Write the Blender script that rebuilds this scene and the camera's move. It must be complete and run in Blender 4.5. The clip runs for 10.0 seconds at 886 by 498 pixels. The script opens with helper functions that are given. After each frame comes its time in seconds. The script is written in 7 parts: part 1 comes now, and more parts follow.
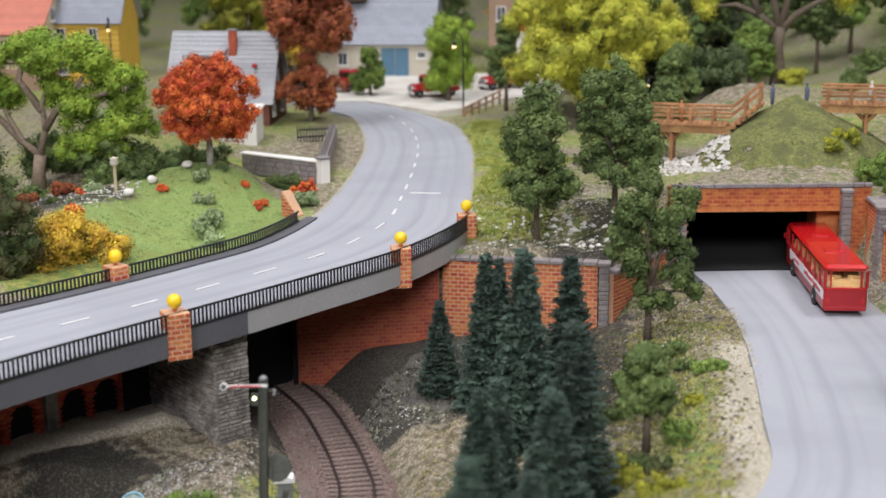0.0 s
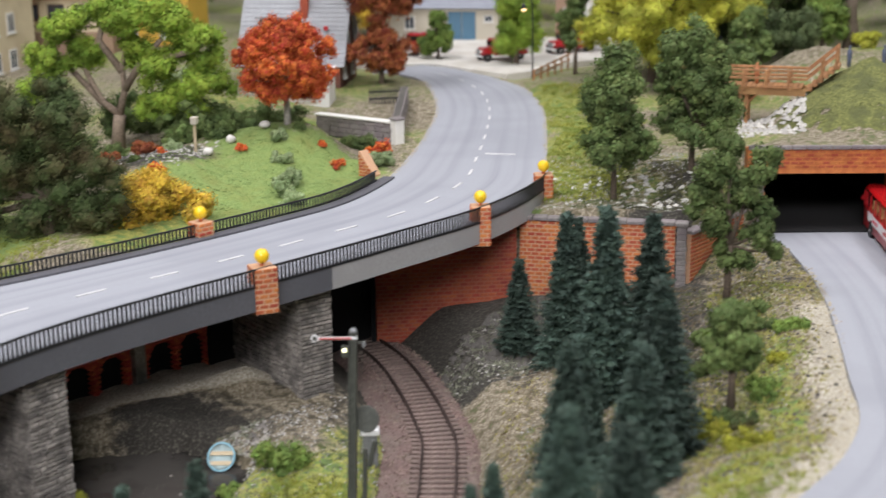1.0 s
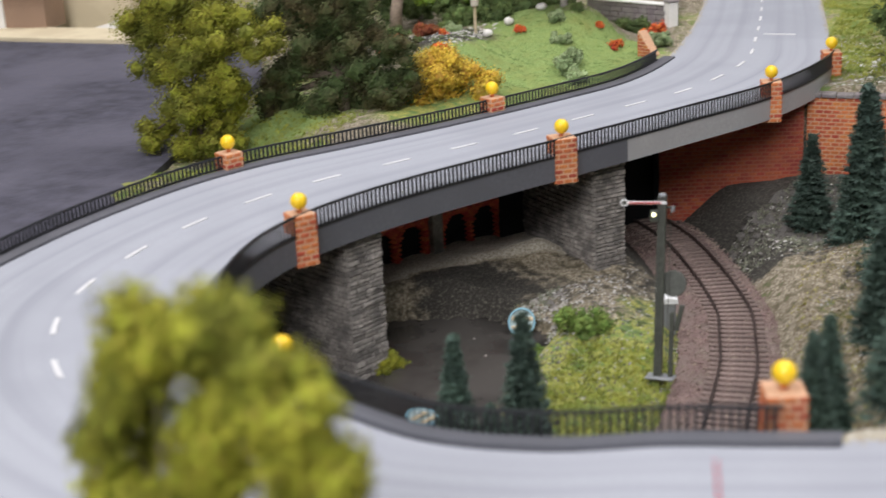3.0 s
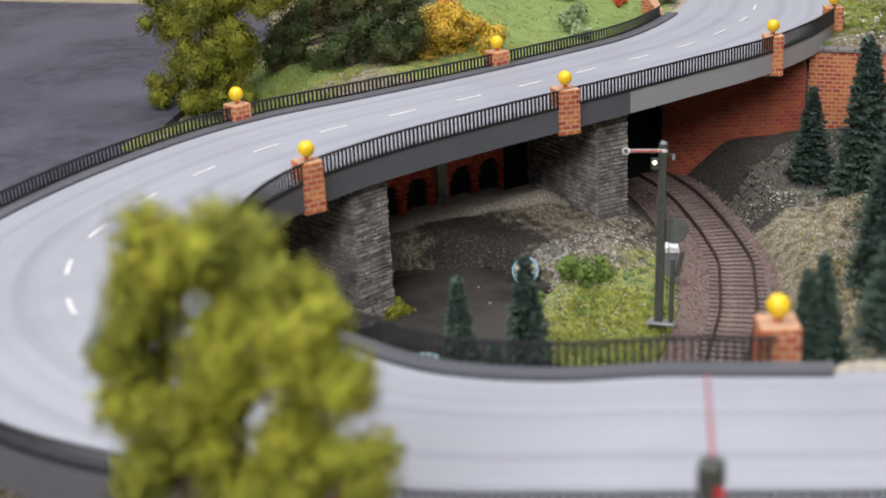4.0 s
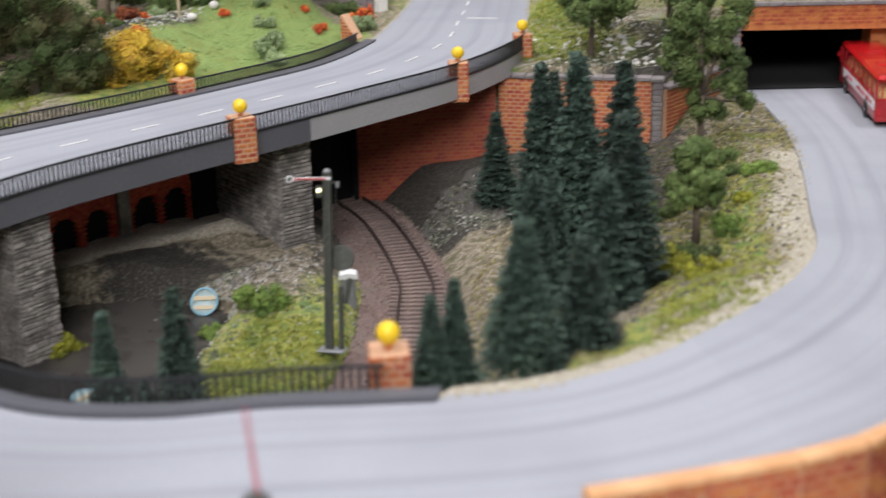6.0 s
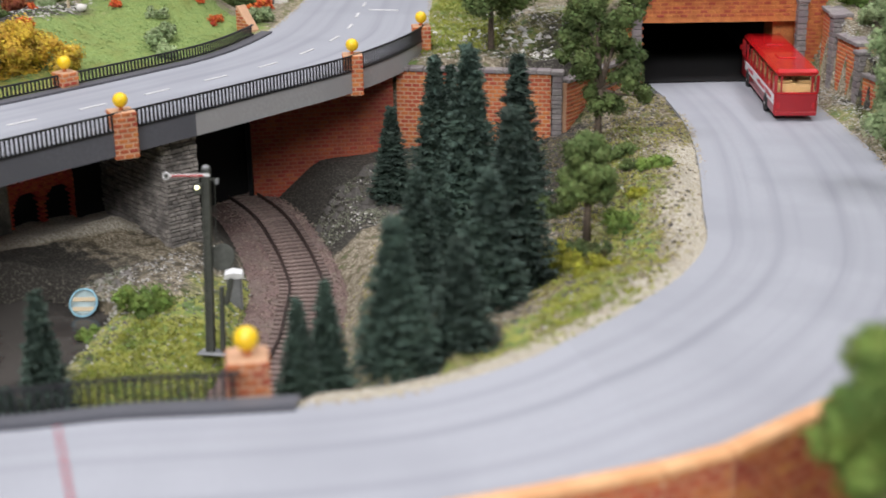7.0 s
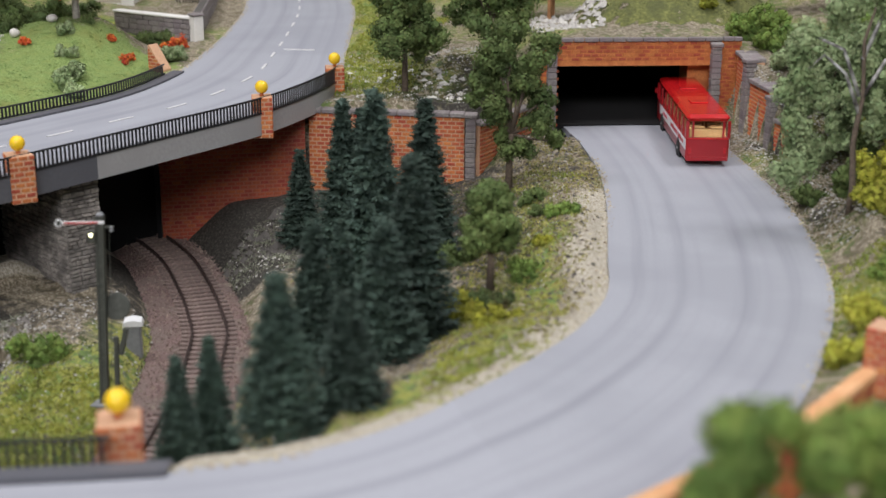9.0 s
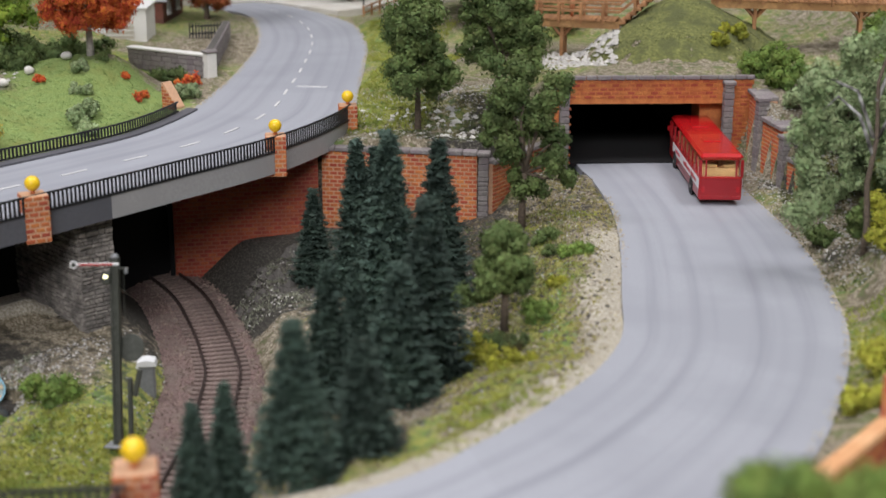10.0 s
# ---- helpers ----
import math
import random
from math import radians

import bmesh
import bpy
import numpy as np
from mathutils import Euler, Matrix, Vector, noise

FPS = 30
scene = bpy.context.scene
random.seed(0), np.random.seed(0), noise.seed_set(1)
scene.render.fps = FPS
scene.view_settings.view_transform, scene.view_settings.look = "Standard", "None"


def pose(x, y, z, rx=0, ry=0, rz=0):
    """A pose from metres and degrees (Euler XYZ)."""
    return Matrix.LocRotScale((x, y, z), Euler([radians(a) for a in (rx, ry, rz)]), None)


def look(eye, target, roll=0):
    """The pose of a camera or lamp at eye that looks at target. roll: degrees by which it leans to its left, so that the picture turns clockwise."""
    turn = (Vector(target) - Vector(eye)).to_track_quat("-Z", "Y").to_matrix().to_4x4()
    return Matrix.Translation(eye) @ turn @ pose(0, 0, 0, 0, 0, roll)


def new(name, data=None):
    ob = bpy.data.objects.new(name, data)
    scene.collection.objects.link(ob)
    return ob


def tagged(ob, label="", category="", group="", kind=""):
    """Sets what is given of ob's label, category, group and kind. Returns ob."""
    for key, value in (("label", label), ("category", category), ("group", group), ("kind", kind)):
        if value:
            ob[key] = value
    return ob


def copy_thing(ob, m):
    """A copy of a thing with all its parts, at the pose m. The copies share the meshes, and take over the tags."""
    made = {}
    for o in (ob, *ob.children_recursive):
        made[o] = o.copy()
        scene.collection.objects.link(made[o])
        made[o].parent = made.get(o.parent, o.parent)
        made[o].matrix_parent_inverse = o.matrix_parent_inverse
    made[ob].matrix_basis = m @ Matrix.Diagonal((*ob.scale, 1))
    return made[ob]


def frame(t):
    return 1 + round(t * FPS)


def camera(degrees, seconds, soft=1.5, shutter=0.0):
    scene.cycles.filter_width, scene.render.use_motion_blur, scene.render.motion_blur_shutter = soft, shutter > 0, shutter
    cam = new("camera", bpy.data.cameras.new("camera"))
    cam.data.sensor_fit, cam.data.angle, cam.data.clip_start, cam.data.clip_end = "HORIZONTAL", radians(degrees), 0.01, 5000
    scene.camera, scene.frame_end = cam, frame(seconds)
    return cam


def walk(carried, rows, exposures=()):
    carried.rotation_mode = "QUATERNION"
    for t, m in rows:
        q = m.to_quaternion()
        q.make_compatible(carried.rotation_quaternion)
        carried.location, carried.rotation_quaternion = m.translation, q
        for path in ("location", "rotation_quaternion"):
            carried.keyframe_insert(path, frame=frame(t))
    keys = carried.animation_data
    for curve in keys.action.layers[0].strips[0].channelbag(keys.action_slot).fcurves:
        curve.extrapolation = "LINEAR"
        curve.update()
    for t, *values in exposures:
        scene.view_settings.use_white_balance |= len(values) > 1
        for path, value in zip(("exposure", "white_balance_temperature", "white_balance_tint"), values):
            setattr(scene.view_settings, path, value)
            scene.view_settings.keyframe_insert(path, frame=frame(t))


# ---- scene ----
# A model railway layout at 1:87, built at its true small size in metres.
cam = camera(34.6, 10.0, shutter=0.5)
PATH = [
    (0.0, (0.0102, 0.0384, 0.3578), (-0.1642, 0.9929, 0.1159), -0.53),
    (0.5, (0.0041, 0.0332, 0.3549), (-0.181, 0.9828, 0.1019), -0.42),
    (1.0, (-0.0062, 0.0259, 0.3531), (-0.2153, 0.9678, 0.0905), -0.7),
    (1.5, (-0.0185, 0.0181, 0.3498), (-0.2591, 0.9488, 0.0741), -1.05),
    (2.0, (-0.0367, 0.0128, 0.3428), (-0.3221, 0.9261, 0.0523), -1.61),
    (2.5, (-0.046, 0.0055, 0.3369), (-0.3675, 0.9011, 0.0295), -2.16),
    (3.0, (-0.0474, -0.0041, 0.3354), (-0.3981, 0.8766, 0.017), -2.94),
    (3.2, (-0.0477, -0.0053, 0.3328), (-0.4071, 0.8709, 0.0118), -3.05),
    (4.3, (-0.0352, -0.0221, 0.3253), (-0.3829, 0.8493, -0.0207), -2.98),
    (4.5, (-0.0312, -0.0212, 0.3224), (-0.3716, 0.8515, -0.0275), -2.92),
    (5.0, (-0.0186, -0.018, 0.3224), (-0.3229, 0.8675, -0.0288), -2.54),
    (5.5, (-0.001, -0.0097, 0.3243), (-0.2595, 0.8943, -0.0164), -1.99),
    (6.0, (0.0166, 0.0022, 0.3278), (-0.193, 0.9232, -0.0003), -1.42),
    (6.2, (0.0214, 0.0074, 0.328), (-0.1755, 0.9327, 0.0036), -1.28),
    (7.5, (0.0409, 0.036, 0.3197), (-0.1041, 0.9661, -0.0177), -0.63),
    (8.0, (0.0464, 0.039, 0.3228), (-0.0873, 0.9727, -0.0095), -0.69),
    (8.5, (0.0495, 0.0418, 0.3256), (-0.0796, 0.9802, 0.005), -0.13),
    (9.0, (0.0526, 0.044, 0.3278), (-0.0687, 0.9858, 0.0144), 0.24),
    (9.5, (0.0518, 0.0441, 0.3314), (-0.0717, 0.9879, 0.025), 0.29),
    (10.0, (0.0497, 0.0458, 0.3341), (-0.0787, 0.9928, 0.0397), 0.21),
]
walk(cam, [(t, look(eye, target, roll)) for t, eye, target, roll in PATH],
     [(0, 0.0), (1.5, 0.0), (2.5, -0.08), (6, -0.1), (8, -0.10), (8.5, -0.26), (9, -0.32), (10, -0.31)])
FOCUS = cam.data.dof
FOCUS.use_dof, FOCUS.focus_distance, FOCUS.aperture_fstop = True, 0.98, 12.0

world = bpy.data.worlds.new("hall")
scene.world = world
world.use_nodes = True
world.node_tree.nodes["Background"].inputs[0].default_value = (0.86, 0.91, 1.0, 1)
world.node_tree.nodes["Background"].inputs[1].default_value = 0.15


def hall_or_fill_lamp(x, y, z, sx, sy, watts, target):
    data = bpy.data.lights.new("hall_or_fill_lamp", "AREA")
    data.shape, data.size, data.size_y, data.energy, data.color = "RECTANGLE", sx, sy, watts, (0.985, 0.958, 0.972)
    ob = new("hall_or_fill_lamp", data)
    ob.matrix_world = look((x, y, z), target)
    return tagged(ob, "white ceiling lamp of the hall or added fill lamp", "lamp")


hall_or_fill_lamp(-0.9, 0.4, 2.3, 1.2, 0.5, 42, (-0.2, 0.9, 0))
hall_or_fill_lamp(0.9, 1.2, 2.3, 1.2, 0.5, 34, (0, 0.9, 0))
# Unseen fill lamp added before the layout to lighten upright faces and the hollow.
hall_or_fill_lamp(0.0, -1.5, 1.55, 1.4, 0.6, 60, (-0.1, 0.8, 0))
# Unseen lamp added at the back to brighten the village.
hall_or_fill_lamp(-0.4, 2.1, 2.3, 1.2, 0.5, 12, (-0.25, 1.45, 0.1))
# ---- materials ----
def mat(name, colour, rough=0.8, metal=0.0, vary=0.25, grain=400.0, blotch=25.0, bump=0.15, second=None, island=0.0, coat=0.0, step=0.0004):
    """A surface with a fine grain, broad blotches towards a second colour, and fine relief."""
    m = bpy.data.materials.new(name)
    m.use_nodes = True
    n, link = m.node_tree.nodes, m.node_tree.links.new
    b = n["Principled BSDF"]
    b.inputs["Roughness"].default_value, b.inputs["Metallic"].default_value = rough, metal
    b.inputs["Coat Weight"].default_value = coat
    where = n.new("ShaderNodeTexCoord")
    fine, broad = n.new("ShaderNodeTexNoise"), n.new("ShaderNodeTexNoise")
    for tex, size, detail in ((fine, grain, 5), (broad, blotch, 4)):
        tex.inputs["Scale"].default_value, tex.inputs["Detail"].default_value = size, detail
        link(where.outputs["Object"], tex.inputs["Vector"])
    dark = tuple(c * (1 - vary) for c in colour)
    light = tuple(min(1, c * (1 + vary)) for c in colour)
    ramp = n.new("ShaderNodeMix")
    ramp.data_type = "RGBA"
    ramp.inputs["A"].default_value, ramp.inputs["B"].default_value = (*dark, 1), (*light, 1)
    spread = n.new("ShaderNodeMapRange")
    spread.inputs["From Min"].default_value, spread.inputs["From Max"].default_value = 0.3, 0.7
    link(fine.outputs["Fac"], spread.inputs["Value"])
    link(spread.outputs["Result"], ramp.inputs["Factor"])
    patch = n.new("ShaderNodeMix")
    patch.data_type = "RGBA"
    other = second or tuple(c * (1 - vary * 0.6) for c in colour)
    patch.inputs["B"].default_value = (*other, 1)
    spot = n.new("ShaderNodeMapRange")
    spot.inputs["From Min"].default_value, spot.inputs["From Max"].default_value = 0.45, 0.62
    link(broad.outputs["Fac"], spot.inputs["Value"])
    link(spot.outputs["Result"], patch.inputs["Factor"])
    link(ramp.outputs["Result"], patch.inputs["A"])
    colour_out = patch.outputs["Result"]
    if island:
        geo, hsv, add = n.new("ShaderNodeNewGeometry"), n.new("ShaderNodeHueSaturation"), n.new("ShaderNodeMapRange")
        obj, mix = n.new("ShaderNodeObjectInfo"), n.new("ShaderNodeMath")
        mix.operation = "ADD"
        link(geo.outputs["Random Per Island"], mix.inputs[0])
        link(obj.outputs["Random"], mix.inputs[1])
        add.inputs["From Max"].default_value = 2.0
        add.inputs["To Min"].default_value, add.inputs["To Max"].default_value = 1 - island, 1 + island
        link(mix.outputs[0], add.inputs["Value"])
        link(add.outputs["Result"], hsv.inputs["Value"])
        hue = n.new("ShaderNodeMapRange")
        hue.inputs["To Min"].default_value, hue.inputs["To Max"].default_value = 0.5 - island * 0.05, 0.5 + island * 0.05
        link(geo.outputs["Random Per Island"], hue.inputs["Value"])
        link(hue.outputs["Result"], hsv.inputs["Hue"])
        link(colour_out, hsv.inputs["Color"])
        colour_out = hsv.outputs["Color"]
    link(colour_out, b.inputs["Base Color"])
    if bump:
        relief = n.new("ShaderNodeBump")
        relief.inputs["Strength"].default_value, relief.inputs["Distance"].default_value = bump, step
        link(fine.outputs["Fac"], relief.inputs["Height"])
        link(relief.outputs["Normal"], b.inputs["Normal"])
    return m


def road_material():
    """Pale road paint with faint darker streaks along the lanes, from the lane and distance stored on the sheet."""
    m = mat("pale_grey_road_paint", (0.330, 0.343, 0.384), 0.72, vary=0.05, grain=900, blotch=12, second=(0.300, 0.312, 0.352), bump=0.1)
    n, link = m.node_tree.nodes, m.node_tree.links.new
    b = n["Principled BSDF"]
    spot, streak, fac, mix = n.new("ShaderNodeAttribute"), n.new("ShaderNodeTexNoise"), n.new("ShaderNodeMapRange"), n.new("ShaderNodeMix")
    spot.attribute_name = "lane"
    streak.inputs["Scale"].default_value, streak.inputs["Detail"].default_value = 1.0, 3.0
    link(spot.outputs["Vector"], streak.inputs["Vector"])
    fac.inputs["From Min"].default_value, fac.inputs["From Max"].default_value, fac.inputs["To Max"].default_value = 0.52, 0.72, 0.20
    link(streak.outputs["Fac"], fac.inputs["Value"])
    mix.data_type = "RGBA"
    mix.inputs["B"].default_value = (0.228, 0.237, 0.275, 1)
    link(b.inputs["Base Color"].links[0].from_socket, mix.inputs["A"])
    worn, both = n.new("ShaderNodeAttribute"), n.new("ShaderNodeMath")
    worn.attribute_name, both.operation = "wear", "MULTIPLY_ADD"
    link(worn.outputs["Fac"], both.inputs[0])
    link(streak.outputs["Fac"], both.inputs[1])
    link(fac.outputs["Result"], both.inputs[2])
    link(both.outputs[0], mix.inputs["Factor"])
    link(mix.outputs["Result"], b.inputs["Base Color"])
    return m


ASPHALT = road_material()
DARK_ROAD = mat("dark_cloth_asphalt", (0.052, 0.050, 0.070), 0.85, vary=0.35, grain=90, blotch=7, second=(0.088, 0.084, 0.112), bump=0.5, step=0.003)
LINE = mat("white_line_paint", (0.62, 0.62, 0.63), 0.6, vary=0.12, grain=600)
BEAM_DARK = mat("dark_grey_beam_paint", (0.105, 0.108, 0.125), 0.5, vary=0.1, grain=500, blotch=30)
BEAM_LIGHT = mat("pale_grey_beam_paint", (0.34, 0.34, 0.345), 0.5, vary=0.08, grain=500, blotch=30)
BLACK = mat("black_plastic", (0.016, 0.017, 0.02), 0.45, vary=0.3, grain=800)
KERB = mat("grey_kerb_plastic", (0.10, 0.10, 0.115), 0.7, vary=0.25, grain=700)
BRICK = mat("orange_red_brick", (0.50, 0.145, 0.052), 0.75, vary=0.18, grain=900, blotch=130, second=(0.40, 0.095, 0.036), island=0.32)
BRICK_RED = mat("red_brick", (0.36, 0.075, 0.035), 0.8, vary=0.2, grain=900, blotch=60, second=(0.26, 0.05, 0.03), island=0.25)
MORTAR = mat("pale_mortar", (0.58, 0.35, 0.22), 0.9, vary=0.15, grain=900, blotch=60)
MORTAR_SHADED = mat("shaded_red_mortar", (0.34, 0.12, 0.075), 0.9, vary=0.15, grain=900, blotch=60)
STONE = mat("grey_rough_stone", (0.29, 0.27, 0.245), 0.9, vary=0.35, grain=500, blotch=90, second=(0.15, 0.14, 0.13), island=0.45, bump=0.6, step=0.001)
# Arcade brick lightened in colour to offset missing light below the deck.
BRICK_ARCADE = mat("lightened_red_brick", (0.58, 0.105, 0.06), 0.8, vary=0.2, grain=900, blotch=60, second=(0.45, 0.08, 0.045), island=0.25)
STONE_JOINT = mat("dark_stone_joint", (0.10, 0.093, 0.085), 0.95, vary=0.3, grain=700)
COPING = mat("grey_purple_coping_stone", (0.225, 0.205, 0.20), 0.85, vary=0.25, grain=600, blotch=120, second=(0.2, 0.17, 0.18), island=0.25)
YELLOW = mat("yellow_lamp_ball", (0.86, 0.56, 0.02), 0.28, vary=0.03, bump=0)
SPRUCE = mat("dark_blue_green_needles", (0.050, 0.086, 0.064), 0.75, vary=0.3, grain=300, blotch=60, second=(0.028, 0.050, 0.038), island=0.5)
BARK = mat("brown_grey_bark", (0.13, 0.10, 0.075), 0.9, vary=0.4, grain=500, bump=0.6)
BARK_PALE = mat("pale_brown_bark", (0.26, 0.20, 0.15), 0.9, vary=0.35, grain=400, bump=0.6)
BARK_GREY = mat("pale_grey_bark", (0.40, 0.37, 0.34), 0.9, vary=0.3, grain=400, bump=0.6)
SHADE_BLACK = mat("shade_black", (0.006, 0.006, 0.007), 0.95, vary=0.2)


def leaves(name, colour, second):
    return mat(name, colour, 0.85, vary=0.3, grain=250, blotch=45, second=second, island=0.38, bump=0)


LEAF_DARK = leaves("dark_green_foliage", (0.118, 0.166, 0.047), (0.070, 0.108, 0.031))
LEAF_YEW = leaves("dark_green_and_brown_foliage", (0.058, 0.088, 0.024), (0.075, 0.060, 0.020))
LEAF_MID = leaves("mid_green_foliage", (0.16, 0.235, 0.045), (0.10, 0.165, 0.035))
LEAF_LIME = leaves("yellow_green_foliage", (0.41, 0.41, 0.045), (0.25, 0.26, 0.032))
LEAF_BRIGHT = leaves("bright_green_foliage", (0.28, 0.40, 0.045), (0.17, 0.27, 0.03))
LEAF_DEEP = leaves("deep_green_foliage", (0.070, 0.098, 0.034), (0.045, 0.066, 0.024))
LEAF_RED = leaves("orange_red_foliage", (0.580, 0.115, 0.026), (0.400, 0.062, 0.020))
LEAF_RUST = leaves("rust_brown_foliage", (0.28, 0.078, 0.026), (0.18, 0.047, 0.02))
LEAF_GOLD = leaves("golden_foliage", (0.58, 0.38, 0.040), (0.33, 0.24, 0.035))
LEAF_OLIVE = leaves("olive_foliage", (0.290, 0.292, 0.024), (0.150, 0.160, 0.015))
LEAF_GREY = leaves("grey_green_foliage", (0.320, 0.400, 0.205), (0.200, 0.275, 0.120))
# ---- building tools ----
UP = Vector((0, 0, 1))


def mesh_of(name, bm, material, smooth=False):
    data = bpy.data.meshes.new(name)
    bm.to_mesh(data)
    bm.free()
    for m in material if isinstance(material, (list, tuple)) else (material,):
        data.materials.append(m)
    if smooth:
        data.polygons.foreach_set("use_smooth", [True] * len(data.polygons))
    return data


def part(name, bm, material, parent, label="", smooth=False, at=None):
    ob = new(name, mesh_of(name, bm, material, smooth))
    ob.parent = parent
    if at is not None:
        ob.matrix_basis = at
    return tagged(ob, label)


def thing(name, at, label, category, group="", kind=""):
    ob = new(name)
    ob.empty_display_size = 0.01
    ob.matrix_basis = at
    return tagged(ob, label, category, group, kind)


def solid(name, bm, material, label, category, group="", kind="", smooth=False):
    return tagged(new(name, mesh_of(name, bm, material, smooth)), label, category, group, kind)


def block(bm, lo, hi, at=None, bevel=0.0):
    """A box from corner lo to corner hi, with its edges taken off."""
    c = [(a + b) / 2 for a, b in zip(lo, hi)]
    s = [b - a for a, b in zip(lo, hi)]
    m = Matrix.Translation(c) @ Matrix.Diagonal((*s, 1))
    made = bmesh.ops.create_cube(bm, size=1, matrix=m)["verts"]
    if bevel:
        edges = list({e for v in made for e in v.link_edges})
        made = list({v for f in bmesh.ops.bevel(bm, geom=edges, offset=bevel, segments=1, affect="EDGES", profile=0.5)["faces"] for v in f.verts} | {v for v in made if v.is_valid})
    if at is not None:
        bmesh.ops.transform(bm, matrix=at, verts=made)
    return bm


def box(lo, hi, at=None, bevel=0.0):
    return block(bmesh.new(), lo, hi, at, bevel)


def tube(bm, points, radii, sides=8):
    """A round bar along points; radii: one for each point."""
    points = [Vector(p) for p in points]
    rings = []
    for k, p in enumerate(points):
        way = (points[min(k + 1, len(points) - 1)] - points[max(k - 1, 0)]).normalized()
        side = way.cross(Vector((0.3, 1, 0.1)) if abs(way.y) < 0.9 else Vector((1, 0, 0.1))).normalized()
        other = way.cross(side)
        rings.append([bm.verts.new(p + radii[k] * (math.cos(a) * side + math.sin(a) * other)) for a in (2 * math.pi * j / sides for j in range(sides))])
    for a, b in zip(rings, rings[1:]):
        for j in range(sides):
            bm.faces.new((a[j], a[(j + 1) % sides], b[(j + 1) % sides], b[j]))
    bm.faces.new(rings[0][::-1])
    bm.faces.new(rings[-1])
    return bm


def lathe(bm, profile, sides=16, at=None):
    """A turned shape from (radius, height) pairs."""
    at = at or Matrix()
    rings = [[bm.verts.new(at @ Vector((r * math.cos(2 * math.pi * j / sides), r * math.sin(2 * math.pi * j / sides), z))) for j in range(sides)] for r, z in profile]
    for a, b in zip(rings, rings[1:]):
        for j in range(sides):
            bm.faces.new((a[j], a[(j + 1) % sides], b[(j + 1) % sides], b[j]))
    bm.faces.new(rings[0][::-1])
    bm.faces.new(rings[-1])
    return bm


def prism(bm, outline, y0, y1, at=None):
    """A flat outline in x and z, drawn out along y."""
    at = at or Matrix()
    a = [bm.verts.new(at @ Vector((x, y0, z))) for x, z in outline]
    b = [bm.verts.new(at @ Vector((x, y1, z))) for x, z in outline]
    bm.faces.new(a)
    bm.faces.new(b[::-1])
    for k in range(len(a)):
        j = (k + 1) % len(a)
        bm.faces.new((a[j], a[k], b[k], b[j]))
    bmesh.ops.recalc_face_normals(bm, faces=bm.faces[:])
    return bm


def spline(points, count):
    """Evenly spaced points on a smooth line through points (rows of any width)."""
    p = np.array(points, float)
    p = np.vstack([2 * p[0] - p[1], p, 2 * p[-1] - p[-2]])
    out = []
    for k in range(1, len(p) - 2):
        for t in np.linspace(0, 1, 24, endpoint=False):
            a, b, c, d = p[k - 1], p[k], p[k + 1], p[k + 2]
            out.append(0.5 * (2 * b + (c - a) * t + (2 * a - 5 * b + 4 * c - d) * t**2 + (3 * b - a - 3 * c + d) * t**3))
    out = np.array(out + [p[-2]])
    far = np.r_[0, np.cumsum(np.linalg.norm(np.diff(out, axis=0), axis=1))]
    at = np.linspace(0, far[-1], count)
    return np.stack([np.interp(at, far, out[:, k]) for k in range(out.shape[1])], 1)


def ribbon(bm, rows, closed=True):
    """A skin over rows of points; closed: each row is a ring."""
    made = [[bm.verts.new(p) for p in row] for row in rows]
    wide = len(made[0])
    for a, b in zip(made, made[1:]):
        for j in range(wide if closed else wide - 1):
            bm.faces.new((a[j], a[(j + 1) % wide], b[(j + 1) % wide], b[j]))
    if closed:
        bm.faces.new(made[0][::-1])
        bm.faces.new(made[-1])
    bmesh.ops.recalc_face_normals(bm, faces=bm.faces[:])
    return bm


def bricks(origin, along, length, height, size, joint, depth, skip=None, seed=1, jitter=0.15):
    """Boxes of a brick bond on an upright face: the middle and size of each. skip(u, v): leave out."""
    rng = random.Random(seed)
    bl, bh = size
    rows = max(1, round(height / (bh + joint)))
    step = height / rows
    out = []
    for r in range(rows):
        u = -(bl + joint) / 2 * (r % 2)
        while u < length - joint:
            a, b = max(u, 0), min(u + bl, length)
            if b - a > bl * 0.2 and not (skip and skip((a + b) / 2, (r + 0.5) * step)):
                out.append(((a + b) / 2, (r + 0.5) * step, b - a, step - joint, depth * (1 + rng.uniform(-jitter, jitter))))
            u += bl + joint
    return out


def brick_skin(name, parent, material, at, length, height, size, joint, depth, skip=None, seed=1):
    """All small bricks of one face as one joined part. at: x along the face, z up, -y outwards."""
    verts, faces = [], []
    for u, v, w, h, d in bricks(None, None, length, height, size, joint, depth, skip, seed):
        k, e = len(verts), min(h, w) * 0.12
        for y, g in ((0.0, 0), (-d, e)):
            for sx, sz in ((-1, -1), (1, -1), (1, 1), (-1, 1)):
                verts.append(at @ Vector((u + sx * (w / 2 - g), y, v + sz * (h / 2 - g))))
        faces += [(k + 4, k + 5, k + 6, k + 7)] + [(k + j, k + (j + 1) % 4, k + 4 + (j + 1) % 4, k + 4 + j) for j in range(4)]
    data = bpy.data.meshes.new(name)
    data.from_pydata(verts, [], faces)
    data.materials.append(material)
    ob = new(name, data)
    ob.parent = parent
    return tagged(ob, kind="stuff")


def facing(a, b, z=0.0):
    """A pose at a on the plan with x towards b, so that -y looks to the right-hand side of the way from a to b."""
    return pose(a[0], a[1], z, 0, 0, math.degrees(math.atan2(b[1] - a[1], b[0] - a[0])))
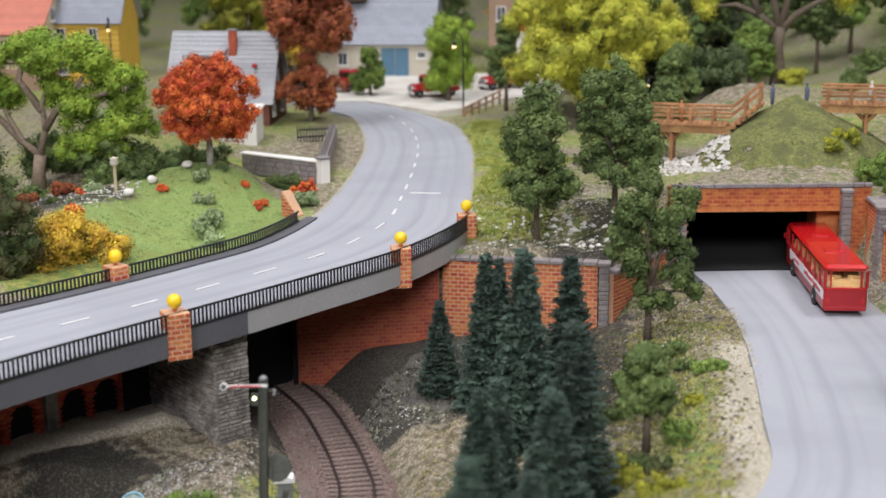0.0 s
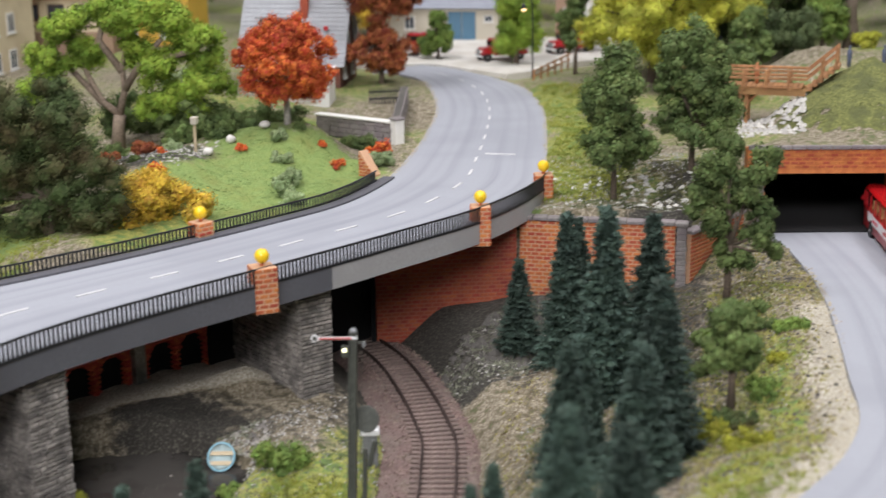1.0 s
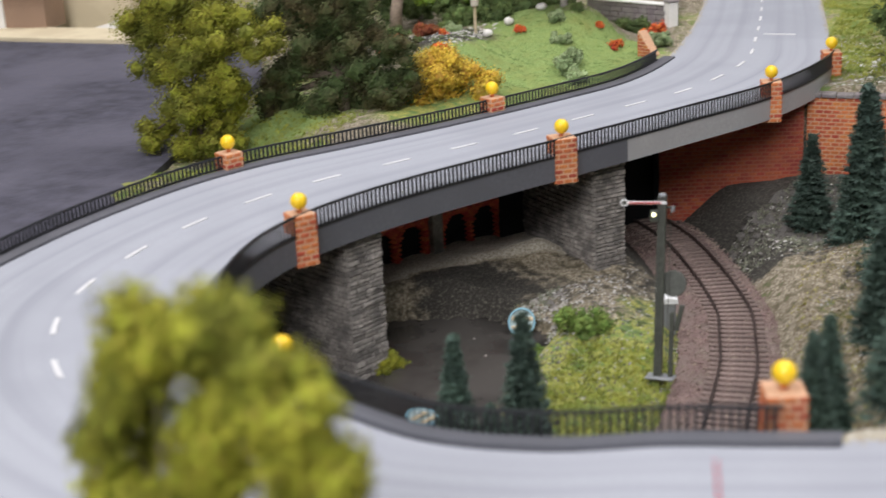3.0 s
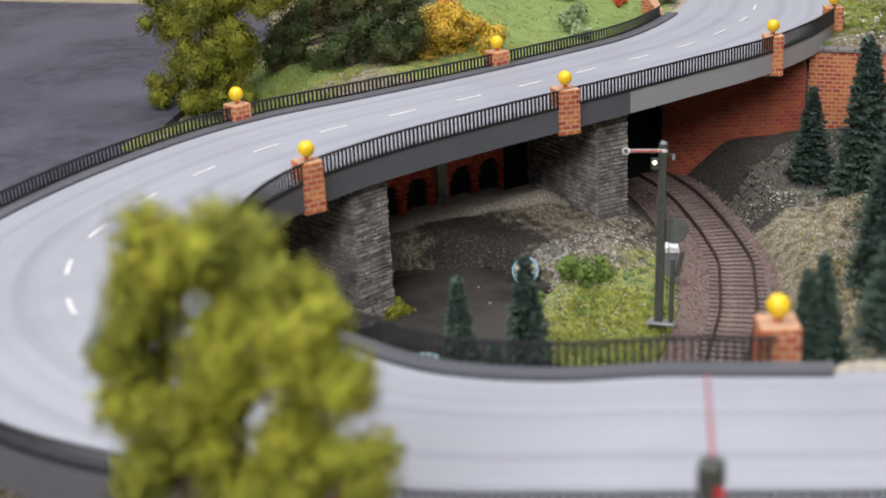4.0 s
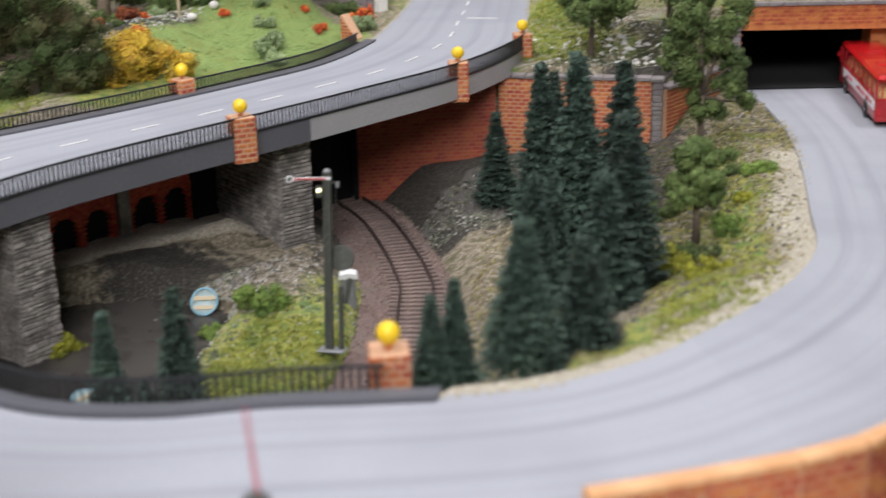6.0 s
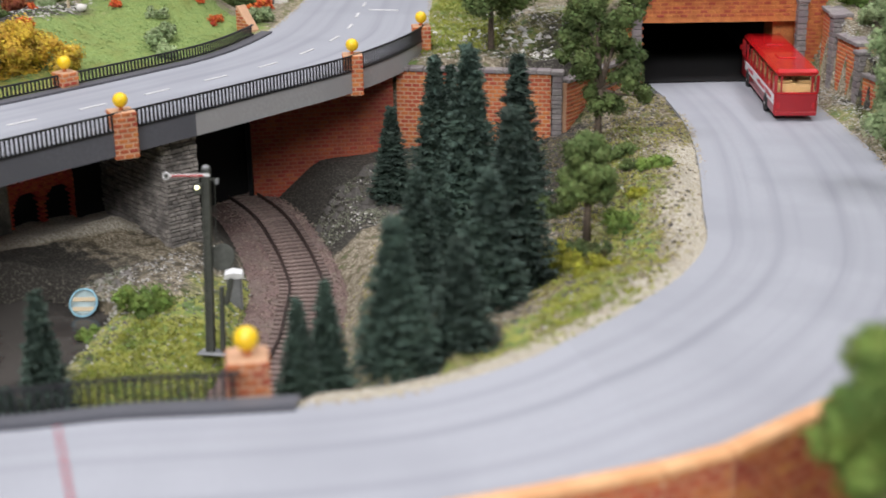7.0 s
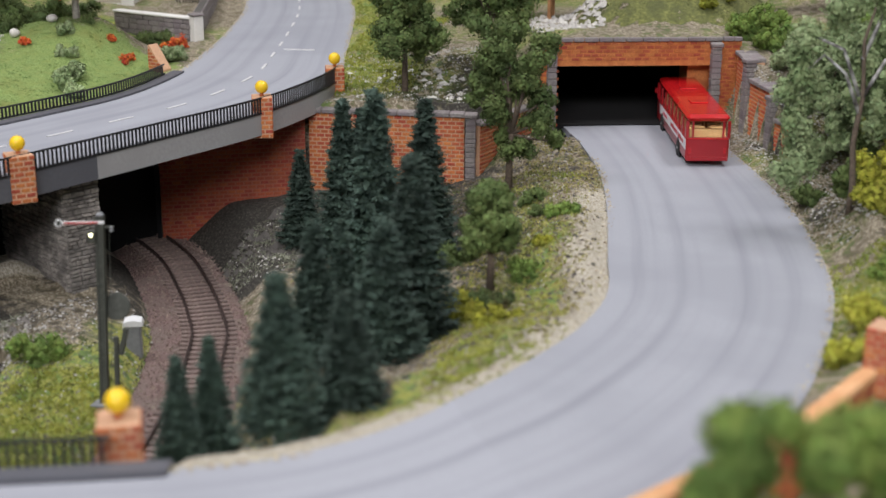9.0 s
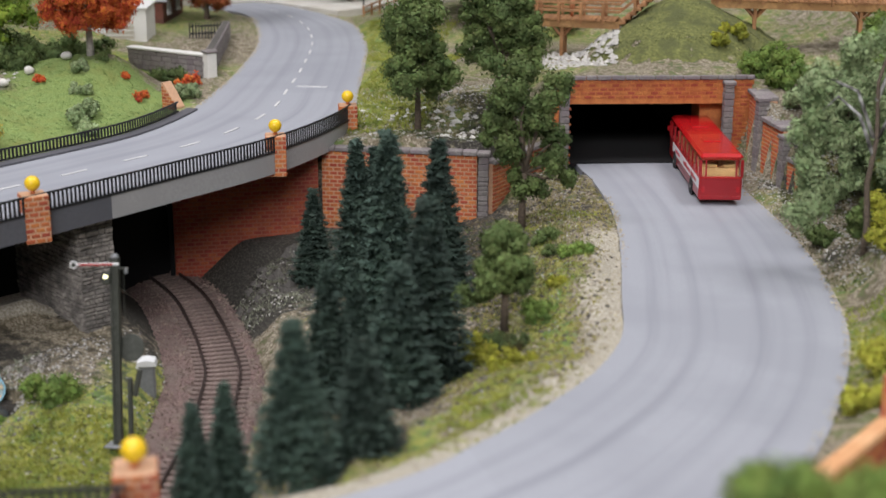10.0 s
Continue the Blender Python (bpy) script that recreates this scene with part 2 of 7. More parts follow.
# ---- the plan ----
DECK = 0.12
INNER = [(-0.395, 1.672), (-0.36, 1.655), (-0.325, 1.62), (-0.285, 1.575), (-0.24, 1.502), (-0.206, 1.384), (-0.186, 1.27), (-0.17, 1.16), (-0.157, 1.05), (-0.180, 0.945), (-0.228, 0.855), (-0.272, 0.78), (-0.312, 0.715), (-0.345, 0.655), (-0.365, 0.6),
         (-0.369, 0.55), (-0.356, 0.497), (-0.327, 0.461), (-0.290, 0.433), (-0.253, 0.415), (-0.215, 0.403), (-0.175, 0.407), (-0.139, 0.421), (-0.108, 0.429), (-0.071, 0.440), (-0.040, 0.457), (-0.010, 0.488),
         (0.008, 0.526), (0.024, 0.569), (0.0390, 0.617), (0.0490, 0.677), (0.0480, 0.75), (0.0465, 0.83), (0.0430, 0.905), (0.0355, 0.97), (0.0225, 1.035), (0.006, 1.1), (-0.008, 1.25)]
OUTER = [(-0.44, 1.615), (-0.415, 1.60), (-0.39, 1.585), (-0.362, 1.54), (-0.332, 1.453), (-0.308, 1.36), (-0.290, 1.235), (-0.281, 1.134), (-0.279, 1.05), (-0.292, 0.97), (-0.324, 0.905), (-0.372, 0.825), (-0.415, 0.762), (-0.450, 0.712), (-0.475, 0.65),
         (-0.490, 0.56), (-0.486, 0.47), (-0.452, 0.395), (-0.40, 0.345), (-0.33, 0.311), (-0.26, 0.302), (-0.19, 0.306), (-0.145, 0.317), (-0.105, 0.329), (-0.068, 0.340), (-0.02, 0.357), (0.028, 0.385),
         (0.075, 0.435), (0.105, 0.495), (0.128, 0.56), (0.147, 0.64), (0.158, 0.72), (0.1585, 0.81), (0.151, 0.90), (0.135, 0.99), (0.120, 1.055), (0.108, 1.12), (0.096, 1.25)]
COUNT = 420


def road_height(y, x):
    fall = 0.0 if x < -0.12 else min(1.0, max(0.0, (y - 0.45) / 0.62))
    return DECK - 0.037 * fall * (3 - 2 * fall) * 0.5 - 0.037 * fall * 0.5


EDGES = spline([(*a, *b) for a, b in zip(INNER, OUTER)], COUNT)
BRIDGE_FROM, BRIDGE_TO = 0, 0
for number, (ix, iy, ox, oy) in enumerate(EDGES):
    if not BRIDGE_FROM and iy < 1.06:
        BRIDGE_FROM = number
    if ix > -0.085 and iy < 0.6 and not BRIDGE_TO:
        BRIDGE_TO = number


def across(row, share, up=0.0):
    ix, iy, ox, oy = row
    x, y = ix + (ox - ix) * share, iy + (oy - iy) * share
    return Vector((x, y, road_height((iy + oy) / 2, x) + up))


SHARES = np.linspace(0, 1, 41)
# the road sheet, with wheel tracks pressed a little into it
bm = bmesh.new()
ribbon(bm, [[across(r, s, 0.0005 - 0.0008 * abs(s - 0.5)) for s in SHARES] + [across(r, 1, -0.005), across(r, 0, -0.005)] for r in EDGES])
road = solid("road", bm, ASPHALT, "pale grey two-lane model road with worn wheel tracks", "road", kind="structure", smooth=False)
lane = []
for k in range(COUNT):
    lane += [(s * 22, k * 0.022, 0) for s in SHARES] + [(22, k * 0.022, 0), (0, k * 0.022, 0)]
road.data.attributes.new("lane", "FLOAT_VECTOR", "POINT").data.foreach_set("vector", np.array(lane, np.float32).ravel())
wear = sum(np.exp(-(((SHARES - c) / w) ** 2)) * g for c, w, g in ((0.14, 0.022, 0.8), (0.34, 0.026, 1.0), (0.63, 0.028, 0.9), (0.83, 0.024, 1.0), (0.22, 0.015, 0.4), (0.73, 0.015, 0.35)))
road.data.attributes.new("wear", "FLOAT", "POINT").data.foreach_set("value", np.tile(np.r_[wear, 0, 0], COUNT).astype(np.float32))

# ---- ground ----
POOL = [(-0.318, 0.742), (-0.272, 0.725), (-0.268, 0.69), (-0.262, 0.64), (-0.28, 0.585), (-0.34, 0.57), (-0.40, 0.60), (-0.41, 0.68), (-0.37, 0.725)]
PATH_RAIL = spline([(-0.20, 0.20), (-0.172, 0.32), (-0.162, 0.43), (-0.157, 0.53), (-0.157, 0.62), (-0.1595, 0.665), (-0.1635, 0.71), (-0.171, 0.75), (-0.1785, 0.785), (-0.190, 0.815), (-0.2055, 0.85), (-0.231, 0.90), (-0.252, 0.932), (-0.285, 0.972)], 240)
LOW = [(-0.9, -0.3), (-0.03, -0.3), (-0.03, 0.36), (0.02, 0.45), (0.06, 0.55), (0.075, 0.7), (0.07, 0.85), (0.045, 1.0), (0.02, 1.075), (-0.012, 1.078), (-0.05, 1.004), (-0.165, 1.004), (-0.2, 1.0), (-0.262, 0.968), (-0.276, 0.99), (-0.288, 0.962), (-0.316, 0.905),
       (-0.362, 0.825), (-0.404, 0.764), (-0.44, 0.71), (-0.464, 0.65), (-0.478, 0.56), (-0.52, 0.47), (-0.9, 0.3)]
LOW_MARKS = [(-0.2, 0.8, .02), (-0.17, 0.65, .02), (-0.17, 0.5, 0.02), (-0.23, 0.9, .02), (-0.27, 0.97, 0.02), (-0.3, 0.7, .026), (-0.3, 0.55, .026), (-0.15, 0.9, .038), (-0.15, 0.98, .052), (-0.08, 0.99, .055), (-0.09, 0.85, .052), (-0.1, 0.7, .048),
             (-0.06, 0.6, .085), (-0.085, 0.49, .103), (-0.06, 0.5, .108), (-0.03, 0.55, .106), (0.03, 0.6, .108), (0.045, 0.8, .096), (0.03, 0.92, .090), (-0.02, 0.75, .078), (0, 0.95, .082), (-0.03, 0.97, .062), (-0.13, 0.55, .032), (-0.4, 0.6, .03),
             (-0.385, 0.757, .047), (-0.345, 0.79, .048), (-0.32, 0.85, 0.043), (-0.35, 0.735, 0.046), (-0.305, 0.765, 0.038), (-0.42, 0.70, 0.05), (-0.25, 0.35, .03), (-0.1, 0.3, .03), (-0.5, 0.4, .03), (0.06, 0.75, .099), (0.06, 0.6, .108), (0.012, 1.06, 0.0845), (0.022, 1.02, 0.085), (0.034, 0.965, 0.086), (0.0, 1.03, 0.084), (-0.222, 0.948, 0.042), (-0.20, 0.965, 0.050), (-0.115, 0.44, 0.09), (-0.12, 0.62, 0.035), (-0.135, 0.78, 0.035), (-0.8, 0.2, 0.03)]
HIGH_MARKS = [(-0.33, 0.93, .116), (-0.30, 1.05, .118), (-0.375, 1.11, .150), (-0.30, 1.124, .121), (-0.305, 1.19, .116), (-0.33, 1.26, .116), (-0.36, 1.25, .117), (-0.325, 1.32, .117), (-0.45, 1.0, .140), (-0.42, 0.86, 0.118), (-0.5, 0.9, .118), (-0.55, 0.8, .088), (-0.50, 0.72, 0.104), (-0.58, 0.65, .078), (-0.56, 0.5, 0.07), (-0.7, 0.8, .075), (-0.9, 1.2, .075), (-0.72, 1.15, 0.08), (-0.64, 0.95, 0.08), (-0.5, 1.3, .14), (-0.38, 1.35, .124), (-0.7, 1.0, 0.075),
              (-0.3, 1.7, .112), (-0.48, 1.75, .112), (-0.25, 1.85, 0.112), (-0.4, 1.9, 0.112), (-0.3, 2.2, .116), (0, 2.2, .12), (-0.5, 1.5, 0.125), (-0.15, 1.1, .117), (-0.10, 1.016, .114), (-0.14, 1.02, 0.112), (-0.06, 1.02, 0.114), (-0.05, 1.1, .132), (-0.1, 1.2, .132), (-0.17, 1.3, .119), (-0.03, 1.3, .135), (0.05, 1.14, .146), (0.1, 1.14, .148),
              (0.16, 1.12, .14), (0.2, 1.0, .118), (0.165, 0.9, .094), (0.2, 0.7, .106), (0.165, 0.6, .111), (0.14, 0.5, 0.116), (0.3, 0.8, .13), (0.3, 1.1, .17), (0.35, 1.5, .27), (0.1, 1.5, .165), (0.7, 1.6, .40), (0.0, 1.6, .14), (0.6, 1.0, 0.2), (0.1, 0.3, 0.05), (0.4, 0.4, 0.1), (0.3, 2.2, 0.25), (-0.1, 1.45, 0.128),
              (-1.5, 1.5, 0.09), (-1.2, 2.2, 0.12), (2.0, 2.0, 0.4), (-2, -1, 0.05), (2, -1, 0.05), (-2, 3.5, 0.12), (2, 3.5, 0.3), (0, 3.5, 0.14), (0.2, -0.2, 0.03)]


WING_BAY = [(0.09, 1.10), (0.11, 1.04), (0.13, 0.95), (0.15, 0.93), (0.176, 0.962), (0.153, 1.016), (0.140, 1.060), (0.1345, 1.104), (0.12, 1.101)]


def inside(px, py, ring):
    hit = np.zeros(px.shape, bool)
    for (xa, ya), (xb, yb) in zip(ring, ring[1:] + ring[:1]):
        cut = (ya > py) != (yb > py)
        hit ^= cut & (px < (xb - xa) * (py - ya) / (yb - ya + 1e-12) + xa)
    return hit


def blend(px, py, marks, power=3.2):
    top, total = np.zeros(px.shape), np.zeros(px.shape)
    for x, y, z in marks:
        w = ((px - x) ** 2 + (py - y) ** 2 + 0.0004) ** (-power / 2)
        top, total = top + w * z, total + w
    return top / total


def mound(px, py, x, y, rx, ry, high):
    return high * np.clip(1 - np.sqrt(((px - x) / rx) ** 2 + ((py - y) / ry) ** 2), 0, 1) ** 0.8


def smooth_noise(px, py, size, seed):
    out = np.zeros(px.shape)
    rng = np.random.RandomState(seed)
    for octave in range(4):
        for _ in range(3):
            a, f, ph = rng.uniform(0, 6.28), size * 2**octave * rng.uniform(0.7, 1.3), rng.uniform(0, 6.28)
            out += np.sin((np.cos(a) * px + np.sin(a) * py) * f + ph) / 2**octave / 3
    return out


def ground_height(px, py, fine=True):
    px, py = np.asarray(px, float), np.asarray(py, float)
    low = inside(px, py, LOW)
    z = np.where(low, blend(px, py, LOW_MARKS), blend(px, py, HIGH_MARKS))
    z = z + mound(px, py, 0.088, 1.25, 0.085, 0.085, 0.052) + mound(px, py, 0.04, 1.42, 0.09, 0.07, 0.03)
    # the bank before the arched wall
    ahead = (px + 0.41) * 0.726 - (py - 0.705) * 0.688
    along_bank = (px + 0.41) * 0.688 + (py - 0.705) * 0.726
    bank = 0.047 + 0.10 * np.clip(np.abs(along_bank - 0.075) - 0.01, 0, 0.08) - np.where(ahead > 0, ahead * 1.25, -ahead * 0.25) - 0.6 * np.clip(np.abs(along_bank - 0.065) - 0.085, 0, 1)
    z = np.where(low & (px < -0.25) & (ahead > -0.06), np.maximum(z, bank), z)
    if fine:
        z = z + 0.0022 * smooth_noise(px, py, 60, 3) + 0.001 * smooth_noise(px, py, 260, 5)
    # below the road where it lies on the ground
    mid = EDGES.reshape(-1, 2, 2).mean(1)
    half = np.linalg.norm(EDGES[:, :2] - EDGES[:, 2:], axis=1) / 2
    for k in range(0, COUNT, 3):
        if BRIDGE_FROM + 30 < k < BRIDGE_TO or (mid[k, 1] > 1.07 and mid[k, 0] > -0.1):
            continue
        d = np.hypot(px - mid[k, 0], py - mid[k, 1])
        road_z = road_height(mid[k, 1], mid[k, 0])
        share = np.clip((d - half[k] + 0.012) / 0.006, 0, 1)
        rise = np.clip((d - half[k] - 0.002) / 0.018, 0, 1)
        under = (d < half[k] + 0.02) & ((py < 1.09) | (px < -0.1))
        z = np.where(under, np.minimum(z, road_z - 0.006 + 0.0056 * share + 0.014 * rise**1.5), z)
    z = np.where((px > -0.02) & (px < 0.15) & (py > 1.09) & (py < 1.36), np.maximum(z, 0.1365), z)
    # level ground before the wing walls of the tunnel
    z = np.where(inside(px, py, WING_BAY), np.minimum(z, 0.0885), z)
    z = np.where(inside(px, py, POOL), np.minimum(z, 0.0225), z)
    z = np.where(low, trench(px, py, z), z)
    # the sandy shoulder along the lower road's inner edge
    for row in EDGES[BRIDGE_TO:COUNT - 90:2]:
        if row[0] > -0.08 and row[1] < 0.78:
            d = np.hypot(px - row[0], py - row[1])
            shoulder = road_height((row[1] + row[3]) / 2, row[0]) - 0.0009 - 0.12 * d - 0.9 * np.clip(d - 0.014, 0, 1)
            z = np.where(low & (d < 0.03), np.maximum(z, shoulder), z)
    return z


def trench(px, py, z):
    for x, y in PATH_RAIL[::2]:
        d = np.hypot(px - x + 0.005, py - y)
        z = np.minimum(z, np.where(d < 0.028, 0.0165, 0.0205 + np.clip(d - 0.028, 0, 1) * 0.95))
    return z


def spaced(lo, hi, near_lo, near_hi, fine, coarse):
    return np.unique(np.r_[np.arange(lo, near_lo, coarse), np.arange(near_lo, near_hi, fine), np.arange(near_hi, hi, coarse)].round(4))


gx, gy = spaced(-3, 3, -0.6, 0.3, 0.0045, 0.06), spaced(-0.6, 4.5, 0.3, 1.4, 0.0045, 0.05)
GX, GY = np.meshgrid(gx, gy)
GZ = ground_height(GX, GY)
# no ground over the openings and rooms below it
hole = (GX > -0.001) & (GX < 0.119) & (GY > 1.055) & (GY < 1.088 + 0.18 * GX)
quads = np.arange(GX.size).reshape(GX.shape)
faces = np.stack([quads[:-1, :-1], quads[:-1, 1:], quads[1:, 1:], quads[1:, :-1]], -1).reshape(-1, 4)
faces = faces[~hole.ravel()[faces].any(1)]
data = bpy.data.meshes.new("ground")
data.from_pydata(np.stack([GX.ravel(), GY.ravel(), GZ.ravel()], 1).tolist(), [], faces.tolist())
data.polygons.foreach_set("use_smooth", [True] * len(data.polygons))
lowmask = inside(GX, GY, LOW)
n1, n2 = smooth_noise(GX, GY, 35, 11), smooth_noise(GX, GY, 90, 12)


def near(x, y, r):
    return np.clip(1.4 - np.hypot(GX - x, GY - y) / r, 0, 1)


grass = np.where(lowmask, 0.05 + 0.15 * np.clip(n1 * 1.2, 0, 1), 0.35 + 0.3 * n1)
for x, y, r, g in ((-0.37, 1.0, 0.09, 1.0), (-0.35, 0.92, 0.06, 1.0), (-0.40, 0.87, 0.04, 0.9), (-0.225, 0.66, 0.05, 1.0), (-0.235, 0.60, 0.05, 1.0), (-0.215, 0.53, 0.05, 1.0), (-0.245, 0.70, 0.03, 1.0), (-0.21, 0.72, 0.03, 1.0), (-0.222, 0.765, 0.022, 0.9), (-0.203, 0.79, 0.025, 0.9), (-0.205, 0.70, 0.035, 1.0), (-0.105, 0.60, 0.03, 0.5), (-0.10, 0.78, 0.03, 0.45), (0.02, 0.52, 0.035, 0.7), (-0.01, 0.51, 0.04, 0.6), (-0.155, 1.2, 0.05, 1.0), (-0.14, 1.09, 0.05, 0.9), (-0.165, 1.30, 0.05, 1.0), (-0.19, 1.39, 0.045, 1.0), (-0.22, 1.47, 0.04, 0.9), (-0.5, 0.78, 0.05, 1.0), (0.01, 0.6, 0.05, 0.7)):
    grass = np.maximum(grass, g * near(x, y, r))
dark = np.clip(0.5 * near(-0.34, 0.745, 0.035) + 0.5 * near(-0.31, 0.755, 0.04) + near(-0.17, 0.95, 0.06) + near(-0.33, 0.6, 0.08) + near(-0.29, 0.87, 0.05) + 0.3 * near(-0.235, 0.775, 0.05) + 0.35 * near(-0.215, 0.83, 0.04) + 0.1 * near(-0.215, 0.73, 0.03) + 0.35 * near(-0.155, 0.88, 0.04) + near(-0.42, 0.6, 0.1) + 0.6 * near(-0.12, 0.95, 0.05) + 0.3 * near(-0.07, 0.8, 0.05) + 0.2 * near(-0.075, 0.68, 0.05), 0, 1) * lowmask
# bands along the lower road's inner edge: sand, then turf, then dark litter under the trees
edge_off = np.full(GX.shape, 9.0)
for row in EDGES[BRIDGE_TO - 6:COUNT - 60:2]:
    edge_off = np.minimum(edge_off, np.hypot(GX - row[0], GY - row[1]))
edge_off = edge_off + 0.007 * n2
wide_band = 0.0165 + 0.005 * np.clip((GY - 0.53) / 0.15, 0, 1)
band = np.clip(1.3 - np.abs(edge_off - wide_band - 0.020) / 0.022, 0, 1)
grass = np.where(lowmask & (GX > -0.12), np.where(edge_off < wide_band, 0.0, np.maximum(band * (0.62 + 0.5 * n2), 0.08 + 0.25 * n1)), grass)
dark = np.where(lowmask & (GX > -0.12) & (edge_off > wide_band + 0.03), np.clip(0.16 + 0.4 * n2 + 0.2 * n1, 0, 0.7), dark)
# dark soil below the abutment, with the bridge's shade painted into it
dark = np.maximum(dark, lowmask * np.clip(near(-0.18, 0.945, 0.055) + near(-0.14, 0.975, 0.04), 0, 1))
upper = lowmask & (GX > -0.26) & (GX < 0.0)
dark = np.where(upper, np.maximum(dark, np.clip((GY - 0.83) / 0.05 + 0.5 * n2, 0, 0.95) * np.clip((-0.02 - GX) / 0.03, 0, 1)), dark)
right_bank = (GX > 0.11) & (GX < 0.30) & (GY > 0.72) & (GY < 1.08)
grass = np.where(right_bank, 0.1 + 0.35 * n1, grass)
dark = np.where(right_bank, np.clip(0.08 + 0.4 * n2 + 0.45 * np.clip((GX - 0.172) * 20, 0, 1), 0, 1), dark)
above = (GX > -0.13) & (GX < -0.03) & (GY > 1.005) & (GY < 1.12)
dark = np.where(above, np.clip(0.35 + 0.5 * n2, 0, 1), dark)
pale = np.where(lowmask & (GX > -0.12), np.clip(1.4 - edge_off / wide_band, 0, 1), 0.0)
lawn = np.zeros_like(dark)
for x, y, r, g in ((-0.37, 1.0, 0.085, 1.0), (-0.34, 0.95, 0.06, 1.0), (-0.33, 1.07, 0.05, 1.0), (-0.40, 1.08, 0.05, 0.9), (-0.52, 0.77, 0.04, 1.0), (-0.50, 0.86, 0.05, 0.9), (0.088, 1.245, 0.1, 0.25)):
    lawn = np.maximum(lawn, g * near(x, y, r))
lawn = lawn * ~lowmask
crest = lowmask & (GX < -0.28) & ((GX + 0.41) * 0.726 - (GY - 0.705) * 0.688 < 0.004)
grass, dark, pale = np.where(crest, 0.1, grass), np.where(crest, 0.0, dark), np.where(crest, 1.0, pale)
dark = np.maximum(dark, 0.34 * near(0.088, 1.245, 0.1))
bed_zone = near(-0.46, 1.03, 0.05)
grass, dark, lawn = grass * (1 - bed_zone), np.maximum(dark, bed_zone), lawn * (1 - bed_zone)
wood = np.clip((GY - 1.33) * 4, 0, 1) * (GX > -0.28) + np.clip((GY - 1.45) * 4, 0, 1) * (GX < -0.45)
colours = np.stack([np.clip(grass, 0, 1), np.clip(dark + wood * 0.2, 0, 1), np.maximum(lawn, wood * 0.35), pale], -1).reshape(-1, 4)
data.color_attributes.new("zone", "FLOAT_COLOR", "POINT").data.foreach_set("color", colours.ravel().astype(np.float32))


def ground_material():
    m = bpy.data.materials.new("scattered_turf_and_sand")
    m.use_nodes = True
    n, link = m.node_tree.nodes, m.node_tree.links.new
    b = n["Principled BSDF"]
    b.inputs["Roughness"].default_value = 0.95
    where, zone, split = n.new("ShaderNodeTexCoord"), n.new("ShaderNodeAttribute"), n.new("ShaderNodeSeparateColor")
    zone.attribute_name = "zone"
    link(zone.outputs["Color"], split.inputs["Color"])

    def noise_of(size, detail=5):
        tex = n.new("ShaderNodeTexNoise")
        tex.inputs["Scale"].default_value, tex.inputs["Detail"].default_value = size, detail
        link(where.outputs["Object"], tex.inputs["Vector"])
        return tex.outputs["Fac"]

    def mix(a, b2, fac):
        node = n.new("ShaderNodeMix")
        node.data_type = "RGBA"
        for key, v in (("A", a), ("B", b2)):
            if isinstance(v, tuple):
                node.inputs[key].default_value = (*v, 1)
            else:
                link(v, node.inputs[key])
        link(fac, node.inputs["Factor"])
        return node.outputs["Result"]

    def step(value, lo, hi):
        node = n.new("ShaderNodeMapRange")
        node.inputs["From Min"].default_value, node.inputs["From Max"].default_value = lo, hi
        link(value, node.inputs["Value"])
        return node.outputs["Result"]

    def plus(a, b2):
        node = n.new("ShaderNodeMath")
        link(a, node.inputs[0])
        link(b2, node.inputs[1])
        return node.outputs[0]

    fine, mid = noise_of(700), noise_of(160)
    verge = mix((0.29, 0.26, 0.20), (0.53, 0.49, 0.41), step(fine, 0.36, 0.64))
    sand = mix(mix((0.14, 0.115, 0.075), (0.42, 0.37, 0.285), step(fine, 0.40, 0.66)), (0.12, 0.10, 0.06), step(mid, 0.47, 0.62))
    turf = mix(mix((0.15, 0.175, 0.04), (0.34, 0.335, 0.08), step(fine, 0.36, 0.62)), (0.12, 0.19, 0.05), step(mid, 0.48, 0.62))
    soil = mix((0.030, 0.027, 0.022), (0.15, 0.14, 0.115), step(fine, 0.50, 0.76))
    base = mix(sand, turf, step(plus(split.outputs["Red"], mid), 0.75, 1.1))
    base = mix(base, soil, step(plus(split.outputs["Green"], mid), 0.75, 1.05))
    green = mix(mix((0.14, 0.215, 0.055), (0.26, 0.345, 0.115), step(fine, 0.35, 0.65)), (0.22, 0.29, 0.085), step(mid, 0.48, 0.62))
    green = mix(green, (0.20, 0.22, 0.06), step(noise_of(38), 0.50, 0.72))
    base = mix(base, green, step(plus(split.outputs["Blue"], mid), 0.8, 1.1))
    base = mix(base, verge, step(plus(zone.outputs["Alpha"], mid), 0.72, 1.22))
    link(base, b.inputs["Base Color"])
    relief = n.new("ShaderNodeBump")
    relief.inputs["Strength"].default_value, relief.inputs["Distance"].default_value = 0.9, 0.0015
    link(fine, relief.inputs["Height"])
    link(relief.outputs["Normal"], b.inputs["Normal"])
    return m


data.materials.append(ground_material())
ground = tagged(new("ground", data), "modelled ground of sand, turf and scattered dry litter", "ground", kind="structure")

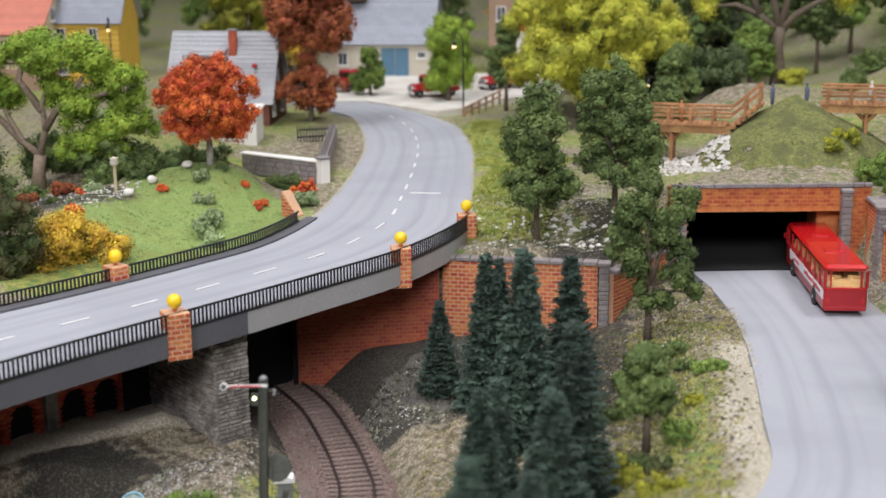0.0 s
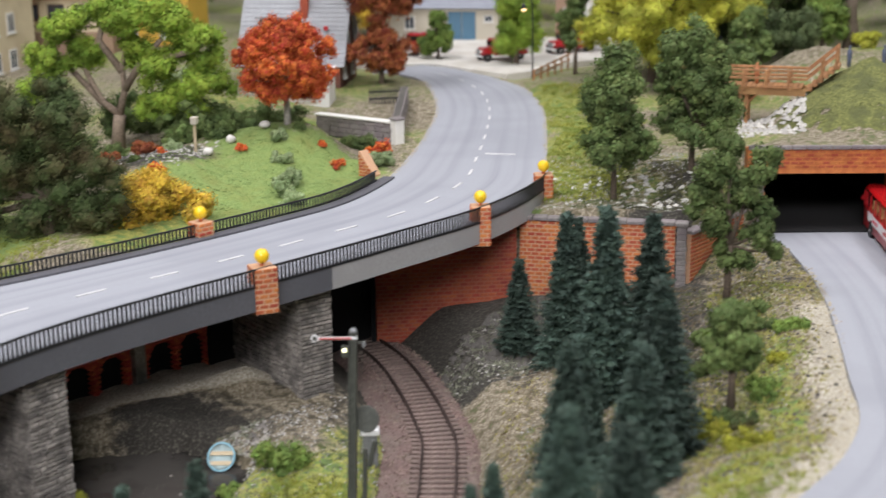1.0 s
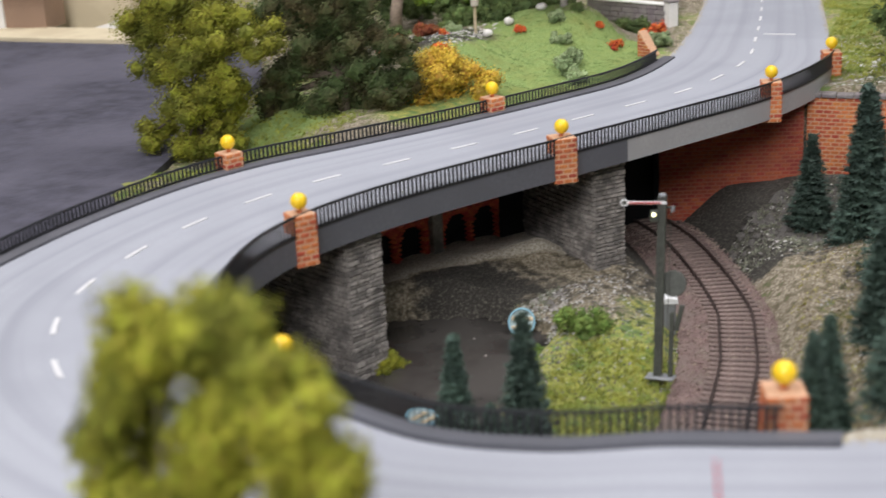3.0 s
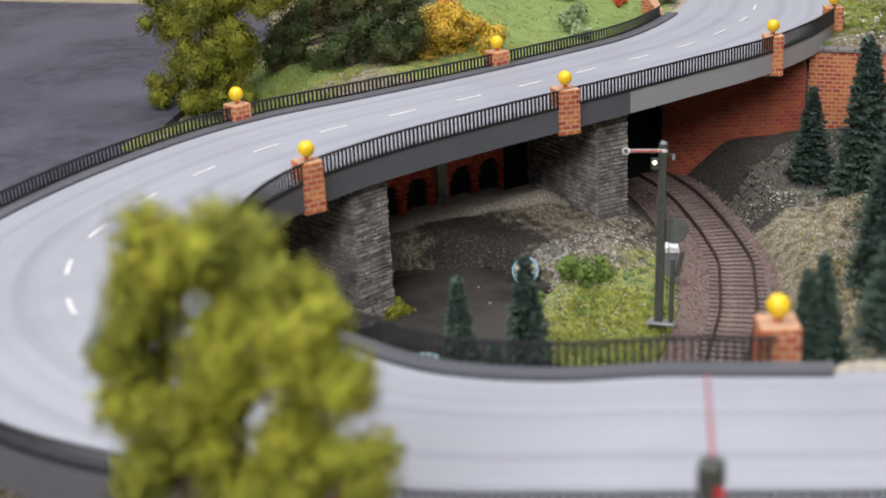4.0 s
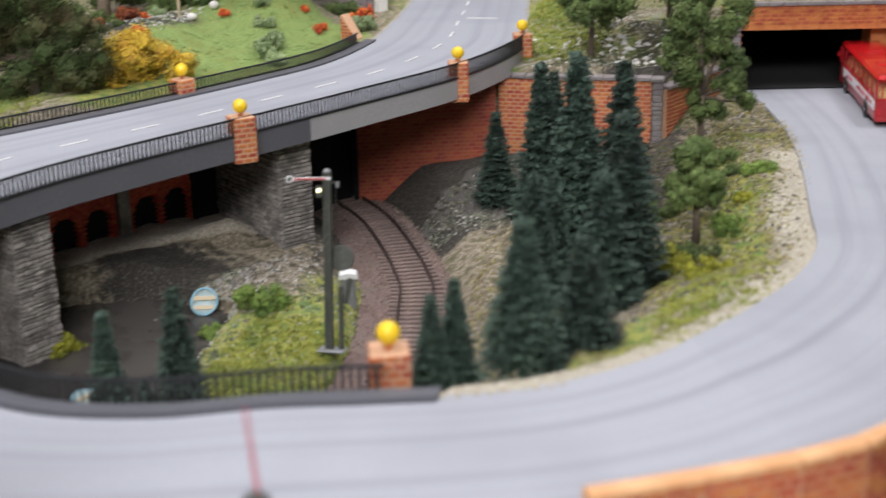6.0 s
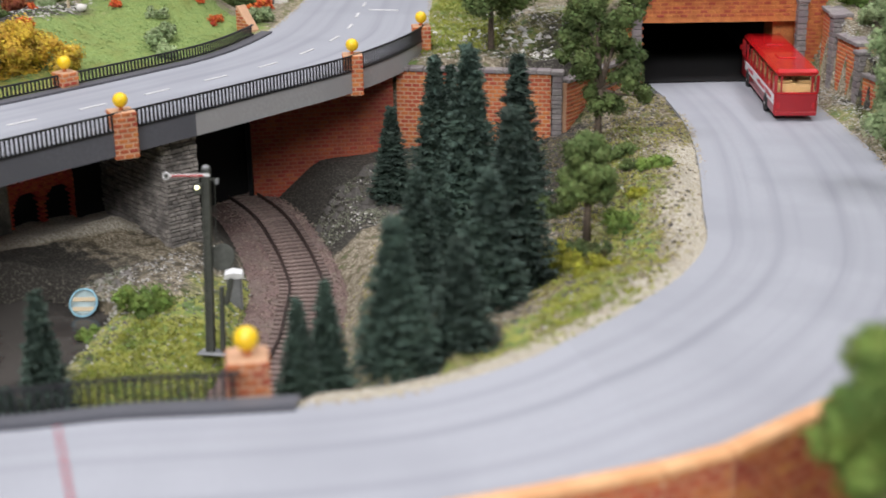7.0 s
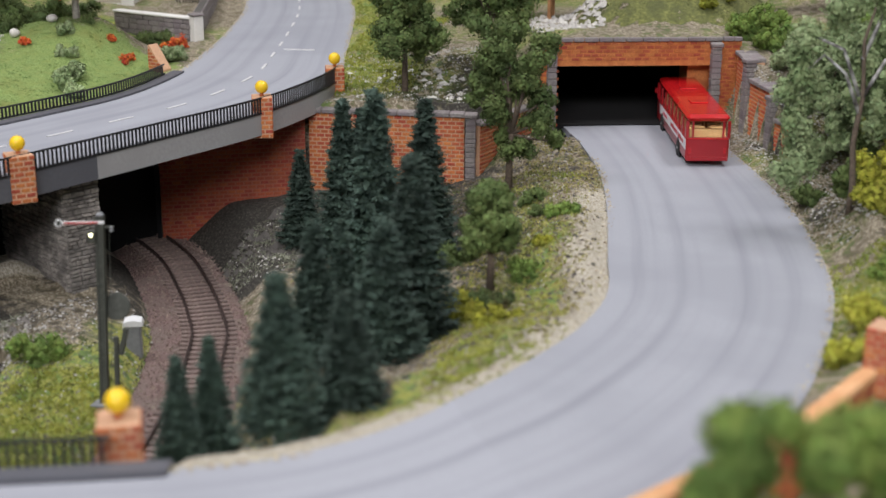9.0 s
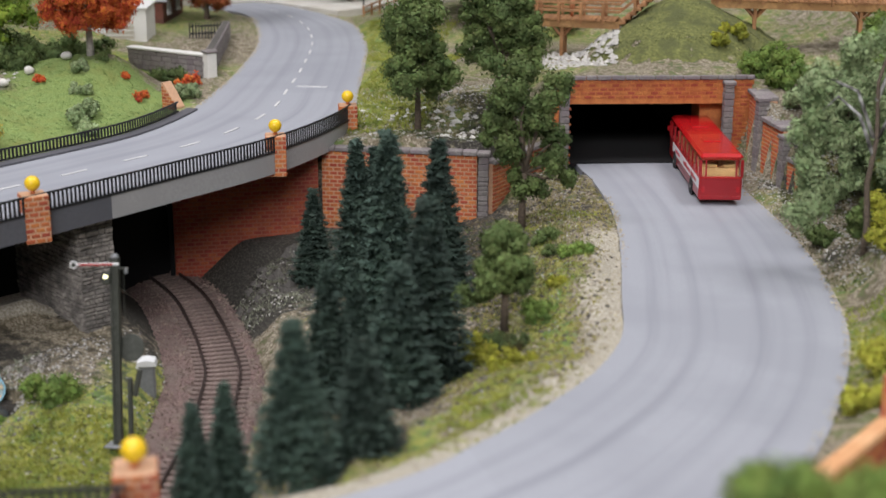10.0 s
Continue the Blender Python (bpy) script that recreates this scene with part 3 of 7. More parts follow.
bm = bmesh.new()
rings = [[bm.verts.new((0.088 + math.cos(a) * r, 1.25 + math.sin(a) * r, float(ground_height(0.088 + math.cos(a) * r, 1.25 + math.sin(a) * r)) + (0.0006 if r < 0.088 else -0.004))) for a in np.linspace(0, 2 * math.pi, 49)[:-1]] for r in np.linspace(0.002, 0.09, 16)]
for one, two in zip(rings, rings[1:]):
    for k in range(48):
        bm.faces.new((one[k], two[k], two[(k + 1) % 48], one[(k + 1) % 48]))
MOUND_TURF = mat("olive_mound_turf", (0.140, 0.150, 0.046), 0.95, vary=0.45, grain=420, blotch=70, second=(0.090, 0.100, 0.035), bump=0.9, step=0.0015)
solid("mound", bm, MOUND_TURF, "steep olive-green turfed mound behind the tunnel", "mound", kind="structure", smooth=True)

# ---- road markings ----
middle = EDGES.reshape(-1, 2, 2).mean(1)
along = np.r_[0, np.cumsum(np.linalg.norm(np.diff(middle, axis=0), axis=1))]
first = along[np.argmin(np.hypot(middle[:, 0] + 0.221, middle[:, 1] - 0.986))]
for k in range(-16, 17):
    start = first - 0.0095 + k * 0.0487
    if not along[6] < start:
        continue
    rows = [np.array([np.interp(start + d, along, EDGES[:, c]) for c in range(4)]) for d in np.linspace(0, 0.019, 4)]
    bm = bmesh.new()
    ribbon(bm, [[across(r, 0.5 - 0.0085, 0.0010), across(r, 0.5 + 0.0085, 0.0010), across(r, 0.5 + 0.0085, 0.0006), across(r, 0.5 - 0.0085, 0.0006)] for r in rows])
    part("lane_dash", bm, LINE, road)
part("stop_line", box((-0.221, 1.157, DECK + 0.0004), (-0.196, 1.1595, DECK + 0.0010)), LINE, road)

# ---- bridge deck ----
bridge = thing("bridge", pose(0, 0, 0), "curved grey road bridge with dark and pale edge beams", "bridge")
span = EDGES[BRIDGE_FROM:BRIDGE_TO + 1]
OUT_TO = next(k for k in range(BRIDGE_TO, COUNT) if EDGES[k][2] > -0.024)
span_out = EDGES[BRIDGE_FROM:OUT_TO + 1]


def edge_strip(rows, share, out, low, high, thick):
    """A bar along one edge of the road: out: how far past the edge its outer face is."""
    made = []
    for r in rows:
        a, b = across(r, share), across(r, 1 - share)
        way = (a - b).normalized()
        way.z = 0
        made.append([a + way * out + UP * low, a + way * out + UP * high, a + way * (out - thick) + UP * high, a + way * (out - thick) + UP * low])
    return ribbon(bmesh.new(), made)


bm = bmesh.new()
ribbon(bm, [[across(r, 0.01, -0.0055), across(r, 0.99, -0.0055), across(r, 0.97, -0.0125), across(r, 0.03, -0.0125)] for r in span])
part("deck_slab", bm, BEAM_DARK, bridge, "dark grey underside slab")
turn = next(k for k, r in enumerate(span) if r[1] < 0.817)
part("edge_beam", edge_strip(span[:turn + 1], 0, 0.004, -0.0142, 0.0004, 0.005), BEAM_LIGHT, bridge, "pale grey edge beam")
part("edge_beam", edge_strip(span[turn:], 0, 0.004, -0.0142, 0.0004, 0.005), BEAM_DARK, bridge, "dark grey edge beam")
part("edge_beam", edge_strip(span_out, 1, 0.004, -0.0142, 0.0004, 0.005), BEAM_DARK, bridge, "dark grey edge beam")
bend = next(k for k, r in enumerate(span) if r[1] < 0.56)
part("kerb", edge_strip(span[:bend + 1], 0, 0.002, 0.0002, 0.0010, 0.0035), ASPHALT, bridge, "low pale grey kerb")
part("kerb", edge_strip(span[bend:], 0, 0.002, 0.0002, 0.0026, 0.0075), BEAM_DARK, bridge, "dark grey kerb round the bend")
part("kerb", edge_strip(span_out, 1, 0.002, 0.0002, 0.0016, 0.0085), KERB, bridge, "low wide dark grey kerb")


def post_spot(share, x, y):
    """The pose on one edge of the bridge nearest to a place on the plan, x along the edge."""
    spots = [across(r, share) for r in span]
    k = min(range(1, len(spots) - 1), key=lambda q: (spots[q].x - x) ** 2 + (spots[q].y - y) ** 2)
    way = spots[k + 1] - spots[k - 1]
    return k, pose(*spots[k], 0, 0, math.degrees(math.atan2(way.y, way.x)))


# place of the pillar, its turn and half its width
BALLS_IN = [(-0.1555, 1.0425, 15, 0.0064), (-0.1825, 0.937, 15, 0.0064), (-0.2778, 0.770, 37, 0.0068), (-0.3637, 0.600, 52, 0.0060), (-0.2855, 0.4275, -30, 0.0064), (-0.1055, 0.4485, 18, 0.0069)]
BALLS_OUT = [(-0.3622, 0.866), (-0.464, 0.70), (-0.475, 0.44), (-0.198, 0.29)]


def brick_pillar(at, low, ball=True, w=0.0058):
    """A square pillar of small bricks, from low under the road to just over the railing, with a ball on top."""
    ob = thing("brick_pillar", at, "orange brick bridge pillar with a yellow ball lamp on top" if ball else "orange brick bridge pillar with a bare top", "pillar", "pillars of the bridge railing")
    top = 0.0108
    part("core", box((-w, -w, low), (w, w, top), bevel=0.0003), MORTAR, ob)
    for side in range(4):
        m = pose(0, 0, 0, 0, 0, 90 * side) @ Matrix.Translation((-w, -w, low))
        brick_skin("bricks", ob, BRICK, m, 2 * w, top - low, (0.0046, 0.0021), 0.0009, 0.00035, seed=side)
    if not ball:
        return ob
    part("stem", lathe(bmesh.new(), [(0.0014, top - 0.0003), (0.0010, top + 0.0022)], 8), BRICK, ob)
    bm = bmesh.new()
    bmesh.ops.create_uvsphere(bm, u_segments=24, v_segments=14, radius=0.0043, matrix=Matrix.Translation((0, 0, top + 0.0058)))
    part("ball", bm, YELLOW, ob, "glossy yellow ball", smooth=True)
    return ob


marks_in, marks_out = [], []
for x, y, turned, half in BALLS_IN:
    k, at = post_spot(0, x, y)
    marks_in.append(k)
    brick_pillar(pose(x, y, at.translation.z, 0, 0, turned), -0.0165, w=half)
for x, y in BALLS_OUT:
    k, at = post_spot(1, x, y)
    marks_out.append(k)
    brick_pillar(at @ Matrix.Translation((0, -0.0035, 0)), -0.004, x < -0.3)
marks_out.insert(0, 3)
marks_out.append(len(span_out) - 1)
bar_mesh = {}


def railing(share, a, b):
    """One length of black railing between two pillars."""
    ob = thing("railing", pose(0, 0, 0), "black bridge railing with thin upright bars", "railing", "railings of the bridge")
    rows = (span_out if share else span)[a:b + 1]
    out, foot, head = (0.0030, 0.0018, 0.0086) if share else (0.0046, 0.0000, 0.0100)
    part("top_rail", edge_strip(rows, share, out, head, head + 0.0010, 0.0013), BLACK, ob)
    part("bottom_rail", edge_strip(rows, share, out, foot, foot + 0.0010, 0.0013), BLACK, ob)
    if share not in bar_mesh:
        bar_mesh[share] = mesh_of("bar", box((-0.00062, -0.0003, foot + 0.0008), (0.00062, 0.0003, head + 0.0002)), BLACK)
    line = []
    for r in rows:
        p, q = across(r, share), across(r, 1 - share)
        line.append(p + (p - q).normalized() * (out - 0.00065))
    far = np.r_[0, np.cumsum([(q - p).length for p, q in zip(line, line[1:])])]
    count = max(2, int(far[-1] / 0.0029))
    for d in np.linspace(0.003, far[-1] - 0.003, count):
        k = min(int(np.searchsorted(far, d)), len(line) - 1)
        p = line[k - 1].lerp(line[k], (d - far[k - 1]) / (far[k] - far[k - 1]))
        way = line[k] - line[k - 1]
        bar = new("bar", bar_mesh[share])
        bar.parent = ob
        bar.matrix_basis = pose(*p, 0, 0, math.degrees(math.atan2(way.y, way.x)))


for marks, share in ((marks_in, 0), (marks_out, 1)):
    for a, b in zip(marks, marks[1:]):
        railing(share, a, b)

# ---- piers ----
def stone_pier(at, length, width, low, high, label):
    """A pier of rough stone courses; x across the bridge."""
    ob = thing("bridge_pier", at, label, "pier", "stone piers of the bridge")
    part("core", box((0, -width / 2, low), (length, width / 2, high), bevel=0.001), STONE_JOINT, ob)
    rng = random.Random(int(length * 1000))
    for side, (m, l) in enumerate(((Matrix.Translation((0, -width / 2, low)), length), (pose(0, width / 2, low, 0, 0, -90), width), (pose(length, width / 2, low, 0, 0, 180), length), (pose(length, -width / 2, low, 0, 0, 90), width))):
        v = 0.0
        while v < high - low - 0.0012:
            h, u = rng.uniform(0.0020, 0.0036), 0.0
            h = min(h, high - low - v)
            while u < l - 0.0005:
                w = min(rng.uniform(0.0030, 0.0095), l - u)
                w = l - u if l - u - w < 0.0022 else w
                d, e = rng.uniform(0.0002, 0.0016), 0.0003
                bm = bmesh.new()
                ring = [[bm.verts.new(m @ Vector((u + (w if sx > 0 else 0) - sx * g + rng.uniform(-e, e) * 0.6, y - rng.uniform(0, 0.0005), v + (h if sz > 0 else 0) - sz * g))) for sx, sz in ((-1, -1), (1, -1), (1, 1), (-1, 1))] for y, g in ((0.0006, 0.00022), (-d, 0.00055))]
                for k in range(4):
                    bm.faces.new((ring[0][k], ring[0][(k + 1) % 4], ring[1][(k + 1) % 4], ring[1][k]))
                bm.faces.new(ring[1])
                if side in (1, 2):
                    part("stone", bm, STONE, ob)
                else:
                    bm.free()
                u += w
            v += h
    return ob


stone_pier(pose(-0.2608, 0.8125, 0, 0, 0, 141), 0.126, 0.023, 0.012, DECK - 0.0127, "grey rough stone bridge pier beside the track")
stone_pier(pose(-0.3515, 0.6455, 0, 0, 0, 156), 0.10, 0.0250, 0.012, DECK - 0.0127, "grey rough stone bridge pier in the hollow")
# ---- retaining walls and tunnel portal ----
def brick_wall(name, a, b, low, high, label, material=BRICK, joint=MORTAR, skip=None, thick=0.012, coping=True, seed=1):
    length = math.dist(a, b)
    at = facing(a, b)
    ob = thing(name, at, label, "wall", kind="structure")
    part("core", box((0, 0, low), (length, thick, high)), joint, ob)
    brick_skin("bricks", ob, material, Matrix.Translation((0, 0, low)), length, high - low, (0.0050, 0.0021), 0.0008, 0.0004, skip, seed)
    if coping:
        rng, u = random.Random(seed), 0.0
        while u < length:
            w = min(rng.uniform(0.008, 0.014), length - u)
            part("coping_stone", box((u + 0.0002, -0.0022, high), (u + w - 0.0002, thick + 0.001, high + 0.0031 + rng.uniform(-0.0003, 0.0003)), bevel=0.0005), COPING, ob)
            u += w
    return ob


def pilaster(name, x, y, turn, low, high, label):
    ob = thing(name, pose(x, y, 0, 0, 0, turn), label, "pilaster", kind="structure")
    rng, v = random.Random(int(x * 1e4)), low
    while v < high:
        h = min(rng.uniform(0.003, 0.005), high - v)
        part("stone", box((-0.0038 + rng.uniform(0, 0.0005), -0.004, v), (0.0038 - rng.uniform(0, 0.0005), 0.004, v + h - 0.0003), bevel=0.0004), COPING, ob)
        v += h
    part("cap_stone", box((-0.0044, -0.005, high), (0.0044, 0.005, high + 0.003), bevel=0.0006), COPING, ob, "pale grey cap stone")
    return ob


brick_wall("wall_retaining", (-0.166, 1.0), (-0.056, 1.0), 0.03, 0.106, "orange brick retaining wall with grey stone coping", seed=3)
pilaster("wall_pilaster_1", -0.0515, 1.001, 0, 0.05, 0.106, "grey stone pilaster of the retaining wall")
brick_wall("wall_wing_left", (-0.045, 1.0), (-0.010, 1.071), 0.06, 0.100, "orange brick wing wall beside the tunnel", seed=4)
# Darker brick and mortar stand in for the bridge's shade on this wall.
brick_wall("wall_abutment", (-0.262, 0.957), (-0.167, 0.992), 0.012, 0.1035, "red brick abutment wall coloured darker for the bridge shade", BRICK_RED, MORTAR_SHADED, coping=False, seed=5)

PL, PR = (-0.009, 1.0765), (0.137, 1.1035)
portal = brick_wall("tunnel_portal", PL, PR, 0.08, 0.1465, "orange brick tunnel portal with grey stone coping", skip=lambda u, v: 0.012 < u < 0.128 and v < 0.052, thick=0.0, seed=6)
bpy.data.objects.remove(next(o for o in portal.children if o.name.startswith("core")))
length = math.dist(PL, PR)
for lo, hi in (((0, 0, 0.08), (0.012, 0.012, 0.1465)), ((0.128, 0, 0.08), (length, 0.012, 0.1465)), ((0.012, 0, 0.1285), (0.128, 0.012, 0.1465))):
    part("core", box(lo, hi), BRICK, portal)
pilaster("wall_pilaster_2", PL[0] + 0.0084, PL[1] - 0.0012, 10, 0.075, 0.140, "grey stone pilaster of the tunnel portal")
pilaster("wall_pilaster_3", 0.1185, 1.0965, 10, 0.075, 0.143, "grey stone pilaster of the tunnel portal")
# Tunnel shade painted as black walls, roof and a sheet over the road.
lining = thing("tunnel_lining", facing(PL, PR), "inside of the road tunnel painted black for shade", "tunnel", kind="structure")
part("side_wall", box((0.004, 0.013, 0.07), (0.012, 0.44, 0.1325)), SHADE_BLACK, lining)
part("side_wall", box((0.114, 0.040, 0.07), (0.122, 0.44, 0.1325)), SHADE_BLACK, lining)
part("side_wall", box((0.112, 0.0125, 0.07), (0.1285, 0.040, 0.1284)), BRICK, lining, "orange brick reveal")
part("roof", box((0.004, 0.0118, 0.1290), (0.128, 0.44, 0.1330)), SHADE_BLACK, lining)
part("floor", box((0.0125, 0.0006, 0.0815), (0.1135, 0.44, 0.0846)), SHADE_BLACK, lining, "black sheet for shade laid over the road")
part("end_wall", box((0.004, 0.44, 0.07), (0.128, 0.45, 0.1325)), SHADE_BLACK, lining)
brick_wall("wall_wing_right_1", (0.134, 1.096), (0.139, 1.062), 0.08, 0.138, "orange brick stepped wing wall", seed=7)
pilaster("wall_pilaster_4", 0.140, 1.058, -70, 0.078, 0.139, "grey stone pilaster of the wing wall")
brick_wall("wall_wing_right_2", (0.141, 1.053), (0.152, 1.018), 0.08, 0.126, "orange brick stepped wing wall", seed=8)
pilaster("wall_pilaster_5", 0.1535, 1.013, -70, 0.078, 0.122, "grey stone pilaster of the wing wall")
brick_wall("wall_wing_right_3", (0.155, 1.008), (0.175, 0.965), 0.08, 0.108, "orange brick stepped wing wall", seed=9)

# the railway passage, its shade painted on black panels; the arched wall under the bridge
passage = thing("rail_passage", pose(0, 0, 0), "railway tunnel mouth under the bridge, its shade painted black", "tunnel", kind="structure")
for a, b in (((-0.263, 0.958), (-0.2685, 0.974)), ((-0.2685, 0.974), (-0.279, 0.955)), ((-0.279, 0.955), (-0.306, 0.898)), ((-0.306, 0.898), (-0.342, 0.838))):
    part("lining", box((-0.002, -0.003, 0.0), (math.dist(a, b) + 0.002, 0.0, 0.1045), facing(b, a) @ Matrix.Translation((0, 0, 0))), SHADE_BLACK, passage)


def arcade(a, b, low, high):
    """A red brick wall with round arched niches between grey piers."""
    length, at = math.dist(a, b), facing(a, b)
    ob = thing("wall_arcade", at, "red brick wall with dark arched niches and grey stone piers", "wall", kind="structure")
    bay, first = 0.060, 0.039
    niches = [(first + bay * (k + q), 0.0096) for k in range(-1, 5) for q in (0.31, 0.71)]
    # shade in the niches is a back panel painted black
    part("core", box((0, 0.004, low), (length, 0.012, high)), SHADE_BLACK, ob, "back of the niches painted black for shade")

    def open_at(u, v):
        return any(abs(u - c) < r and v < 0.046 + math.sqrt(max(0, r * r - (u - c) ** 2)) for c, r in niches)

    brick_skin("bricks", ob, BRICK_ARCADE, Matrix.Translation((0, 0.004, low)), length, high - low, (0.0034, 0.0015), 0.0, 0.004, open_at, 11)
    for k in range(5):
        u = first + bay * k
        if 0 < u < length:
            part("stone_pier", box((u - 0.0042, -0.004, low), (u + 0.0042, 0.004, high), bevel=0.0005), STONE, ob)
    return ob


arcade((-0.447, 0.650), (-0.341, 0.835), 0.012, 0.1045)
# ---- trees ----
OCCLUDER = np.array([(0, 0, 1), (0.94, 0, 0.35), (0, 0.94, 0.35), (-0.94, 0, 0.35), (0, -0.94, 0.35), (0.66, 0.66, -0.36), (-0.66, 0.66, -0.36), (-0.66, -0.66, -0.36), (0.66, -0.66, -0.36), (0, 0, -1)], float)
OCCLUDER_FACES = np.array([(0, 1, 2), (0, 2, 3), (0, 3, 4), (0, 4, 1), (1, 5, 2), (2, 6, 3), (3, 7, 4), (4, 8, 1), (2, 5, 6), (3, 6, 7), (4, 7, 8), (1, 8, 5), (9, 6, 5), (9, 7, 6), (9, 8, 7), (9, 5, 8)])


def clump_mesh(name, blobs, count, size, material, seed, droop=0.0):
    """Many small leaves on the skin of knobbly blobs: rows of x, y, z, radius."""
    rng = np.random.RandomState(seed)
    big = np.array(blobs, float)
    knobs = []
    for x, y, z, r in big:
        way = rng.normal(size=(7, 3))
        way /= np.linalg.norm(way, axis=1, keepdims=True)
        for w in way:
            c = np.array([x, y, z]) + w * r * rng.uniform(0.45, 0.85)
            knobs.append((*c, r * rng.uniform(0.42, 0.68)))
    blobs = np.array(knobs)
    count = int(count * 2.1)
    share = blobs[:, 3] ** 2
    pick = rng.choice(len(blobs), count, p=share / share.sum())
    way = rng.normal(size=(count, 3))
    way /= np.linalg.norm(way, axis=1, keepdims=True)
    far = blobs[pick, 3] * rng.uniform(0.2, 1.15, count) ** 0.45
    mid = blobs[pick, :3] + way * far[:, None]
    mid += rng.normal(size=(count, 3)) * blobs[pick, 3:4] * 0.10
    mid[:, 2] -= droop * far * rng.uniform(0, 1, count)
    side = np.cross(way, rng.normal(size=(count, 3)))
    side /= np.linalg.norm(side, axis=1, keepdims=True)
    other = np.cross(way, side) + way * rng.uniform(-0.7, 0.7, (count, 1))
    s = size * 0.86 * rng.uniform(0.55, 1.3, (count, 1))
    verts = np.stack([mid - side * s * 0.8, mid + side * s * 0.8, mid + other * s * 1.2], 1).reshape(-1, 3)
    faces = np.arange(count * 3).reshape(-1, 3)
    # an added closed blob inside each knob blocks light to darken the crown
    for x, y, z, r in blobs:
        occluder = np.array([x, y, z]) + OCCLUDER * (r * 0.62) * rng.uniform(0.8, 1.15, (len(OCCLUDER), 1))
        occluder[:, 2] -= droop * r * 0.4
        faces = np.concatenate([faces, OCCLUDER_FACES + len(verts)])
        verts = np.concatenate([verts, occluder])
    data = bpy.data.meshes.new(name)
    data.from_pydata(verts.tolist(), [], faces.tolist())
    data.materials.append(material)
    return data


def spruce_mesh(high, wide, seed):
    """Tiers of drooping boughs round a stem, each bough a flat fan of needles that turns up at its tip, over a dense dark core."""
    rng = np.random.RandomState(seed)
    level, turn = [], []
    tiers = 29
    for k in range(tiers):
        t = (k + 0.35) / (tiers + 0.4)
        many = int(round(11 - 6.5 * t))
        first = rng.uniform(0, 6.283)
        for j in range(many):
            level.append(min(0.985, t + rng.normal() * 0.010))
            turn.append(first + 6.283 * j / many + rng.normal() * 0.16)
    t, turn = np.array(level), np.array(turn)
    reach = wide * ((1 - t) * rng.uniform(0.66, 1.02, len(t)) + 0.10 * rng.uniform(0.8, 1.15, len(t)))
    each = 58
    t, turn, reach = (np.repeat(v, each) for v in (t, turn, reach))
    n = len(t)
    u = rng.uniform(0.10, 1.0, n) ** 0.65
    way = np.stack([np.cos(turn), np.sin(turn), np.zeros(n)], 1)
    side = np.stack([-np.sin(turn), np.cos(turn), np.zeros(n)], 1)
    up = np.array([0, 0, 1.0])
    hand = np.sign(rng.normal(size=n))
    spread = hand * reach * rng.uniform(0, 0.30, n) * (1.1 - 0.75 * u)
    z = high * (0.045 + 0.945 * t) - reach * 0.62 * u + reach * 0.38 * u ** 2.6 - np.abs(spread) * 0.35
    root = way * (reach * u * 0.92)[:, None] + side * spread[:, None] + up * z[:, None] + rng.normal(size=(n, 3)) * wide * 0.026
    heading = way * rng.uniform(0.45, 1.0, (n, 1)) + side * (hand * rng.uniform(0.2, 0.9, n))[:, None] + up * rng.normal(size=(n, 1)) * 0.28
    face = up + way * 0.45 + rng.normal(size=(n, 3)) * 0.55
    long = wide * rng.uniform(0.10, 0.19, (n, 1)) * (0.55 + 0.45 * (1 - t[:, None]))
    tip = root + heading * long
    flat = np.cross(heading, face)
    flat *= wide * 0.027 / (np.linalg.norm(flat, axis=1, keepdims=True) + 1e-9)
    outer = np.stack([root - flat, root + flat, tip], 1).reshape(-1, 3)
    # the core hides the stem
    m = 2600
    ct = rng.uniform(0, 1, m) ** 1.4
    ca = rng.uniform(0, 6.283, m)
    cr = wide * ((1 - ct) * 0.62 + 0.03) * rng.uniform(0.5, 1, m)
    mid = np.stack([np.cos(ca) * cr, np.sin(ca) * cr, high * (0.02 + 0.94 * ct)], 1)
    core = (mid[:, None, :] + rng.normal(size=(m, 3, 3)) * wide * 0.075).reshape(-1, 3)
    verts = np.concatenate([outer, core])
    data = bpy.data.meshes.new("crown")
    data.from_pydata(verts.tolist(), [], np.arange(len(verts)).reshape(-1, 3).tolist())
    data.materials.append(SPRUCE)
    return data


SPRUCE_CROWNS = [spruce_mesh(0.08, 0.018, s) for s in (1, 2, 3)]


def spruce(x, y, top, high, wide, kind=0, base=None):
    z = top - high
    ob = thing("spruce", pose(x, y, z, 0, 0, (x * 7919 + y * 104729) % 1 * 360), "dark blue-green model spruce with dense drooping twigs", "spruce tree", "spruces beside the road")
    part("trunk", tube(bmesh.new(), [(0, 0, -0.012), (0, 0, high * 0.5), (0, 0, high * 0.97)], [0.0022, 0.0015, 0.0003], 7), BARK, ob, "thin brown trunk")
    crown = new("crown", SPRUCE_CROWNS[kind])
    crown.parent = ob
    crown.scale = (wide * 1.50 / 0.018, wide * 1.50 / 0.018, high / 0.08)
    return ob


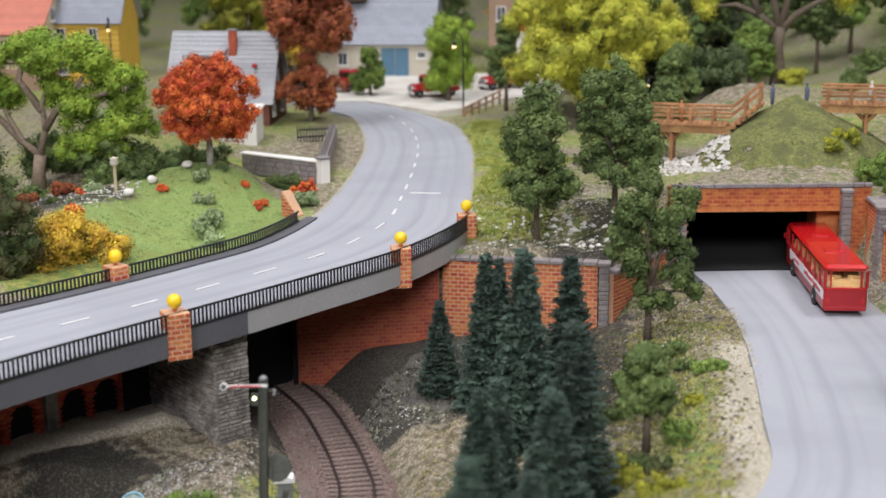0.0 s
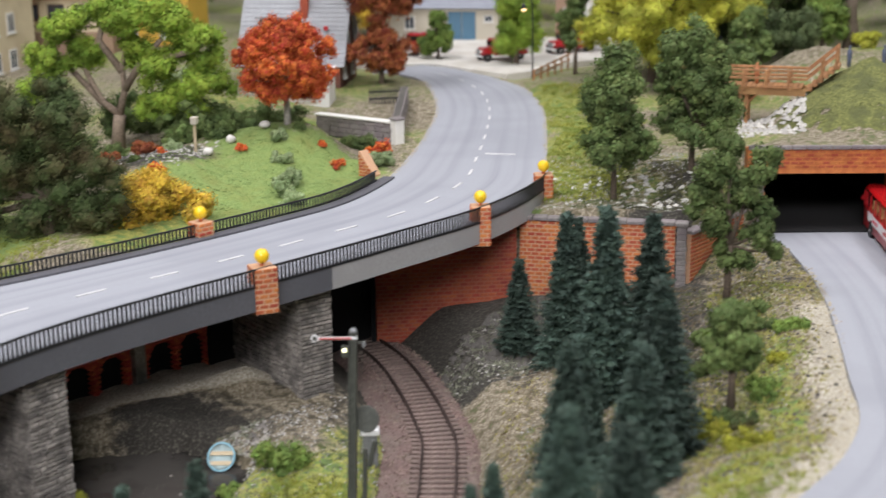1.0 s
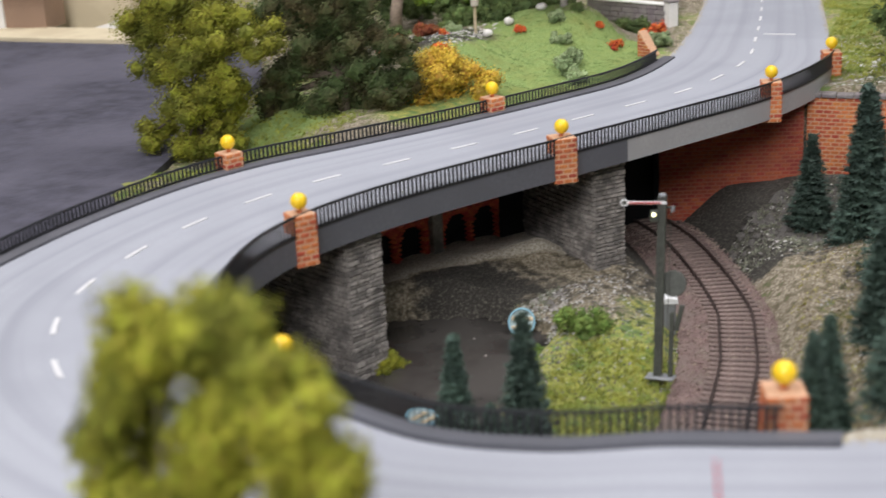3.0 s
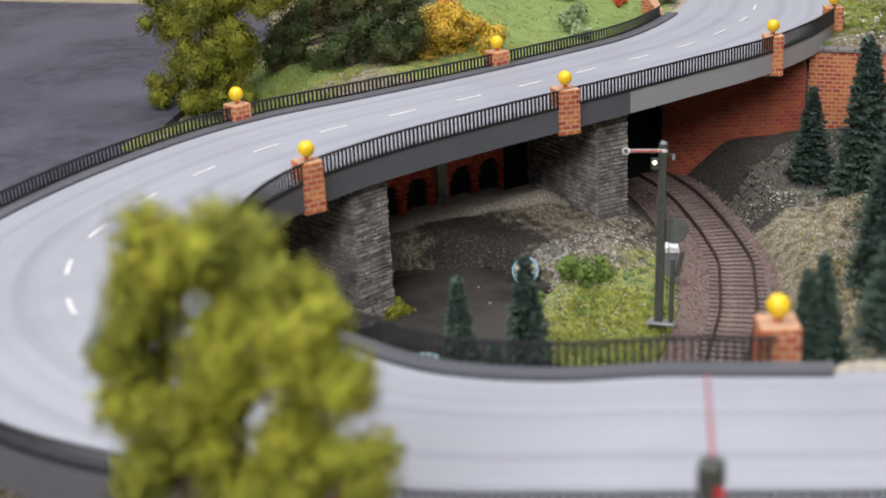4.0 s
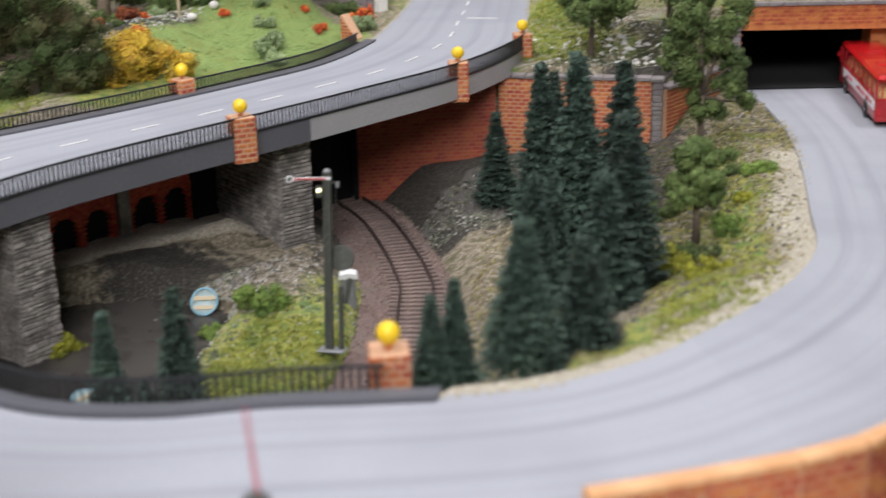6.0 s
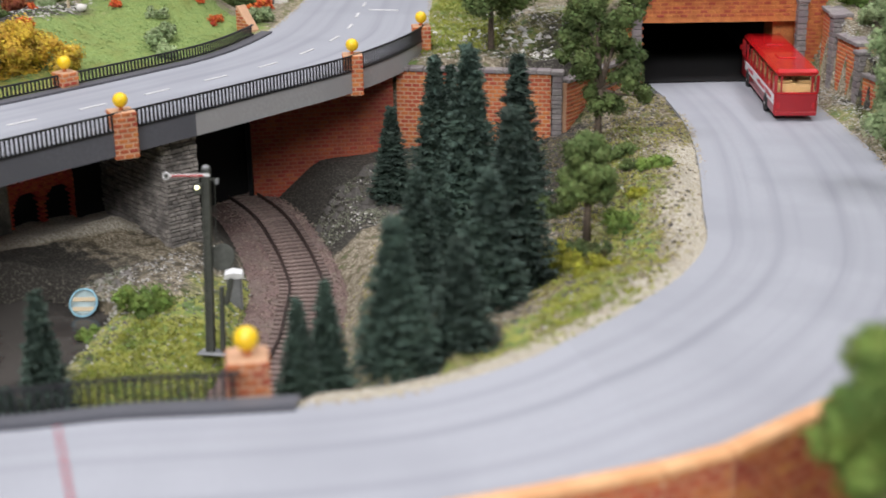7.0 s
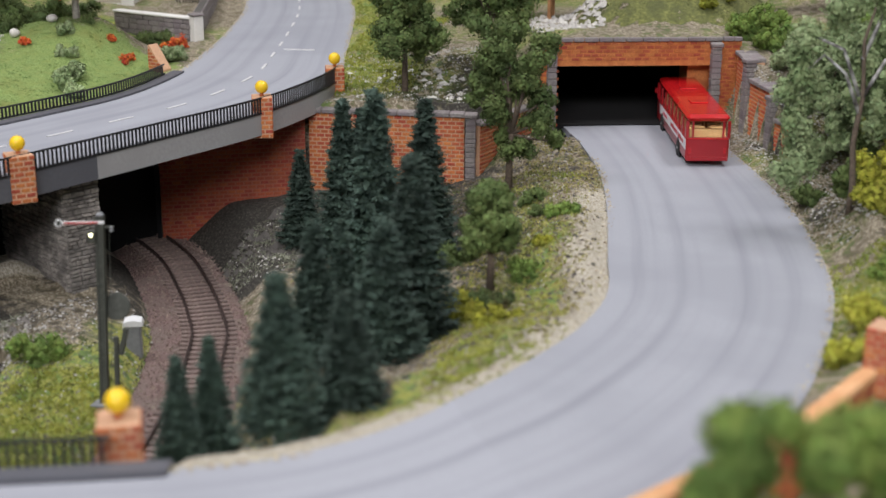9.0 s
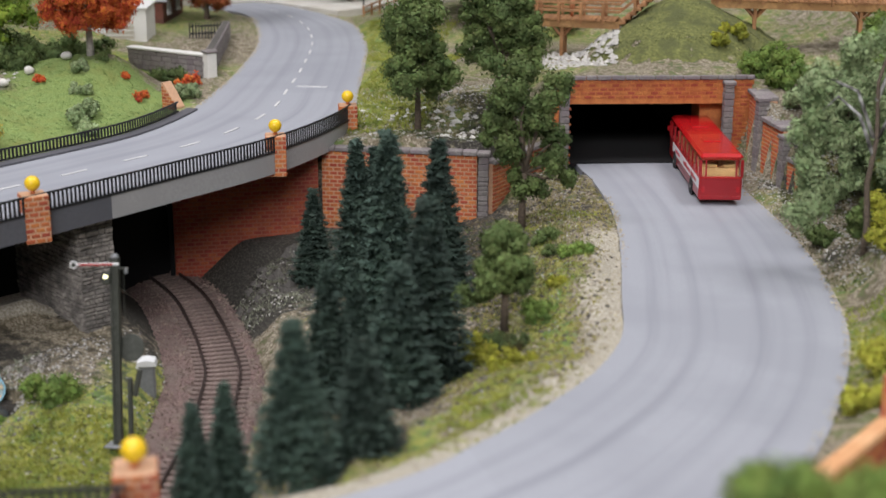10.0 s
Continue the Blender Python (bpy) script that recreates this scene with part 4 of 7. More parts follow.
for row in (
    (-0.068, 0.512, 0.162, 0.062, 0.0135, 0), (-0.047, 0.535, 0.147, 0.052, 0.0135, 1), (-0.049, 0.631, 0.147, 0.071, 0.0165, 2), (-0.085, 0.648, 0.140, 0.070, 0.0130, 0), (-0.084, 0.705, 0.122, 0.070, 0.0115, 1),
    (-0.1505, 0.904, 0.1055, 0.062, 0.0125, 1), (-0.083, 0.800, 0.169, 0.120, 0.0200, 2), (-0.115, 0.868, 0.148, 0.100, 0.0155, 0), (-0.116, 0.932, 0.128, 0.080, 0.0135, 1), (-0.060, 0.835, 0.157, 0.094, 0.0170, 1),
    (-0.045, 0.686, 0.163, 0.092, 0.0180, 0), (-0.1010, 0.495, 0.1345, 0.044, 0.0080, 2), (-0.0985, 0.526, 0.1300, 0.050, 0.0090, 1), (-0.2616, 0.540, 0.1005, 0.066, 0.0105, 0), (-0.2349, 0.557, 0.1070, 0.078, 0.0125, 1), (-0.247, 0.545, 0.066, 0.040, 0.0085, 2),
):
    spruce(*row)


def leafy_tree(name, x, y, z, label, category, material, blobs, leaf_count, leaf, trunk, bark=BARK, seed=1, group="", droop=0.1):
    """blobs: x, y, z, radius about the foot; trunk: radius at the foot."""
    ob = thing(name, pose(x, y, z), label, category, group)
    rng = random.Random(seed)
    mids = [Vector(b[:3]) for b in blobs]
    centre = sum(mids, Vector()) / len(mids)
    fork = Vector((centre.x * 0.4, centre.y * 0.4, centre.z * 0.55))
    bm = tube(bmesh.new(), [(0, 0, -0.008), (centre.x * 0.1, centre.y * 0.1, fork.z * 0.5), fork], [trunk * 1.35, trunk, trunk * 0.8], 8)
    limbs = []
    for b in mids:
        bend = fork.lerp(b, 0.5) + Vector((rng.uniform(-1, 1), rng.uniform(-1, 1), rng.uniform(-0.2, 1))) * trunk * 1.5
        limbs.append(tube(bmesh.new(), [fork, bend, b], [trunk * 0.6, trunk * 0.4, trunk * 0.15], 5))
    stem = part("trunk", bm, bark, ob, smooth=True)
    for limb in limbs[:14]:
        part("limb", limb, bark, stem, smooth=True)
    crown = new("crown", clump_mesh("crown", blobs, leaf_count, leaf, material, seed, droop))
    crown.parent = ob
    return ob


def round_blobs(high, low, wide, count, radius, seed, squash=1.0):
    """Blobs filling an upright egg from low to high."""
    rng = random.Random(seed)
    out = []
    for _ in range(count):
        a, r = rng.uniform(0, 6.283), math.sqrt(rng.random())
        t = rng.uniform(0, 1)
        girth = math.sin(math.pi * min(1, max(0.08, t * 0.85 + 0.12))) ** 0.7
        out.append((math.cos(a) * r * wide * girth * squash, math.sin(a) * r * wide * girth, low + (high - low) * t, radius * rng.uniform(0.7, 1.25)))
    return out
# ---- railway track ----
RAIL_STEEL = mat("brown_rail_steel", (0.06, 0.042, 0.038), 0.5, 0.5, vary=0.3, grain=500)
SLEEPER = mat("brown_sleeper", (0.17, 0.125, 0.112), 0.85, vary=0.35, grain=600, island=0.3)
BALLAST = mat("reddish_brown_ballast", (0.175, 0.124, 0.108), 0.95, vary=0.55, grain=900, blotch=50, second=(0.18, 0.14, 0.12), island=0.7, bump=0.8, step=0.001)
GREY_PLASTIC = mat("grey_plastic", (0.22, 0.23, 0.24), 0.5, vary=0.15, grain=500)
MAST_GREY = mat("dark_olive_mast_paint", (0.055, 0.06, 0.05), 0.5, vary=0.3, grain=500)
WHITE = mat("white_plastic", (0.75, 0.76, 0.77), 0.45, vary=0.06, grain=400)
RED_PAINT = mat("red_paint", (0.45, 0.012, 0.018), 0.4, vary=0.1, grain=400)
RAIL_Z = 0.0215
bed = bmesh.new()


def beside(k, off, z):
    a, b = PATH_RAIL[max(k - 1, 0)], PATH_RAIL[min(k + 1, len(PATH_RAIL) - 1)]
    way = Vector((b[0] - a[0], b[1] - a[1], 0)).normalized()
    return Vector((PATH_RAIL[k][0] - way.y * off, PATH_RAIL[k][1] + way.x * off, z))


ribbon(bed, [[beside(k, o, z) for o, z in ((-0.027, 0.0165), (-0.023, RAIL_Z - 0.0012), (-0.0200, RAIL_Z), (0.0200, RAIL_Z), (0.033, RAIL_Z - 0.0010), (0.040, 0.0165))] for k in range(0, 240, 2)])
track = thing("railway_track", pose(0, 0, 0), "curved model railway track with brown sleepers on reddish ballast", "railway track")
part("ballast_bed", bed, BALLAST, track, "reddish brown gravel bed")
verts, faces = [], []
rng = np.random.RandomState(4)
for _ in range(15000):
    k, o = rng.randint(2, 238), rng.uniform(-0.024, 0.038)
    p = beside(k, o, RAIL_Z + 0.0002 if abs(o) < 0.0200 else RAIL_Z - (abs(o) - 0.0200) * 0.09)
    p.x, p.y = p.x + rng.uniform(-0.001, 0.001), p.y + rng.uniform(-0.001, 0.001)
    s, n = rng.uniform(0.0004, 0.0011), len(verts)
    q = rng.normal(size=(4, 3)) * 0.35 + np.array([[1, 0, 0], [-0.5, 0.9, 0], [-0.5, -0.9, 0], [0, 0, 0.9]])
    verts += [tuple(p + Vector(v) * s) for v in q]
    faces += [(n, n + 1, n + 3), (n + 1, n + 2, n + 3), (n + 2, n, n + 3)]
data = bpy.data.meshes.new("ballast")
data.from_pydata(verts, [], faces)
data.materials.append(BALLAST)
stones = tagged(new("ballast", data), kind="stuff")
stones.parent = track
for side in (-1, 1):
    rows = []
    for k in range(0, 240, 2):
        o = side * 0.0100
        rows.append([beside(k, o + dx, RAIL_Z + dz) for dx, dz in ((-0.0008, 0.001), (-0.0003, 0.0014), (-0.0003, 0.0024), (-0.0006, 0.0026), (-0.0006, 0.0034), (0.0006, 0.0034), (0.0006, 0.0026), (0.0003, 0.0024), (0.0003, 0.0014), (0.0008, 0.001))])
    part("rail", ribbon(bmesh.new(), rows), RAIL_STEEL, track, "worn brown steel rail")
sleeper_mesh = mesh_of("sleeper", box((-0.0013, -0.0160, -0.0005), (0.0013, 0.0160, 0.0015), bevel=0.0003), SLEEPER)
for k in range(1, 240, 2):
    ob = new("sleeper", sleeper_mesh)
    ob.parent = track
    a, b = beside(k, 0, 0), beside(k, 1, 0)
    ob.matrix_basis = pose(a.x, a.y, RAIL_Z, 0, 0, math.degrees(math.atan2(b.y - a.y, b.x - a.x)) - 90)

# ---- semaphore signal ----
sig = thing("semaphore_signal", pose(-0.1992, 0.6715, 0.0285, -7, 0, 0), "dark green semaphore signal with a raised red and white arm", "railway signal")
bm = bmesh.new()
block(bm, (-0.0012, -0.0010, 0.001), (0.0012, 0.0010, 0.0965))
for x in (-0.0016, 0.0016):
    block(bm, (x - 0.0005, -0.0016, 0.001), (x + 0.0005, 0.0016, 0.0965))
for k in range(19):
    block(bm, (-0.0016, -0.0012, 0.003 + k * 0.005), (0.0016, 0.0012, 0.0045 + k * 0.005))
part("mast", bm, MAST_GREY, sig, "dark olive mast")
part("foot_plate", box((-0.006, -0.005, 0), (0.009, 0.005, 0.0012), bevel=0.0004), GREY_PLASTIC, sig, "pale grey foot plate")
part("mast_cap", lathe(bmesh.new(), [(0.0019, 0.0962), (0.0021, 0.0972), (0.0012, 0.0982)], 10), GREY_PLASTIC, sig)
turn = pose(0, 0, 0, 0, 0, 18)
part("arm", box((-0.0185, -0.0022, 0.0927), (0.002, -0.0014, 0.0942), turn, 0.0002), WHITE, sig, "white arm blade")
part("arm_stripe", box((-0.017, -0.0026, 0.0931), (-0.001, -0.0023, 0.0939), turn), RED_PAINT, sig, "red stripe")
part("arm_ring", lathe(bmesh.new(), [(0.0011, -0.0005), (0.0019, -0.0005), (0.0019, 0.0005), (0.0011, 0.0005)], 16, turn @ pose(-0.0195, -0.0018, 0.0935, 90)), WHITE, sig, "white ring at the arm's tip")
part("arm_disc", lathe(bmesh.new(), [(0.0012, -0.0007), (0.0012, 0.0007)], 16, turn @ pose(-0.0195, -0.0018, 0.0935, 90)), MAST_GREY, sig)
GLOW = bpy.data.materials.new("warm_signal_light")
GLOW.use_nodes = True
GLOW.node_tree.nodes["Principled BSDF"].inputs["Emission Color"].default_value = (1.0, 0.95, 0.50, 1)
GLOW.node_tree.nodes["Principled BSDF"].inputs["Emission Strength"].default_value = 4.0
part("lamp_housing", box((-0.0062, -0.0028, 0.0835), (-0.0022, 0.001, 0.0895), turn, 0.0005), MAST_GREY, sig)
part("lamp", lathe(bmesh.new(), [(0.0007, -0.0006), (0.0010, 0), (0.0006, 0.0007)], 12, turn @ pose(-0.0045, -0.0032, 0.0875, 90)), GLOW, sig, "lit warm white lamp")
part("arm_bracket", box((0.001, -0.001, 0.0905), (0.0065, 0.0004, 0.0915), turn), MAST_GREY, sig)
part("arm_stub", box((0.0045, -0.0012, 0.0885), (0.0062, 0.0006, 0.0915), turn, 0.0003), GREY_PLASTIC, sig)
part("pull_wire", tube(bmesh.new(), [(0.0045, 0, 0.09), (0.0045, 0, 0.045), (0.004, 0, 0.012)], [0.00018] * 3, 5), MAST_GREY, sig, "thin pull wire")
part("warning_disc", lathe(bmesh.new(), [(0.0066, -0.0004), (0.0070, 0), (0.0066, 0.0004)], 24, pose(0.0062, 0.0035, 0.0505, 80)), MAST_GREY, sig, "dark round disc")
part("weight_lever", box((0.002, -0.001, 0.028), (0.0045, 0.001, 0.042), pose(0, 0, 0, 0, 12), 0.0003), MAST_GREY, sig)
part("lever_post", box((0.0055, -0.0012, 0.0015), (0.0078, 0.0012, 0.036), None, 0.0003), MAST_GREY, sig)

cab = thing("signal_cabinet", pose(-0.2100, 0.7475, 0.0225, 0, 0, 15), "small grey signal cabinet with a white lid", "cabinet")
part("body", box((-0.0042, -0.003, 0), (0.0042, 0.003, 0.0195), None, 0.0006), GREY_PLASTIC, cab)
part("door", box((-0.0034, -0.0034, 0.003), (0.0034, -0.0029, 0.017), None, 0.0002), GREY_PLASTIC, cab)
part("lid", prism(bmesh.new(), [(-0.0056, 0.0196), (0.0056, 0.0196), (0.0048, 0.0222), (0, 0.0232), (-0.0048, 0.0222)], -0.0044, 0.0044), WHITE, cab, "white lid")

# ---- the hollow: pool and boat ----
WATER = mat("dark_pool_resin", (0.035, 0.032, 0.03), 0.22, vary=0.3, grain=60, blotch=20, second=(0.07, 0.065, 0.06), bump=0.08)
bm = bmesh.new()
ring = spline(POOL + POOL[:1], 60)[:-1]
top = [bm.verts.new((x, y, 0.0245)) for x, y in ring]
bottom = [bm.verts.new((x, y, 0.014)) for x, y in ring]
bm.faces.new(top)
for k in range(len(ring)):
    j = (k + 1) % len(ring)
    bm.faces.new((top[j], top[k], bottom[k], bottom[j]))
bmesh.ops.recalc_face_normals(bm, faces=bm.faces[:])
solid("water", bm, WATER, "dark still pool of resin in the hollow", "water", kind="structure")

BLUE_PAINT = mat("light_blue_boat_paint", (0.22, 0.44, 0.55), 0.45, vary=0.1, grain=300)
BOAT_INSIDE = mat("pale_blue_boat_inside", (0.50, 0.62, 0.64), 0.6, vary=0.1, grain=300)
PALE_WOOD = mat("pale_boat_wood", (0.55, 0.45, 0.30), 0.6, vary=0.15, grain=300)
boat = thing("rowing_boat", pose(-0.2905, 0.7235, 0.0312, 46, 0, 12) @ Matrix.Scale(0.84, 4), "light blue rowing boat with pale benches tipped up on the bank", "boat")


def hull(width, length, deep, inset):
    rows = []
    for t in np.linspace(-1, 1, 15):
        w = width * math.sqrt(max(0.02, 1 - abs(t) ** 2.6))
        rows.append([Vector((math.sin(a) * (w - inset), t * (length - inset), -deep * math.cos(a) * math.sqrt(max(0.05, 1 - t * t)) + (inset if inset else 0) * 0.6)) for a in np.linspace(-math.pi / 2, math.pi / 2, 11)])
    return ribbon(bmesh.new(), rows, closed=False)


part("hull", hull(0.0088, 0.0100, 0.0065, 0), BLUE_PAINT, boat, "light blue hull", smooth=True)
part("lining", hull(0.0088, 0.0100, 0.0065, 0.0009), BOAT_INSIDE, boat, "pale blue inside", smooth=True)
bm = bmesh.new()
ribbon(bm, [[Vector((math.cos(a) * r * 0.0088 / 0.0088, math.sin(a) * r * 1.12, z)) for r, z in ((0.0084, 0.0006), (0.0094, 0.0006), (0.0094, -0.0006), (0.0084, -0.0006))] for a in np.linspace(0, 2 * math.pi, 33)])
part("gunwale", bm, BLUE_PAINT, boat)
for y in (-0.004, 0.003):
    part("bench", box((-0.0078, y - 0.0014, -0.0016), (0.0078, y + 0.0014, -0.0008)), PALE_WOOD, boat, "pale bench")
other = copy_thing(boat, pose(-0.3015, 0.594, 0.0292, 6, 0, 70))
tagged(other, "light blue rowing boat lying at the pool's edge", "boat")
# ---- vehicles ----
BUS_RED = mat("glossy_red_plastic", (0.33, 0.006, 0.011), 0.28, vary=0.05, grain=60, blotch=20, bump=0, coat=0.4)
BUS_ROOF = mat("bright_red_roof_plastic", (0.48, 0.010, 0.013), 0.22, vary=0.05, grain=60, blotch=20, bump=0, coat=0.4)
CREAM = mat("cream_seat_plastic", (0.46, 0.30, 0.13), 0.6, vary=0.1, grain=200)
TYRE = mat("black_rubber", (0.02, 0.02, 0.021), 0.75, vary=0.2, grain=400)
HUB = mat("silver_hub", (0.55, 0.55, 0.56), 0.35, 0.6, vary=0.1, grain=300)
NAVY = mat("navy_blue_plastic", (0.018, 0.035, 0.12), 0.3, vary=0.1, grain=100, bump=0, coat=0.3)
TANK = mat("silver_white_tank", (0.62, 0.63, 0.64), 0.30, 0.25, vary=0.06, grain=120, bump=0.03)
DARK_GLASS = mat("dark_tinted_glass", (0.02, 0.012, 0.012), 0.08, vary=0.1, bump=0)
PINK_RED = mat("faded_red_print", (0.62, 0.10, 0.14), 0.5, vary=0.15, grain=500)
BLUE_GREY = mat("blue_grey_print", (0.16, 0.19, 0.28), 0.5, vary=0.15, grain=500)
LAMP_CLEAR = mat("clear_lamp_glass", (0.75, 0.74, 0.7), 0.15, vary=0.05, bump=0)
LAMP_AMBER = mat("amber_lamp_glass", (0.7, 0.22, 0.02), 0.2, vary=0.05, bump=0)
GLASS = bpy.data.materials.new("clear_window_glass")
GLASS.use_nodes = True
shade = GLASS.node_tree.nodes["Principled BSDF"]
shade.inputs["Roughness"].default_value, shade.inputs["Transmission Weight"].default_value, shade.inputs["IOR"].default_value = 0.04, 1.0, 1.05
shade.inputs["Base Color"].default_value = (0.95, 0.93, 0.9, 1)
wheel_meshes = {}


def wheel(parent, x, y, r, wide, side, cap=HUB):
    """A tyre with a dished hub; side: +1 looks to +y."""
    key = (r, wide)
    if key not in wheel_meshes:
        bm = lathe(bmesh.new(), [(r * 0.62, -wide / 2), (r * 0.94, -wide / 2), (r, -wide * 0.3), (r, wide * 0.3), (r * 0.94, wide / 2), (r * 0.62, wide / 2)], 24)
        hub = lathe(bmesh.new(), [(r * 0.62, -wide * 0.3), (r * 0.62, wide * 0.40), (r * 0.5, wide * 0.28), (r * 0.28, wide * 0.30), (r * 0.2, wide * 0.52), (r * 0.05, wide * 0.54)], 20)
        wheel_meshes[key] = (mesh_of("tyre", bm, TYRE, True), hub)
        wheel_meshes[key] = (wheel_meshes[key][0], mesh_of("rim", hub, HUB))
    ob = new("wheel")
    ob.empty_display_size = 0.003
    ob.parent = parent
    ob.matrix_basis = pose(x, y, r, -90 * side)
    for name, data in zip(("tyre", "rim"), wheel_meshes[key]):
        o = new(name, data)
        o.parent = ob


def print_bars(parent, rows, material, y, side, name="lettering"):
    for x0, x1, z0, z1 in rows:
        lo, hi = sorted((y, y + 0.00018 * side))
        part(name, box((x0, lo, z0), (x1, hi, z1)), material, parent)


# bus: x forwards, y to the left
bus = thing("coach", pose(0.1090, 0.974, road_height(0.974, 0.109) + 0.0006, 0, 0, 97) @ pose(0, 0, 0, 0, 1.0, 0) @ Matrix.Translation((0.069, 0, 0)), "glossy red coach with a white side band and cream seats", "bus")
L, W = 0.069, 0.01435
part("body", box((-L, -W, 0.0034), (L, W, 0.0192), bevel=0.0014), BUS_RED, bus, "glossy red lower body")
part("roof", box((-L, -W, 0.0300), (L, W, 0.0346), bevel=0.0020), BUS_ROOF, bus, "bright red roof with rounded edges", smooth=False)
part("roof_hatch", box((-0.03, -0.006, 0.0346), (-0.016, 0.006, 0.0353), bevel=0.0004), BUS_ROOF, bus)
part("roof_hatch", box((0.02, -0.006, 0.0346), (0.034, 0.006, 0.0353), bevel=0.0004), BUS_ROOF, bus)
posts = [-L + 0.0012, -0.0535, -0.037, -0.0205, -0.004, 0.0125, 0.029, 0.0455, 0.0595, L - 0.0012]
for side in (-1, 1):
    for x in posts:
        part("window_post", box((x - 0.0009, side * W - side * 0.0002 - 0.0006, 0.0188), (x + 0.0009, side * W - side * 0.0002 + 0.0006, 0.0304)), BUS_RED, bus)
    for a, b in zip(posts, posts[1:]):
        pane = part("pane", box((a, side * (W - 0.0006) - 0.0001, 0.0190), (b, side * (W - 0.0006) + 0.0001, 0.0302)), GLASS, bus)
        pane.visible_shadow = False
    part("side_band", box((-L + 0.001, min(side * W, side * (W + 0.00025)), 0.0110), (0.052, max(side * W, side * (W + 0.00025)), 0.0176)), WHITE, bus, "white band along the side")
    y = side * (W + 0.00025)
    flip = -1 if side > 0 else 1
    rng = random.Random(5)
    for x0, x1, big in ((-0.058, -0.036, 1.0), (-0.033, -0.027, 0.5), (-0.025, -0.004, 1.0), (0.016, 0.036, 0.5)):
        x = x0
        while x < x1:
            w = rng.uniform(0.0010, 0.0021)
            h = (0.0030 if rng.random() < 0.3 else 0.0021) * (0.75 + 0.25 * big)
            print_bars(bus, [(x, x + w, 0.0132, 0.0132 + h)], PINK_RED if big < 1 else RED_PAINT, y, side)
            x += w + 0.0004
    for x in (-0.0385, 0.0395):
        part("wheel_arch", lathe(bmesh.new(), [(0.0070, -0.0004), (0.0070, 0.0003)], 20, pose(x, side * W, 0.0062, -90 * side)), BLACK, bus)
        wheel(bus, x, side * (W - 0.0012), 0.0056, 0.0040, side)
    part("skirt_line", box((-0.031, min(y, y + side * 0.0001), 0.0078), (0.031, max(y, y + side * 0.0001), 0.0081)), BLACK, bus)
for x, name in ((L - 0.0003, "windscreen"), (-L + 0.0003, "rear_window")):
    pane = part(name, box((x - 0.0001, -W + 0.0014, 0.0192), (x + 0.0001, W - 0.0014, 0.0300)), GLASS, bus)
    pane.visible_shadow = False
    for y in (-W + 0.0010, W - 0.0010) + ((0,) if x > 0 else (-0.0100, 0.0100)):
        part("window_post", box((x - 0.0005, y - 0.0006, 0.0188), (x + 0.0005, y + 0.0006, 0.0304)), BUS_RED, bus)
for k in range(11):
    x = -0.0625 + k * 0.0112
    for y in (-0.0068, 0.0068):
        bm = box((x, y - 0.0048, 0.0190), (x + 0.0048, y + 0.0048, 0.0212), bevel=0.0004)
        block(bm, (x - 0.0014, y - 0.0048, 0.0195), (x + 0.0002, y + 0.0048, 0.0262), bevel=0.0004)
        part("seat", bm, CREAM, bus, "cream seat")
part("rear_shelf", box((-L + 0.002, -W + 0.0025, 0.0190), (-L + 0.006, W - 0.0025, 0.0245)), CREAM, bus)
part("grille", box((L - 0.0004, -0.0098, 0.0070), (L + 0.0004, 0.0098, 0.0106), bevel=0.0002), BLACK, bus, "black grille")
for y in (-0.0115, 0.0115):
    part("headlight", box((L - 0.0002, y - 0.0014, 0.0074), (L + 0.0005, y + 0.0014, 0.0100), bevel=0.0003), LAMP_CLEAR, bus)
    part("tail_light", box((-L - 0.0003, y - 0.0010, 0.0085), (-L + 0.0002, y + 0.0010, 0.0125), bevel=0.0003), RED_PAINT, bus)
    part("mirror", box((L - 0.001, y * 1.36 - 0.0008, 0.0225), (L + 0.0016, y * 1.36 + 0.0008, 0.0262), bevel=0.0003), BUS_RED, bus)
part("front_bumper", box((L - 0.0003, -W + 0.0006, 0.0036), (L + 0.0007, W - 0.0006, 0.0062), bevel=0.0003), BUS_RED, bus)
part("rear_bumper", box((-L - 0.0007, -W + 0.0006, 0.0036), (-L + 0.0003, W - 0.0006, 0.0062), bevel=0.0003), BUS_RED, bus)
part("rear_ledge", box((-L - 0.0003, -W + 0.0008, 0.0182), (-L + 0.0003, W - 0.0008, 0.0190)), BUS_ROOF, bus)
part("destination_box", box((L - 0.0002, -0.008, 0.0298), (L + 0.0004, 0.008, 0.0322), bevel=0.0002), WHITE, bus, "white destination box")

# tank lorry, waiting in the dark of the road tunnel: trailer along x forwards
lorry = thing("tank_lorry", facing(PL, PR, 0.0852) @ pose(0.034, 0.425, 0, 0, 0, -90), "silver tank trailer lorry with a navy cab and red chassis", "truck")
trailer = lorry
bm = bmesh.new()
rows = []
for x, s in ((0.000, 0.70), (0.002, 0.90), (0.006, 1.0), (0.050, 1.0), (0.095, 1.0), (0.119, 0.99), (0.1245, 0.88), (0.127, 0.66)):
    rows.append([Vector((x, 0.0142 * s * math.cos(a), 0.0335 + 0.0118 * s * math.sin(a) - 0.002 * (1 - x / 0.127))) for a in np.linspace(0, 2 * math.pi, 33)[:-1]])
part("tank", ribbon(bm, rows), TANK, lorry, "silver-white elliptical tank", smooth=True)
